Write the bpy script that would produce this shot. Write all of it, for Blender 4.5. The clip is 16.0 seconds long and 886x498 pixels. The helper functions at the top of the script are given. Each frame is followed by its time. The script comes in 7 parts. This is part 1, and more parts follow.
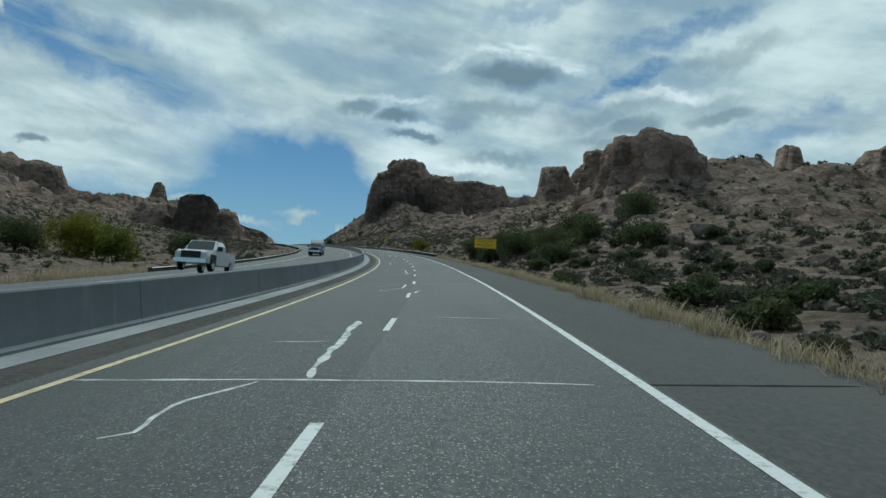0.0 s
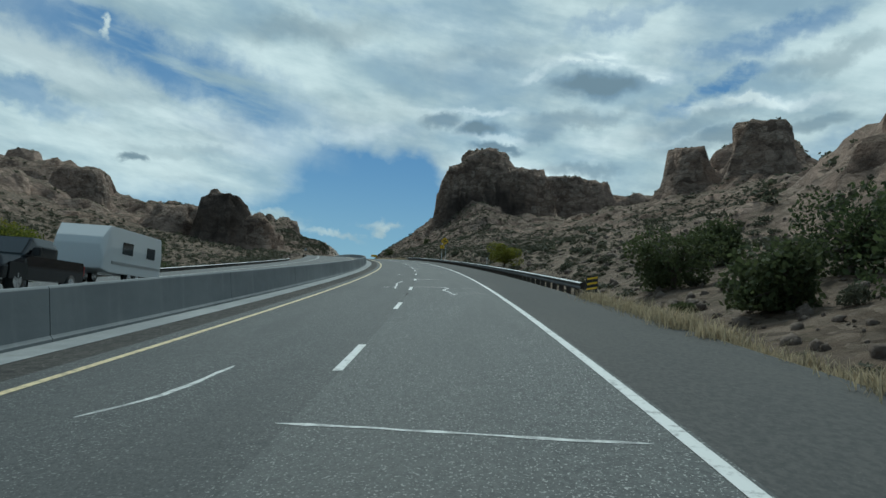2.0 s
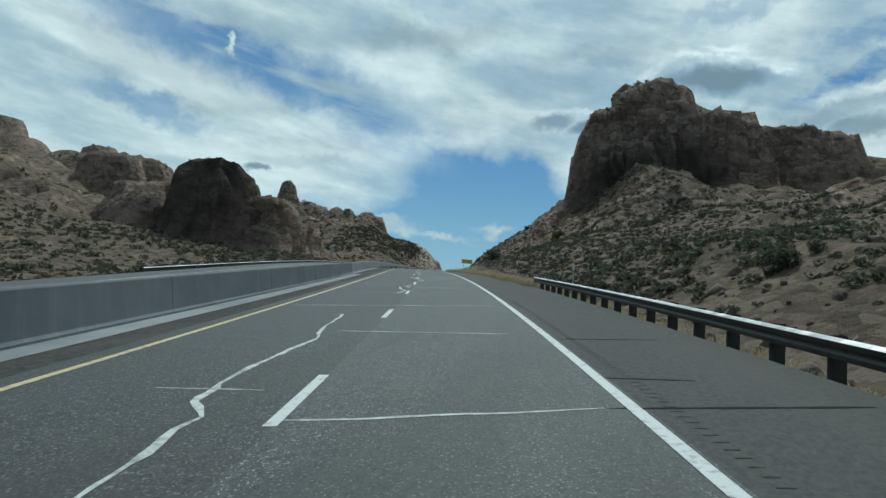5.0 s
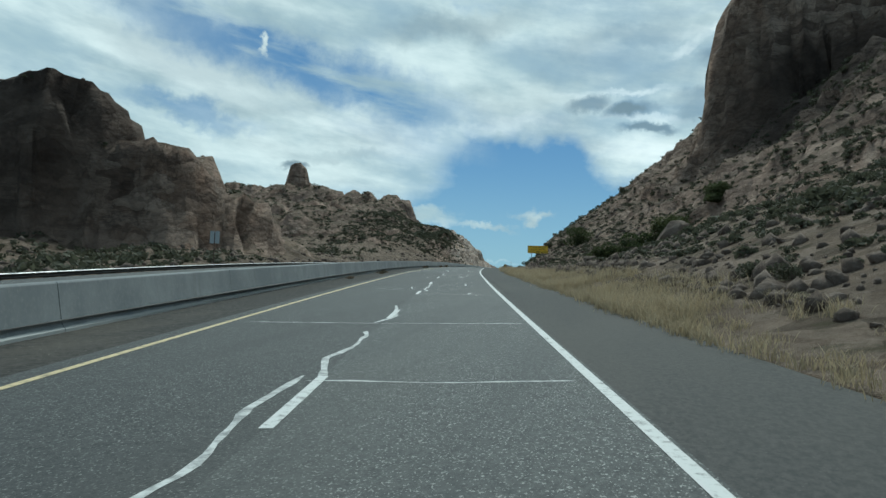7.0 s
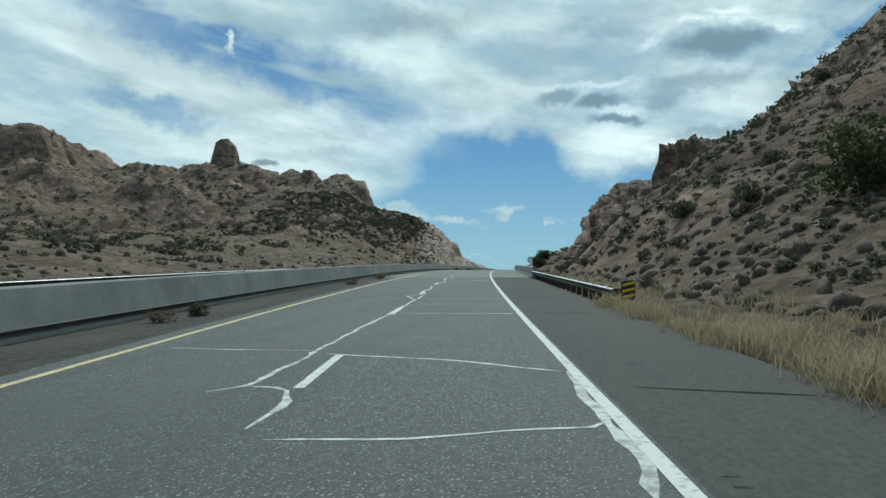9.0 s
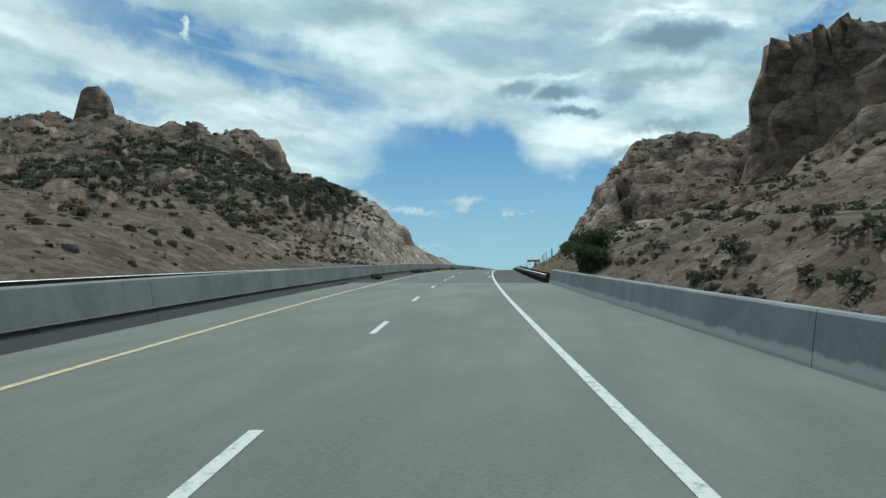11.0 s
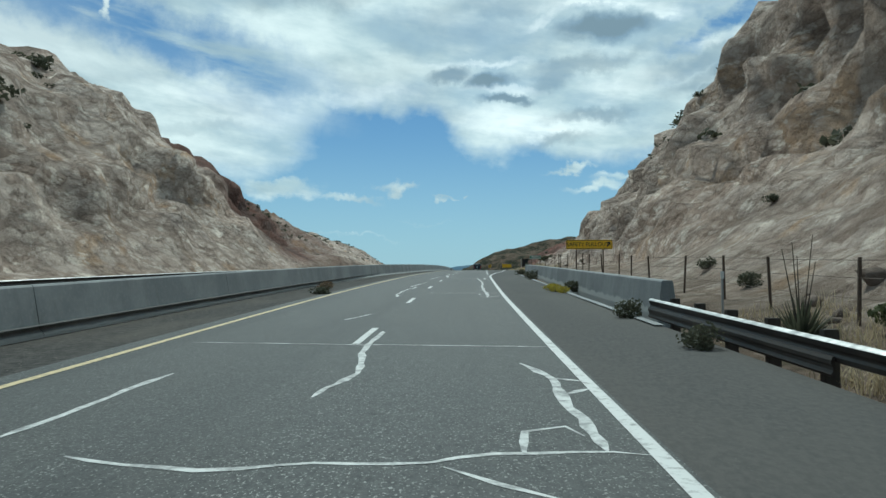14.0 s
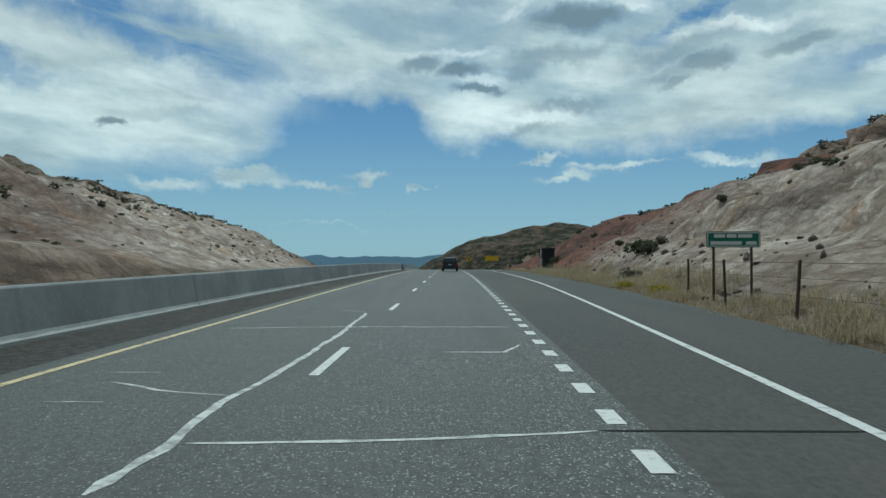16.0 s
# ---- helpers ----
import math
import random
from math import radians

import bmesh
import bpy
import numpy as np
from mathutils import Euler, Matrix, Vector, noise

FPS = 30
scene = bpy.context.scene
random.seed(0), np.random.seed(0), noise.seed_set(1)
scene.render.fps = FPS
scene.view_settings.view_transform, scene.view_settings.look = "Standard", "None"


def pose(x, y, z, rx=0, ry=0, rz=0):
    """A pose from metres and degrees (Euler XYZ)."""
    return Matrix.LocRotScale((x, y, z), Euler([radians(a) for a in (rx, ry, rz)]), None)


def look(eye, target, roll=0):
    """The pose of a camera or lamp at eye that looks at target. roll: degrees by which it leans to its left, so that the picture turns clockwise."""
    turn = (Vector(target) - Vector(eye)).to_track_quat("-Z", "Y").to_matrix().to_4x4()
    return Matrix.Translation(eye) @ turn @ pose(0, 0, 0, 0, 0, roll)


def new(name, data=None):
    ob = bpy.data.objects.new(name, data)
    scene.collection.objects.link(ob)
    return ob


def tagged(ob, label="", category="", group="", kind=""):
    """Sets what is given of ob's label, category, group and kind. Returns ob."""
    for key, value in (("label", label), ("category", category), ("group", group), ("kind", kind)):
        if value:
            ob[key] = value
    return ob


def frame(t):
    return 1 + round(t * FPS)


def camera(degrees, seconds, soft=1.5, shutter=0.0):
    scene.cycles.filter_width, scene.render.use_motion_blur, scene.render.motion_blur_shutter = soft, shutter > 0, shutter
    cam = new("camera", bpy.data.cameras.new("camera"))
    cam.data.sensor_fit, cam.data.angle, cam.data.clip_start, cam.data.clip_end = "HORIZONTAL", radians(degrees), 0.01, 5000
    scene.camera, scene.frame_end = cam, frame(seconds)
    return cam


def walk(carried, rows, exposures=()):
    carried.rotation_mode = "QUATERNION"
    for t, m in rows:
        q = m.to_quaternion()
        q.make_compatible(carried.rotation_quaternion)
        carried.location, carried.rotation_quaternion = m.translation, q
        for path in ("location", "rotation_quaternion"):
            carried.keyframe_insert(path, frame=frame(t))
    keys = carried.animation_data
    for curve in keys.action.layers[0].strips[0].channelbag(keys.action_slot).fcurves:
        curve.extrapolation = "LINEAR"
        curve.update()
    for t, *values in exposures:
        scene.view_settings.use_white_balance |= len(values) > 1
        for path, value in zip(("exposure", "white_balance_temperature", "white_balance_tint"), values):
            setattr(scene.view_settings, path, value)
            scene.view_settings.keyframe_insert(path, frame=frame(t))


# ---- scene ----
cam = camera(61.0, 16.0)
ROWS = [  # seconds, x, y, z, and the turns about x, y, z
    (0.0, 0.00, 0.00, 1.26, 94.77, -3.44, -5.74),
    (0.5, 2.04, 19.13, 2.75, 94.90, -3.71, -4.56),
    (1.0, 3.61, 38.31, 4.28, 95.03, -3.68, -2.91),
    (1.5, 4.59, 57.52, 5.85, 95.13, -3.72, -1.08),
    (2.0, 4.97, 76.75, 7.48, 95.32, -3.78, 0.54),
    (2.5, 4.84, 95.97, 9.13, 95.31, -3.89, 2.02),
    (3.0, 4.21, 115.19, 10.77, 95.23, -3.86, 3.47),
    (3.5, 3.11, 134.39, 12.39, 95.24, -3.85, 4.88),
    (4.0, 1.53, 153.56, 14.01, 95.17, -3.83, 6.29),
    (4.5, -0.51, 172.68, 15.60, 95.10, -3.95, 7.72),
    (5.0, -3.04, 191.75, 17.16, 94.98, -4.02, 9.11),
    (5.5, -5.99, 210.77, 18.67, 94.79, -3.78, 10.30),
    (6.0, -9.29, 229.73, 20.10, 94.53, -3.23, 11.30),
    (6.5, -12.85, 248.65, 21.44, 94.26, -2.49, 12.02),
    (7.0, -16.58, 267.54, 22.69, 94.03, -1.68, 12.37),
    (7.5, -20.33, 286.44, 23.87, 93.89, -0.93, 12.27),
    (8.0, -23.95, 305.36, 25.02, 93.85, -0.23, 11.72),
    (8.5, -27.38, 324.32, 26.15, 93.81, 0.05, 11.16),
    (9.0, -30.59, 343.32, 27.26, 93.71, -0.17, 10.42),
    (9.5, -33.55, 362.36, 28.33, 93.57, -0.28, 9.66),
    (10.0, -36.26, 381.44, 29.34, 93.40, -0.25, 8.89),
    (10.5, -38.71, 400.56, 30.30, 93.21, -0.16, 8.11),
    (11.0, -40.90, 419.72, 31.19, 93.03, -0.06, 7.34),
    (11.5, -42.83, 438.90, 32.02, 92.86, 0.00, 6.58),
    (12.0, -44.52, 458.11, 32.80, 92.72, 0.03, 5.84),
    (12.5, -45.92, 477.35, 33.54, 92.60, -0.20, 4.90),
    (13.0, -47.02, 496.60, 34.23, 92.45, -0.07, 4.00),
    (13.5, -47.79, 515.88, 34.85, 92.16, 0.15, 3.03),
    (14.0, -48.27, 535.16, 35.38, 91.98, 0.31, 2.23),
    (14.5, -48.48, 554.46, 35.86, 91.84, 0.44, 1.48),
    (15.0, -48.46, 573.75, 36.29, 91.66, 0.32, 0.89),
    (15.5, -48.28, 593.05, 36.66, 91.45, 0.17, 0.45),
    (16.0, -47.95, 612.34, 36.94, 91.16, -0.00, 0.00),
]
walk(cam, [(t, pose(x, y, z, a, b, c)) for t, x, y, z, a, b, c in ROWS], [(0.0, -0.26, 5680, -6.0), (5.0, -0.12, 5700, -6.0), (8.0, 0.0, 5780, -6.0), (12.5, 0.1, 5790, -6.0), (14.5, 0.06, 5790, -6.0), (16.0, -0.2, 5740, -6.0)])

# ---- sky, sun, exposure ----
world = bpy.data.worlds.new("sky")
scene.world = world
world.use_nodes = True
WN, WL = world.node_tree.nodes, world.node_tree.links
WN.clear()


def wmath(op, a, b=None, c=None, clamp=False):
    n = WN.new("ShaderNodeMath")
    n.operation, n.use_clamp = op, clamp
    for k, v in enumerate((a, b, c)):
        if v is None:
            continue
        if isinstance(v, (int, float)):
            n.inputs[k].default_value = v
        else:
            WL.new(v, n.inputs[k])
    return n.outputs[0]


def wnoise(vec, scale, detail=5.0, rough=0.55, offset=(0, 0, 0), stretch=(1, 1, 1)):
    m = WN.new("ShaderNodeMapping")
    m.inputs["Location"].default_value, m.inputs["Scale"].default_value = offset, stretch
    WL.new(vec, m.inputs["Vector"])
    n = WN.new("ShaderNodeTexNoise")
    n.inputs["Scale"].default_value, n.inputs["Detail"].default_value, n.inputs["Roughness"].default_value = scale, detail, rough
    WL.new(m.outputs[0], n.inputs["Vector"])
    return n.outputs["Fac"]


def wramp(v, lo, hi):
    n = WN.new("ShaderNodeMapRange")
    n.interpolation_type = "SMOOTHSTEP"
    n.inputs["From Min"].default_value, n.inputs["From Max"].default_value = lo, hi
    WL.new(v, n.inputs["Value"])
    return n.outputs[0]


def wmix(fac, a, b):
    n = WN.new("ShaderNodeMix")
    n.data_type = "RGBA"
    if isinstance(fac, (int, float)):
        n.inputs["Factor"].default_value = fac
    else:
        WL.new(fac, n.inputs["Factor"])
    for k, v in ((6, a), (7, b)):
        if isinstance(v, tuple):
            n.inputs[k].default_value = (*v, 1)
        else:
            WL.new(v, n.inputs[k])
    return n.outputs[2]


SUN_AZ, SUN_EL = -2.0, 57.0  # degrees to the right of the far end of the road, and up
gen = WN.new("ShaderNodeTexCoord").outputs["Generated"]
sep = WN.new("ShaderNodeSeparateXYZ")
WL.new(gen, sep.inputs[0])
DX, DY, DZ = sep.outputs
AZ = wmath("MULTIPLY", wmath("ARCTAN2", DX, DY), 57.2958)
EL = wmath("MULTIPLY", wmath("ARCSINE", DZ), 57.2958)
# the cloud deck: a plane over the land, so that it closes up towards the horizon
flat = WN.new("ShaderNodeCombineXYZ")
lift = wmath("ADD", wmath("MAXIMUM", DZ, 0.0), 0.10)
WL.new(wmath("DIVIDE", DX, lift), flat.inputs[0])
WL.new(wmath("DIVIDE", DY, lift), flat.inputs[1])
ang = WN.new("ShaderNodeCombineXYZ")
WL.new(AZ, ang.inputs[0])
WL.new(EL, ang.inputs[1])
DECK, ANG = flat.outputs[0], ang.outputs[0]
warp_a = wmath("SUBTRACT", wnoise(ANG, 0.20, 9, 0.62), 0.5)
warp_b = wmath("SUBTRACT", wnoise(ANG, 0.26, 9, 0.62, (31, 7, 3)), 0.5)


def cloud_at(az, el, ra, re, soft=0.5, ragged=1.0, tilt=0.0):
    """A ragged cloud (or gap) of half sizes ra, re about a direction, in degrees: 1 inside, 0 outside."""
    a = wmath("SUBTRACT", wmath("MULTIPLY_ADD", warp_a, 7.0 * ragged, AZ), az)
    e = wmath("SUBTRACT", wmath("MULTIPLY_ADD", warp_b, 5.0 * ragged, EL), el)
    e = wmath("MULTIPLY_ADD", a, -tilt, e)
    q = wmath("SQRT", wmath("ADD", wmath("POWER", wmath("DIVIDE", wmath("ABSOLUTE", a), ra), 2.0), wmath("POWER", wmath("DIVIDE", wmath("ABSOLUTE", e), re), 2.0)))
    return wramp(q, 1.0 + soft, 1.0 - soft)


sky = WN.new("ShaderNodeTexSky")
sky.sky_type, sky.sun_disc = "NISHITA", False
sky.sun_elevation, sky.sun_rotation = radians(SUN_EL), radians(SUN_AZ)
sky.air_density, sky.dust_density, sky.ozone_density = 1.0, 0.6, 2.0
scale = WN.new("ShaderNodeVectorMath")
scale.operation = "SCALE"
scale.inputs["Scale"].default_value = 0.052
WL.new(sky.outputs[0], scale.inputs[0])
deep = WN.new("ShaderNodeVectorMath")
deep.operation = "MULTIPLY"
deep.inputs[1].default_value = (0.42, 0.80, 1.18)
WL.new(scale.outputs[0], deep.inputs[0])
blue = deep.outputs[0]
# cover: a broad veil of cirrus with streaks, and ragged gaps in it
streak = wnoise(DECK, 0.62, 9, 0.60, (2.3, 0.4, 0), (1.0, 0.5, 1))
fine = wnoise(DECK, 1.6, 8, 0.56, (0.4, 5.1, 0), (1.0, 0.65, 1))
slant = WN.new("ShaderNodeVectorRotate")
slant.rotation_type = "Z_AXIS"
slant.inputs["Angle"].default_value = radians(9)
WL.new(ANG, slant.inputs["Vector"])
wisp = wnoise(slant.outputs[0], 0.15, 9, 0.58, (3.0, 9.0, 0), (0.42, 1.15, 1))
comb = wnoise(slant.outputs[0], 0.42, 7, 0.56, (1.0, 4.0, 0), (0.22, 1.0, 1))
mixed = wmath("MULTIPLY_ADD", wisp, 0.38, wmath("MULTIPLY_ADD", fine, 0.27, wmath("MULTIPLY", streak, 0.35)))
veil = wramp(mixed, 0.40, 0.54)


def most(items, soft=0.6, ragged=0.8):
    """The strongest of several soft ragged patches (az, el, half length, half height, slope, strength)."""
    out = None
    for az, el, ra, re, tilt, k in items:
        v = wmath("MULTIPLY", cloud_at(az, el, ra, re, soft, ragged, tilt), k)
        out = v if out is None else wmath("MAXIMUM", out, v)
    return out


# the clear sky over the road's end: its upper limit rises to an arch and falls to the cloud base on the right
limit = 5.6
for lo, hi, rise in ((-34, -17, 2.4), (-15.8, -10.2, 4.3), (-3.4, 0.6, -3.1), (14, 20, 0.5)):
    step = wmath("MULTIPLY", wramp(AZ, lo, hi), rise)
    limit = wmath("ADD", step, limit)
edge_warp = wmath("MULTIPLY_ADD", warp_b, 4.0, wmath("MULTIPLY", wmath("SUBTRACT", comb, 0.5), 2.6))
under = wmath("ADD", wmath("SUBTRACT", limit, EL), edge_warp)
soft_left = wramp(AZ, -6.0, -14.0)
arch = wmath("MULTIPLY_ADD", wramp(under, -1.8, 3.2), soft_left, wmath("MULTIPLY", wramp(under, -0.9, 1.5), wmath("SUBTRACT", 1.0, soft_left)))
gaps = most(((-25, 17.4, 11.0, 1.9, -0.24, 0.95), (-31.5, 13.1, 4.0, 0.7, -0.12, 0.6), (-36, 20.5, 6, 1.3, -0.3, 0.5), (18.4, 17.5, 3.2, 0.6, 0.35, 0.85), (23.5, 21.3, 6.5, 0.9, 0.33, 0.6), (31, 14.0, 4.5, 0.9, 0.15, 0.6),
             (13, 22.8, 5.0, 0.6, 0.25, 0.4), (-12.5, 23.4, 6.0, 0.8, -0.1, 0.35)), 0.75, 1.1)
gaps = wmath("MULTIPLY", gaps, wramp(comb, 0.30, 0.52))
cover = wmath("SUBTRACT", wmath("MULTIPLY_ADD", veil, 0.34, 0.66), wmath("MAXIMUM", arch, gaps), clamp=True)
# small fair-weather clouds low in the clear part
low = most(((-5.7, 6.85, 1.9, 0.42, 0.0, 1.0), (-14.2, 6.5, 3.2, 0.75, -0.03, 1.0), (-10.0, 6.0, 2.8, 0.35, -0.02, 0.9), (-20.5, 6.0, 3.6, 0.5, 0.0, 0.8), (-2.2, 6.1, 0.9, 0.16, 0.0, 0.7), (-0.6, 6.2, 0.35, 0.16, 0.0, 0.9), (9.5, 6.5, 3.4, 0.38, 0.07, 0.9),
            (13.5, 7.2, 4.2, 0.35, 0.06, 0.9), (20.5, 7.7, 3.5, 0.4, 0.05, 0.8), (7.5, 7.9, 2.6, 0.28, 0.05, 0.85), (-10.0, 2.9, 6.0, 0.2, 0.0, 0.6), (-4.0, 4.2, 3.0, 0.16, 0.0, 0.5)), 0.95, 0.8)
cover = wmath("MAXIMUM", cover, wmath("MULTIPLY", wramp(wmath("MULTIPLY_ADD", comb, 1.5, wmath("SUBTRACT", low, 0.85)), 0.22, 0.95), 0.95))
# cloud tone: bright thin parts, grey thick parts, a few grey cumulus bases with bright rims
thick = wramp(wnoise(DECK, 1.3, 8, 0.62, (7.7, 1.2, 0), (1, 0.6, 1)), 0.44, 0.70)
shade = most(((-12.5, 20.6, 5.5, 1.1, 0.1, 0.55), (8.3, 15.4, 4.0, 0.7, 0.1, 0.6), (17.0, 15.2, 4.5, 1.0, 0.22, 0.6), (16.8, 13.4, 2.6, 0.8, 0.1, 0.6), (9.3, 11.7, 2.8, 0.5, 0.0, 0.6), (-20, 10.9, 3.5, 0.5, 0.1, 0.35), (1.0, 19.8, 6.0, 0.8, 0.12, 0.4), (6.5, 9.9, 2.6, 0.45, 0.0, 0.55), (26, 19.0, 4, 0.7, 0.2, 0.5)), 0.8, 0.9)
base = most(((10.0, 17.9, 3.4, 0.85, 0.03, 0.95), (-1.8, 14.8, 1.7, 0.65, 0.1, 0.8), (1.2, 14.4, 1.9, 0.6, 0.1, 0.95), (2.7, 13.15, 1.9, 0.3, 0.05, 0.9), (6.6, 14.7, 2.0, 0.8, 0.3, 0.55), (-23.9, 9.8, 0.85, 0.32, 0.0, 0.9), (19.2, 14.3, 2.4, 0.75, 0.15, 0.8), (25.5, 15.0, 2.2, 0.6, 0.1, 0.7), (17.2, 12.9, 1.0, 0.3, 0.4, 0.7)), 0.5, 0.55)
dark = wmath("MAXIMUM", wmath("MULTIPLY", thick, 0.42), wmath("MULTIPLY", wmath("MAXIMUM", shade, base), wramp(comb, 0.22, 0.50)))
rims = most(((9.6, 19.7, 4.4, 0.5, -0.02, 1.0), (14.2, 18.9, 1.8, 0.5, -0.25, 0.9), (5.6, 18.9, 1.6, 0.45, 0.4, 0.8), (21.0, 16.6, 4.8, 0.45, 0.03, 1.0), (0.2, 15.7, 3.6, 0.3, 0.06, 0.8), (2.5, 13.8, 3.0, 0.25, 0.0, 0.7), (4.6, 11.2, 4.8, 1.1, -0.1, 0.9), (11.9, 13.6, 3.2, 0.9, 0.1, 0.6),
             (-17.5, 12.6, 6.0, 1.6, -0.1, 0.7), (-33, 16.2, 5.0, 1.4, -0.3, 0.6), (-26.8, 18.2, 0.28, 0.7, 0.0, 1.0), (-8.0, 13.2, 4.0, 0.5, 0.1, 0.7)), 0.6, 0.7)
white = wmix(wramp(wmath("MULTIPLY_ADD", wisp, 0.45, wmath("MULTIPLY_ADD", comb, 0.25, wmath("MULTIPLY", fine, 0.3))), 0.42, 0.60), (0.50, 0.59, 0.62), (0.84, 0.89, 0.88))
white = wmix(wmath("MULTIPLY", rims, wramp(comb, 0.30, 0.56)), white, (1.0, 1.02, 1.0))
tone = wmix(dark, white, (0.215, 0.278, 0.33))
cover = wmath("MAXIMUM", cover, wmath("MULTIPLY", wmath("MAXIMUM", rims, base), wramp(comb, 0.25, 0.5)))
# clouds away from the sun are duller, and there is more blue behind
facing = wramp(DY, -0.7, 0.75)
tone = wmix(facing, (0.24, 0.29, 0.33), tone)
haze = wmath("MULTIPLY_ADD", wramp(EL, 13.0, -1.0), 0.52, 0.20)
air = wmix(haze, blue, (0.46, 0.62, 0.70))
both = wmix(cover, air, tone)
back = WN.new("ShaderNodeBackground")
back.inputs["Strength"].default_value = 1.0
WL.new(both, back.inputs["Color"])
WL.new(back.outputs[0], WN.new("ShaderNodeOutputWorld").inputs["Surface"])

sun = new("sun", bpy.data.lights.new("sun", "SUN"))
sun.data.energy, sun.data.angle, sun.data.color = 2.5, radians(9), (1.0, 0.95, 0.87)
_a, _e = radians(SUN_AZ), radians(SUN_EL)
sun.matrix_world = look((0, 0, 60), (-60 * math.sin(_a) * math.cos(_e), -60 * math.cos(_a) * math.cos(_e), 60 - 60 * math.sin(_e)))

# ---- materials ----
M = {}


def mat(name, colour, rough=0.8, metal=0.0, spec=0.5):
    m = bpy.data.materials.new(name)
    m.use_nodes = True
    b = m.node_tree.nodes["Principled BSDF"]
    b.inputs["Base Color"].default_value = (*colour, 1)
    b.inputs["Roughness"].default_value, b.inputs["Metallic"].default_value = rough, metal
    b.inputs["Specular IOR Level"].default_value = spec
    M[name] = m
    return m


class Nodes:
    """Short hands for one material's node tree."""

    def __init__(self, m):
        self.t = m.node_tree
        self.n, self.l = self.t.nodes, self.t.links
        self.b = self.n["Principled BSDF"]
        self.pos = self.n.new("ShaderNodeTexCoord").outputs["Object"]

    def put(self, v, sock):
        if isinstance(v, (int, float)):
            sock.default_value = v
        elif isinstance(v, tuple):
            sock.default_value = (*v, 1) if len(v) == 3 and sock.type == "RGBA" else v
        else:
            self.l.new(v, sock)

    def noise(self, scale, detail=5.0, rough=0.55, stretch=(1, 1, 1), vec=None):
        mp = self.n.new("ShaderNodeMapping")
        mp.inputs["Scale"].default_value = stretch
        self.l.new(self.pos if vec is None else vec, mp.inputs["Vector"])
        k = self.n.new("ShaderNodeTexNoise")
        k.inputs["Scale"].default_value, k.inputs["Detail"].default_value, k.inputs["Roughness"].default_value = scale, detail, rough
        self.l.new(mp.outputs[0], k.inputs["Vector"])
        return k.outputs["Fac"]

    def cells(self, scale, feature="F1", stretch=(1, 1, 1)):
        mp = self.n.new("ShaderNodeMapping")
        mp.inputs["Scale"].default_value = stretch
        self.l.new(self.pos, mp.inputs["Vector"])
        k = self.n.new("ShaderNodeTexVoronoi")
        k.feature = feature
        k.inputs["Scale"].default_value = scale
        self.l.new(mp.outputs[0], k.inputs["Vector"])
        return k.outputs["Distance"], (k.outputs["Color"] if feature == "F1" else None)

    def ramp(self, v, lo, hi, a=0.0, b=1.0):
        k = self.n.new("ShaderNodeMapRange")
        k.interpolation_type = "SMOOTHSTEP"
        for key, val in (("From Min", lo), ("From Max", hi), ("To Min", a), ("To Max", b)):
            k.inputs[key].default_value = val
        self.put(v, k.inputs["Value"])
        return k.outputs[0]

    def mix(self, f, a, b, kind="MIX"):
        k = self.n.new("ShaderNodeMix")
        k.data_type, k.blend_type = "RGBA", kind
        self.put(f, k.inputs["Factor"])
        self.put(a, k.inputs[6])
        self.put(b, k.inputs[7])
        return k.outputs[2]

    def math(self, op, a, b=0.0):
        k = self.n.new("ShaderNodeMath")
        k.operation = op
        self.put(a, k.inputs[0])
        self.put(b, k.inputs[1])
        return k.outputs[0]

    def attr(self, name):
        k = self.n.new("ShaderNodeAttribute")
        k.attribute_name = name
        return k.outputs["Fac"]

    def bump(self, h, strength=0.5, dist=0.05, normal=None):
        k = self.n.new("ShaderNodeBump")
        k.inputs["Strength"].default_value, k.inputs["Distance"].default_value = strength, dist
        self.l.new(h, k.inputs["Height"])
        if normal is not None:
            self.l.new(normal, k.inputs["Normal"])
        return k.outputs[0]

    def done(self, colour=None, rough=None, normal=None):
        if colour is not None:
            self.put(colour, self.b.inputs["Base Color"])
        if rough is not None:
            self.put(rough, self.b.inputs["Roughness"])
        if normal is not None:
            self.put(normal, self.b.inputs["Normal"])


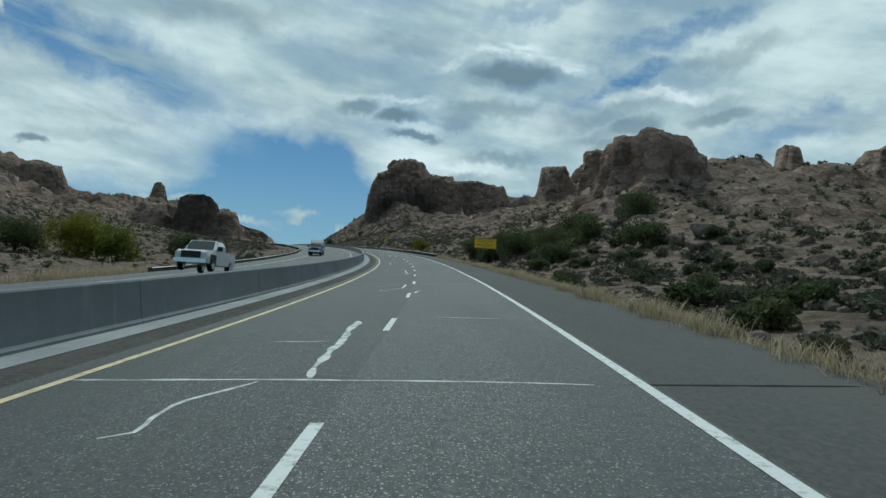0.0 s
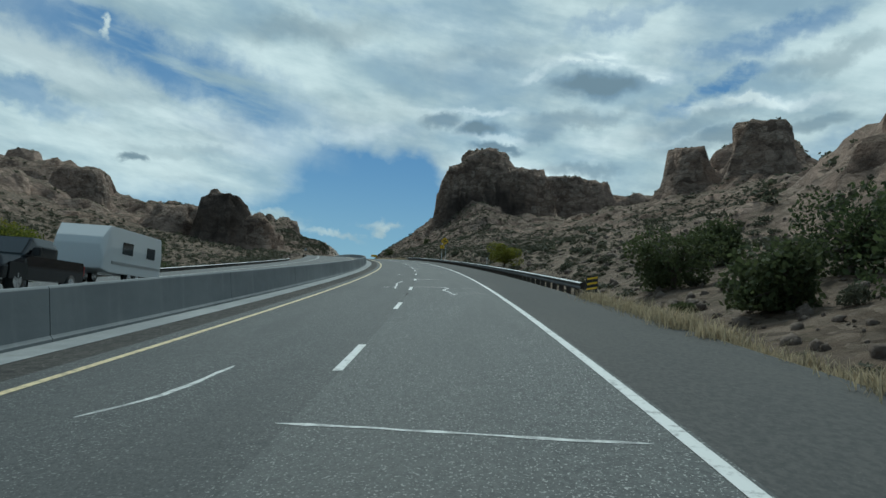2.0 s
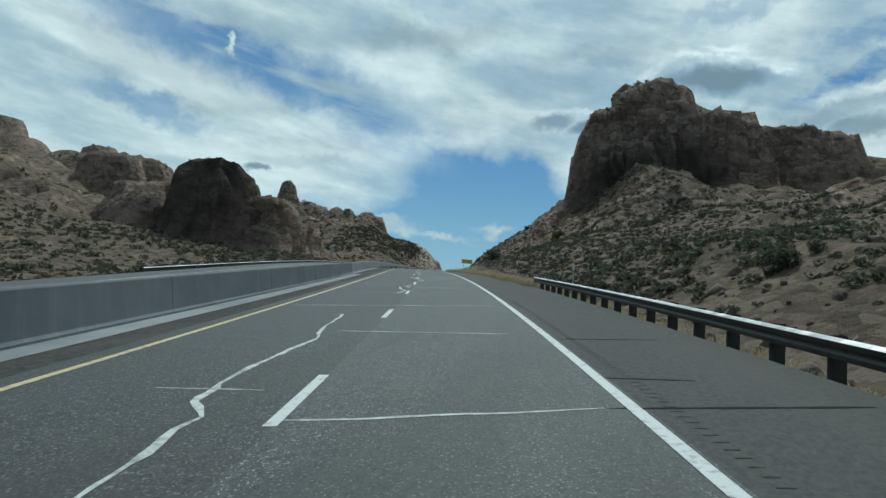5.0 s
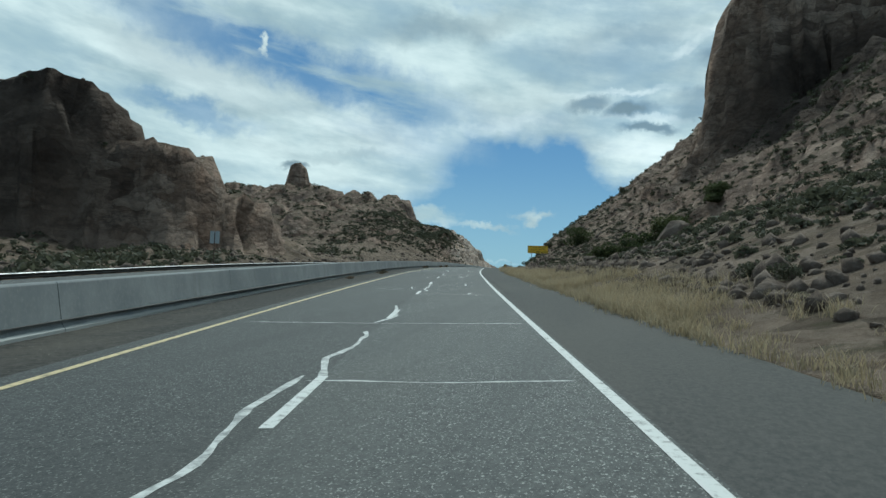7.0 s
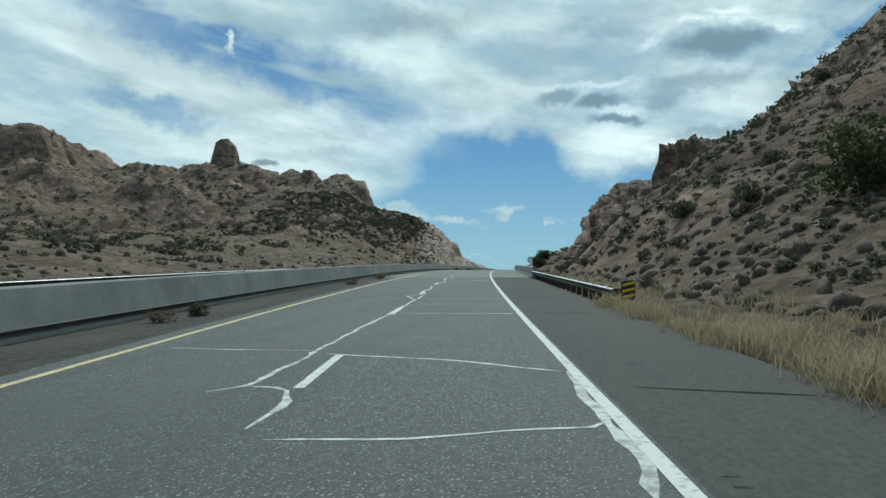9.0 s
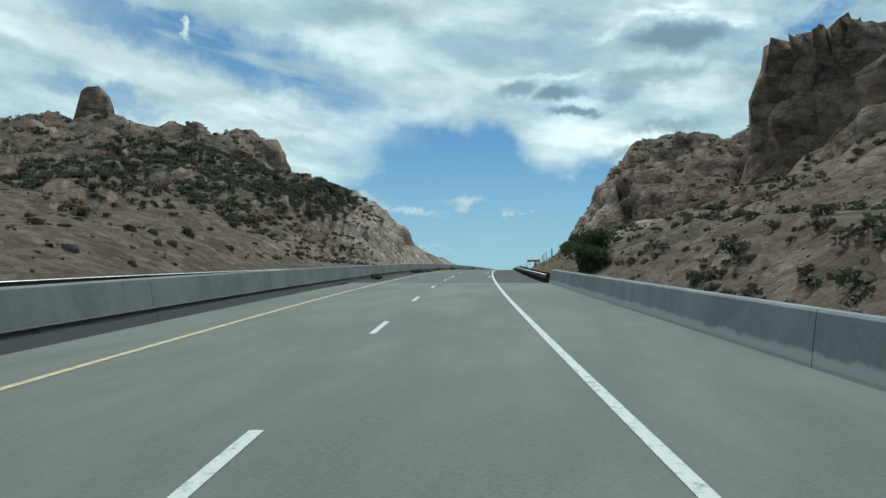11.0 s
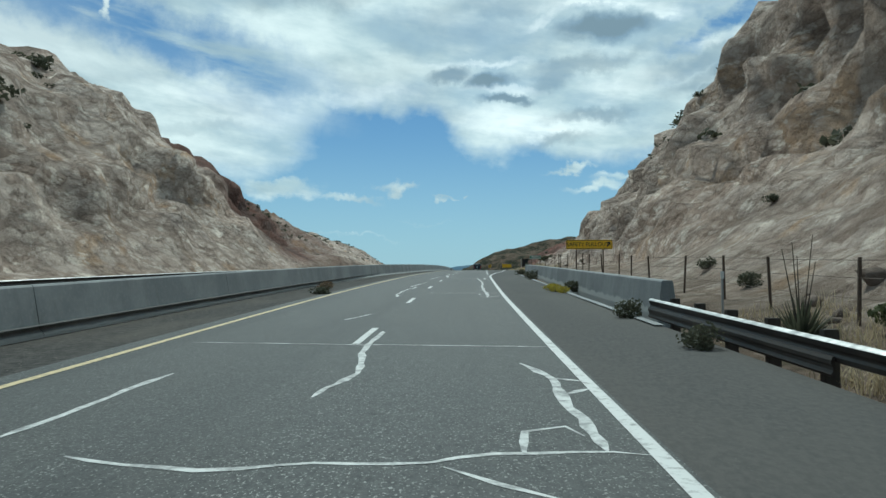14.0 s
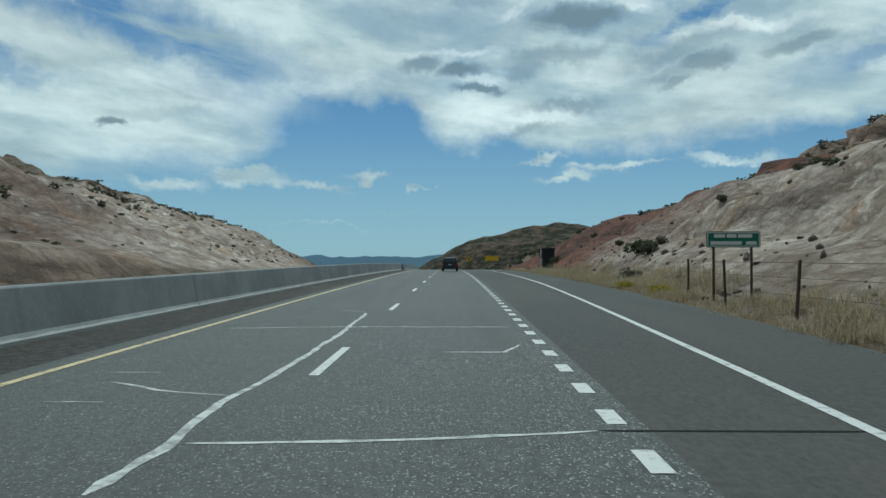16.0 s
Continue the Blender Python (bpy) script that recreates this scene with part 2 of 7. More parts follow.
def make_materials():
    # second mix: same asphalt multiplied down, for the dim lower left of the view
    for name, shade in (("asphalt", (1.0, 1.0, 1.0)), ("darkened_asphalt", (0.72, 0.72, 0.73))):
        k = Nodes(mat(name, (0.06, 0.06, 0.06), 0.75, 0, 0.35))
        grit, coarse = k.noise(46.0, 3, 0.75, (1, 0.55, 1)), k.noise(17.0, 4, 0.7, (1, 0.5, 1))
        stones, tint = k.cells(24.0)
        tone = k.mix(k.ramp(coarse, 0.34, 0.66), (0.038, 0.041, 0.043), (0.084, 0.089, 0.089))
        tone = k.mix(k.ramp(grit, 0.47, 0.35, 0, 0.95), tone, (0.010, 0.011, 0.012))
        tone = k.mix(k.ramp(stones, 0.27, 0.10, 0, 0.6), tone, k.mix(tint, (0.02, 0.02, 0.02), (0.30, 0.305, 0.30)))
        tone = k.mix(k.ramp(k.noise(52.0, 2, 0.5, (1, 0.6, 1)), 0.60, 0.67, 0, 0.9), tone, (0.35, 0.355, 0.34))
        tone = k.mix(k.ramp(k.noise(0.33, 5, 0.6, (1, 0.12, 1)), 0.42, 0.66, 0, 0.45), tone, (0.080, 0.081, 0.077))
        tone = k.mix(k.ramp(k.noise(0.9, 4, 0.6, (1, 0.03, 1)), 0.48, 0.66, 0, 0.5), tone, (0.040, 0.043, 0.045))
        tone = k.mix(k.ramp(k.noise(1.3, 5, 0.65), 0.54, 0.74, 0, 0.35), tone, (0.038, 0.040, 0.042))
        tone = k.mix(k.ramp(k.noise(0.08, 4, 0.6), 0.45, 0.65, 0, 0.4), tone, (0.056, 0.060, 0.062))
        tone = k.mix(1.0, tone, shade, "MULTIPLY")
        k.done(tone, k.ramp(grit, 0.3, 0.7, 0.60, 0.85), k.bump(k.math("ADD", coarse, grit), 0.35, 0.010))

    k = Nodes(mat("shoulder_asphalt", (0.06, 0.058, 0.055), 0.85, 0, 0.25))
    grit, coarse = k.noise(46.0, 3, 0.75, (1, 0.55, 1)), k.noise(19.0, 4, 0.7, (1, 0.5, 1))
    tone = k.mix(k.ramp(coarse, 0.34, 0.66), (0.054, 0.054, 0.054), (0.086, 0.083, 0.080))
    tone = k.mix(k.ramp(grit, 0.40, 0.26, 0, 0.6), tone, (0.018, 0.018, 0.018))
    tone = k.mix(k.ramp(k.cells(20.0)[0], 0.15, 0.06, 0, 0.6), tone, (0.19, 0.18, 0.165))
    tone = k.mix(k.ramp(k.noise(0.35, 5, 0.62, (1, 0.15, 1)), 0.42, 0.66, 0, 0.5), tone, (0.098, 0.093, 0.086))
    k.done(tone, 0.88, k.bump(k.math("ADD", coarse, grit), 0.4, 0.010))

    k = Nodes(mat("grimy_asphalt", (0.04, 0.038, 0.035), 0.9, 0, 0.2))
    grit, coarse = k.noise(32.0, 3, 0.75), k.noise(9.0, 4, 0.7)
    tone = k.mix(k.ramp(coarse, 0.36, 0.64), (0.030, 0.029, 0.028), (0.070, 0.066, 0.061))
    tone = k.mix(k.ramp(k.noise(0.5, 5, 0.65, (1, 0.2, 1)), 0.46, 0.66, 0, 0.6), tone, (0.095, 0.085, 0.072))
    tone = k.mix(k.ramp(k.cells(9.0)[0], 0.14, 0.05), tone, (0.24, 0.22, 0.19))
    k.done(tone, 0.9, k.bump(k.math("ADD", coarse, grit), 0.5, 0.015))

    k = Nodes(mat("concrete", (0.33, 0.34, 0.33), 0.8, 0, 0.35))
    big, fine = k.noise(0.5, 5, 0.65), k.noise(14.0, 4, 0.6)
    drip = k.noise(1.6, 5, 0.6, (1.5, 1.5, 0.12))
    tone = k.mix(k.ramp(big, 0.35, 0.7), (0.20, 0.215, 0.226), (0.295, 0.31, 0.318))
    tone = k.mix(k.ramp(drip, 0.55, 0.75, 0, 0.5), tone, (0.17, 0.17, 0.165))
    tone = k.mix(k.ramp(fine, 0.45, 0.8, 0, 0.3), tone, (0.42, 0.42, 0.40))
    # paler towards the foot: splash, and the skylight a sloped toe catches
    low = k.math("ADD", k.attr("pale_foot"), k.math("MULTIPLY", k.noise(0.8, 6, 0.7), 0.55))
    tone = k.mix(k.ramp(low, 1.00, 1.12, 0, 0.8), tone, (0.50, 0.51, 0.50))
    k.done(tone, 0.82, k.bump(fine, 0.25, 0.01))

    k = Nodes(mat("old_concrete", (0.2, 0.21, 0.22), 0.8, 0, 0.3))
    big, fine = k.noise(0.4, 5, 0.65, (1, 0.4, 1)), k.noise(14.0, 4, 0.6)
    tone = k.mix(k.ramp(big, 0.35, 0.7), (0.125, 0.140, 0.152), (0.185, 0.200, 0.210))
    tone = k.mix(k.ramp(k.noise(1.6, 5, 0.6, (1.5, 1.5, 0.12)), 0.52, 0.75, 0, 0.45), tone, (0.23, 0.24, 0.245))
    # the same paler foot, put into the colour over a wider band
    low = k.math("ADD", k.attr("pale_foot"), k.math("MULTIPLY", k.noise(0.8, 6, 0.7), 0.55))
    tone = k.mix(k.ramp(low, 0.55, 0.95, 0, 0.6), tone, (0.30, 0.31, 0.31))
    k.done(tone, 0.82, k.bump(fine, 0.25, 0.01))

    k = Nodes(mat("deck_concrete", (0.2, 0.2, 0.18), 0.8, 0, 0.4))
    fine = k.noise(30.0, 3, 0.7)
    tone = k.mix(k.ramp(k.noise(0.6, 5, 0.65, (1, 0.25, 1)), 0.35, 0.7), (0.105, 0.112, 0.100), (0.165, 0.168, 0.150))
    tone = k.mix(k.ramp(fine, 0.4, 0.75, 0, 0.4), tone, (0.22, 0.22, 0.20))
    k.done(tone, 0.8, k.bump(fine, 0.25, 0.006))

    k = Nodes(mat("white_paint", (0.62, 0.63, 0.61), 0.65))
    wear = k.noise(9.0, 5, 0.7)
    k.done(k.mix(k.ramp(wear, 0.50, 0.72), (0.60, 0.61, 0.60), (0.20, 0.20, 0.20)), 0.7, k.bump(wear, 0.2, 0.004))
    k = Nodes(mat("yellow_paint", (0.6, 0.48, 0.2), 0.65))
    wear = k.noise(7.0, 5, 0.7)
    k.done(k.mix(k.ramp(wear, 0.45, 0.72), (0.60, 0.49, 0.28), (0.24, 0.20, 0.13)), 0.7)
    k = Nodes(mat("sealant", (0.3, 0.3, 0.3), 0.6))
    wear = k.noise(6.0, 5, 0.7)
    k.done(k.mix(k.ramp(wear, 0.38, 0.66), (0.58, 0.59, 0.58), (0.22, 0.225, 0.225)), 0.65, k.bump(k.noise(25, 3), 0.2, 0.004))
    k = Nodes(mat("dark_sealant", (0.02, 0.02, 0.02), 0.9, 0, 0.1))
    k.done(k.mix(k.noise(5.0, 4), (0.010, 0.010, 0.010), (0.035, 0.035, 0.034)), 0.95)

    k = Nodes(mat("galvanised_steel", (0.5, 0.5, 0.5), 0.42, 0.75))
    g = k.noise(3.0, 5, 0.6, (1, 1, 2))
    k.done(k.mix(k.ramp(g, 0.35, 0.7), (0.44, 0.44, 0.43), (0.68, 0.69, 0.69)), k.ramp(g, 0.3, 0.7, 0.30, 0.5))
    # weathered brown steel, with the shade on the beam's face put into the colour
    k = Nodes(mat("rail_steel", (0.05, 0.042, 0.038), 0.55, 0.0, 0.25))
    g = k.noise(2.2, 5, 0.65, (1, 1, 2))
    k.done(k.mix(k.ramp(g, 0.35, 0.7), (0.022, 0.018, 0.016), (0.060, 0.050, 0.044)), k.ramp(g, 0.3, 0.7, 0.45, 0.6))
    k = Nodes(mat("weathered_post", (0.05, 0.042, 0.035), 0.9))
    g = k.noise(9.0, 5, 0.65, (1, 1, 0.15))
    k.done(k.mix(g, (0.018, 0.015, 0.013), (0.085, 0.07, 0.058)), 0.9, k.bump(g, 0.4, 0.01))
    k = Nodes(mat("rusty_post", (0.1, 0.07, 0.05), 0.8, 0.2))
    k.done(k.mix(k.noise(12, 4), (0.05, 0.04, 0.035), (0.15, 0.10, 0.07)), 0.8)

    # desert ground: soil, granite, road cut; "cut" and "red" tell the exposed faces and the iron-red earth
    k = Nodes(mat("desert_rock", (0.25, 0.2, 0.16), 0.95, 0, 0.12))
    geo = k.n.new("ShaderNodeNewGeometry")
    nz = k.n.new("ShaderNodeSeparateXYZ")
    k.l.new(geo.outputs["True Normal"], nz.inputs[0])

    def seam(scale, width, stretch=(1, 1, 1), detail=6):
        """Dark wandering joints where a noise crosses its middle."""
        v = k.math("ABSOLUTE", k.math("SUBTRACT", k.noise(scale, detail, 0.6, stretch), 0.5))
        return k.ramp(v, width, 0.0)

    big, mid, fine, grit = k.noise(0.03, 6, 0.6), k.noise(0.28, 9, 0.68), k.noise(1.9, 8, 0.72), k.noise(8.0, 6, 0.75)
    strata = k.noise(0.16, 8, 0.66, (0.55, 0.55, 2.4))
    joint, joint2, bed = seam(0.22, 0.022, (1, 1, 0.45)), seam(0.8, 0.030), seam(0.12, 0.016, (0.5, 0.5, 4.0))
    stones, tint = k.cells(1.5)
    bent = k.n.new("ShaderNodeVectorMath")
    bent.operation = "MULTIPLY_ADD"
    wob = k.n.new("ShaderNodeTexNoise")
    wob.inputs["Scale"].default_value, wob.inputs["Detail"].default_value = 0.35, 5.0
    k.l.new(k.pos, wob.inputs["Vector"])
    k.l.new(wob.outputs["Color"], bent.inputs[0])
    bent.inputs[1].default_value = (1.7, 1.7, 1.2)
    k.l.new(k.pos, bent.inputs[2])

    def blocks(scale, stretch):
        """A random tone for each of many broken blocks."""
        mp = k.n.new("ShaderNodeMapping")
        mp.inputs["Scale"].default_value = stretch
        k.l.new(bent.outputs[0], mp.inputs["Vector"])
        v = k.n.new("ShaderNodeTexVoronoi")
        v.inputs["Scale"].default_value = scale
        k.l.new(mp.outputs[0], v.inputs["Vector"])
        sp = k.n.new("ShaderNodeSeparateColor")
        k.l.new(v.outputs["Color"], sp.inputs[0])
        return sp.outputs[0], v.outputs["Distance"]

    block, block_d = blocks(0.42, (1, 0.6, 1.5))
    chip, chip_d = blocks(1.5, (1, 0.6, 1.3))
    steep = k.ramp(k.math("ADD", nz.outputs[2], k.math("MULTIPLY", mid, 0.35)), 1.04, 0.80)
    rock = k.mix(k.ramp(strata, 0.34, 0.66), (0.147, 0.110, 0.092), (0.346, 0.269, 0.224))
    rock = k.mix(k.ramp(big, 0.42, 0.62, 0, 0.75), rock, (0.250, 0.177, 0.138))
    rock = k.mix(k.ramp(mid, 0.50, 0.74, 0, 0.7), rock, (0.442, 0.371, 0.320))
    rock = k.mix(k.ramp(mid, 0.45, 0.26, 0, 0.8), rock, (0.051, 0.041, 0.037))
    rock = k.mix(k.ramp(block, 0.45, 1.0, 0, 0.65), rock, (0.422, 0.346, 0.294))
    rock = k.mix(k.ramp(block, 0.4, 0.0, 0, 0.6), rock, (0.079, 0.061, 0.054))
    rock = k.mix(k.ramp(chip, 0.5, 0.0, 0, 0.45), rock, (0.077, 0.060, 0.051))
    rock = k.mix(k.math("MULTIPLY", joint, 0.35), rock, (0.038, 0.032, 0.028))
    rock = k.mix(k.math("MULTIPLY", bed, 0.45), rock, (0.045, 0.036, 0.032))
    rock = k.mix(k.math("MULTIPLY", joint2, 0.12), rock, (0.058, 0.047, 0.041))
    rock = k.mix(k.ramp(k.noise(0.055, 5, 0.6), 0.50, 0.60, 0, 0.6), rock, k.mix(fine, (0.256, 0.186, 0.154), (0.461, 0.365, 0.307)))
    # chip and block rims darkened: crevice shade put into the rock's colour
    rock = k.mix(k.ramp(chip_d, 0.52, 0.80, 0, 0.18), rock, (0.05, 0.04, 0.035))
    rock = k.mix(k.ramp(block_d, 0.55, 0.85, 0, 0.25), rock, (0.05, 0.04, 0.035))
    soil = k.mix(k.ramp(mid, 0.35, 0.7), (0.105, 0.082, 0.064), (0.215, 0.172, 0.138))
    soil = k.mix(k.ramp(fine, 0.48, 0.70, 0, 0.7), soil, (0.235, 0.195, 0.162))
    soil = k.mix(k.ramp(chip, 0.55, 1.0, 0, 0.5), soil, (0.27, 0.228, 0.195))
    soil = k.mix(k.ramp(chip, 0.4, 0.0, 0, 0.55), soil, (0.062, 0.052, 0.042))
    soil = k.mix(k.ramp(block, 0.4, 0.0, 0, 0.45), soil, (0.072, 0.060, 0.046))
    soil = k.mix(k.ramp(stones, 0.30, 0.10, 0, 0.6), soil, k.mix(tint, (0.10, 0.08, 0.07), (0.30, 0.255, 0.225)))
    soil = k.mix(k.ramp(k.noise(0.9, 6, 0.7), 0.52, 0.66, 0, 0.7), soil, (0.058, 0.058, 0.032))
    tone = k.mix(steep, soil, rock)
    face = k.mix(k.ramp(strata, 0.32, 0.68), (0.300, 0.250, 0.215), (0.540, 0.480, 0.435))
    face = k.mix(k.ramp(mid, 0.50, 0.68, 0, 0.75), face, (0.300, 0.235, 0.195))
    face = k.mix(k.ramp(big, 0.52, 0.62, 0, 0.5), face, (0.38, 0.29, 0.235))
    face = k.mix(k.ramp(fine, 0.53, 0.72, 0, 0.6), face, (0.66, 0.61, 0.57))
    face = k.mix(k.ramp(block, 0.5, 0.0, 0, 0.5), face, (0.22, 0.17, 0.14))
    face = k.mix(k.ramp(chip, 0.55, 1.0, 0, 0.5), face, (0.60, 0.55, 0.51))
    face = k.mix(k.ramp(chip, 0.35, 0.0, 0, 0.45), face, (0.20, 0.155, 0.13))
    face = k.mix(k.math("MULTIPLY", joint, 0.25), face, (0.19, 0.15, 0.125))
    face = k.mix(k.math("MULTIPLY", joint2, 0.10), face, (0.24, 0.195, 0.165))
    ochre = k.noise(0.17, 6, 0.65)
    face = k.mix(k.ramp(ochre, 0.55, 0.66, 0, 0.55), face, (0.44, 0.29, 0.16))
    face = k.mix(k.ramp(ochre, 0.44, 0.34, 0, 0.55), face, (0.26, 0.23, 0.22))
    face = k.mix(k.ramp(k.noise(0.7, 7, 0.72, (0.7, 0.7, 1.5)), 0.54, 0.64, 0, 0.9), face, (0.72, 0.68, 0.62))
    face = k.mix(k.ramp(k.noise(0.95, 7, 0.72), 0.44, 0.34, 0, 0.7), face, (0.13, 0.10, 0.085))
    # lit chip middles and shaded crevices, put into the cut's colour
    face = k.mix(k.ramp(chip_d, 0.36, 0.12, 0, 0.45), face, (0.62, 0.56, 0.51))
    face = k.mix(k.ramp(chip_d, 0.52, 0.80, 0, 0.28), face, (0.10, 0.078, 0.066))
    face = k.mix(k.ramp(block_d, 0.55, 0.85, 0, 0.3), face, (0.12, 0.095, 0.08))
    tone = k.mix(k.attr("cut"), tone, face)
    iron = k.mix(k.ramp(mid, 0.35, 0.7), (0.085, 0.036, 0.030), (0.21, 0.092, 0.068))
    iron = k.mix(k.ramp(block, 0.5, 0.0, 0, 0.5), iron, (0.045, 0.034, 0.032))
    tone = k.mix(k.attr("red"), tone, iron)
    varnish = k.mix(k.ramp(mid, 0.3, 0.7), (0.035, 0.029, 0.027), (0.090, 0.072, 0.063))
    tone = k.mix(k.attr("varnish"), tone, varnish)
    tone = k.mix(k.ramp(grit, 0.50, 0.25, 0.0, 0.55), tone, (0.045, 0.036, 0.031))
    tone = k.mix(1.0, tone, (1.0, 0.945, 0.90), "MULTIPLY")
    height = k.math("ADD", k.math("MULTIPLY", mid, 0.9), k.math("ADD", k.math("MULTIPLY", fine, 0.35), k.math("MULTIPLY", grit, 0.10)))
    height = k.math("SUBTRACT", height, k.math("ADD", k.math("MULTIPLY", block_d, 0.5), k.math("MULTIPLY", chip_d, 0.22)))
    height = k.math("ADD", height, k.math("ADD", k.math("MULTIPLY", block, 0.8), k.math("MULTIPLY", chip, 0.3)))
    k.done(tone, 0.95, k.bump(height, 1.0, 0.5))

    k = Nodes(mat("boulder_rock", (0.3, 0.25, 0.2), 0.95, 0, 0.15))
    mid, fine = k.noise(1.1, 7, 0.65), k.noise(7.0, 6, 0.7)
    info = k.n.new("ShaderNodeObjectInfo").outputs["Random"]
    tone = k.mix(k.ramp(mid, 0.3, 0.7), (0.075, 0.058, 0.048), (0.235, 0.19, 0.16))
    tone = k.mix(k.ramp(fine, 0.5, 0.75, 0, 0.6), tone, (0.34, 0.29, 0.25))
    tone = k.mix(k.math("MULTIPLY", info, 0.4), tone, (0.13, 0.09, 0.075))
    k.done(tone, 0.95, k.bump(k.math("ADD", mid, k.math("MULTIPLY", fine, 0.3)), 0.8, 0.25))

    def leafy(name, dark, light, dry, through_light=0.45):
        q = Nodes(mat(name, light, 0.75, 0, 0.25))
        isl = q.n.new("ShaderNodeNewGeometry").outputs["Random Per Island"]
        inf = q.n.new("ShaderNodeObjectInfo").outputs["Random"]
        c = q.mix(q.math("MULTIPLY", inf, 0.5), q.mix(isl, dark, light), dry)
        q.done(c, 0.75)
        thin = q.n.new("ShaderNodeBsdfTranslucent")
        q.l.new(c, thin.inputs["Color"])
        both = q.n.new("ShaderNodeMixShader")
        both.inputs[0].default_value = through_light
        q.l.new(q.b.outputs[0], both.inputs[1])
        q.l.new(thin.outputs[0], both.inputs[2])
        q.l.new(both.outputs[0], q.n["Material Output"].inputs["Surface"])

    leafy("creosote_leaf", (0.036, 0.043, 0.028), (0.125, 0.132, 0.090), (0.110, 0.106, 0.074), 0.38)
    leafy("mesquite_leaf", (0.028, 0.041, 0.019), (0.090, 0.114, 0.048), (0.12, 0.13, 0.06))
    leafy("cottonwood_leaf", (0.05, 0.075, 0.014), (0.21, 0.22, 0.035), (0.26, 0.22, 0.03))
    leafy("dry_grass_blade", (0.19, 0.155, 0.095), (0.54, 0.45, 0.30), (0.44, 0.36, 0.24), 0.4)
    leafy("yellow_flower_bush", (0.17, 0.15, 0.025), (0.52, 0.44, 0.07), (0.44, 0.37, 0.08))
    leafy("tumbleweed_twig", (0.085, 0.065, 0.045), (0.24, 0.185, 0.125), (0.20, 0.14, 0.09))
    k = Nodes(mat("bark", (0.09, 0.07, 0.055), 0.9))
    k.done(k.mix(k.noise(12, 4, 0.6, (1, 1, 0.2)), (0.05, 0.04, 0.032), (0.15, 0.12, 0.095)), 0.9)

    k = Nodes(mat("sign_yellow", (0.78, 0.46, 0.02), 0.45))
    k.done(k.mix(k.ramp(k.noise(1.5, 4), 0.4, 0.75, 0, 0.35), (0.90, 0.54, 0.015), (0.74, 0.44, 0.03)), 0.45)
    mat("sign_black", (0.015, 0.015, 0.015), 0.5)
    k = Nodes(mat("sign_green", (0.01, 0.16, 0.09), 0.45))
    k.done(k.mix(k.noise(2.0, 4), (0.008, 0.15, 0.085), (0.02, 0.18, 0.11)), 0.45)
    mat("sign_white", (0.75, 0.76, 0.74), 0.5)
    k = Nodes(mat("sign_back", (0.4, 0.41, 0.42), 0.45, 0.7))
    k.done(k.mix(k.noise(4, 4), (0.35, 0.36, 0.37), (0.48, 0.49, 0.5)), 0.45)
    mat("car_white", (0.68, 0.69, 0.70), 0.25, 0.0, 0.6)
    mat("car_navy", (0.006, 0.008, 0.013), 0.14, 0.3, 0.7)
    mat("car_glass", (0.01, 0.012, 0.014), 0.06, 0.0, 0.9)
    mat("tyre_rubber", (0.015, 0.015, 0.015), 0.9)
    mat("chrome", (0.6, 0.6, 0.62), 0.15, 1.0)
    mat("black_plastic", (0.012, 0.012, 0.013), 0.55)
    mat("tail_lamp_red", (0.30, 0.008, 0.006), 0.25)
    mat("amber_lens", (0.7, 0.25, 0.02), 0.3)
    mat("plate_white", (0.7, 0.7, 0.68), 0.5)
    # haze over the far range, put into a pale blue base colour
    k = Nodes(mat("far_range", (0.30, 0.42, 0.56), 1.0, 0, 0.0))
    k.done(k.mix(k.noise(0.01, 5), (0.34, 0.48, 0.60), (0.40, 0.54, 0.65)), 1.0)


make_materials()

# ---- the line of the road ----
SPEED = 38.6
EYE = 1.26  # height of the eye over the lane
_r = np.array(ROWS)
_t = np.arange(0, 16.001, 0.05)


def _smooth(v, sig=9):
    k = np.exp(-0.5 * (np.arange(-3 * sig, 3 * sig + 1) / sig) ** 2)
    n = 3 * sig
    a = np.concatenate([v[0] + (v[0] - v[1:n + 1][::-1]), v, v[-1] + (v[-1] - v[-n - 1:-1][::-1])])
    return np.convolve(a, k / k.sum(), "valid")


def _row(c):
    """One column of the path, by a cubic through its rows."""
    v, t = _r[:, c], _r[:, 0]
    m = np.gradient(v, t)
    i = np.clip(np.searchsorted(t, _t, "right") - 1, 0, len(t) - 2)
    w = (_t - t[i]) / 0.5
    return (2 * w**3 - 3 * w**2 + 1) * v[i] + (w**3 - 2 * w**2 + w) * 0.5 * m[i] + (3 * w**2 - 2 * w**3) * v[i + 1] + (w**3 - w**2) * 0.5 * m[i + 1]


_x, _y, _z, _b = (_smooth(_row(c), n) for c, n in ((1, 2), (2, 2), (3, 4), (5, 9)))
_S = _t * SPEED
_head = _smooth(np.unwrap(np.arctan2(np.gradient(_x, _S), np.gradient(_y, _S))), 4)
_grade = np.gradient(_z, _S)
# on past both ends: the bend and the crest go on ahead, straight on behind
_ds = _S[1] - _S[0]
nb, na = 50, 2200
S_ALL = np.concatenate([_S[0] - _ds * np.arange(nb, 0, -1), _S, _S[-1] + _ds * np.arange(1, na + 1)])
fwd = np.arange(1, na + 1) * _ds
h_f = _head[-1] + np.radians(-0.008) * np.minimum(fwd, 260) * (1 + np.minimum(fwd, 260) / 400)
g_f = np.maximum(_grade[-1] - 1.75e-4 * fwd, -0.055)
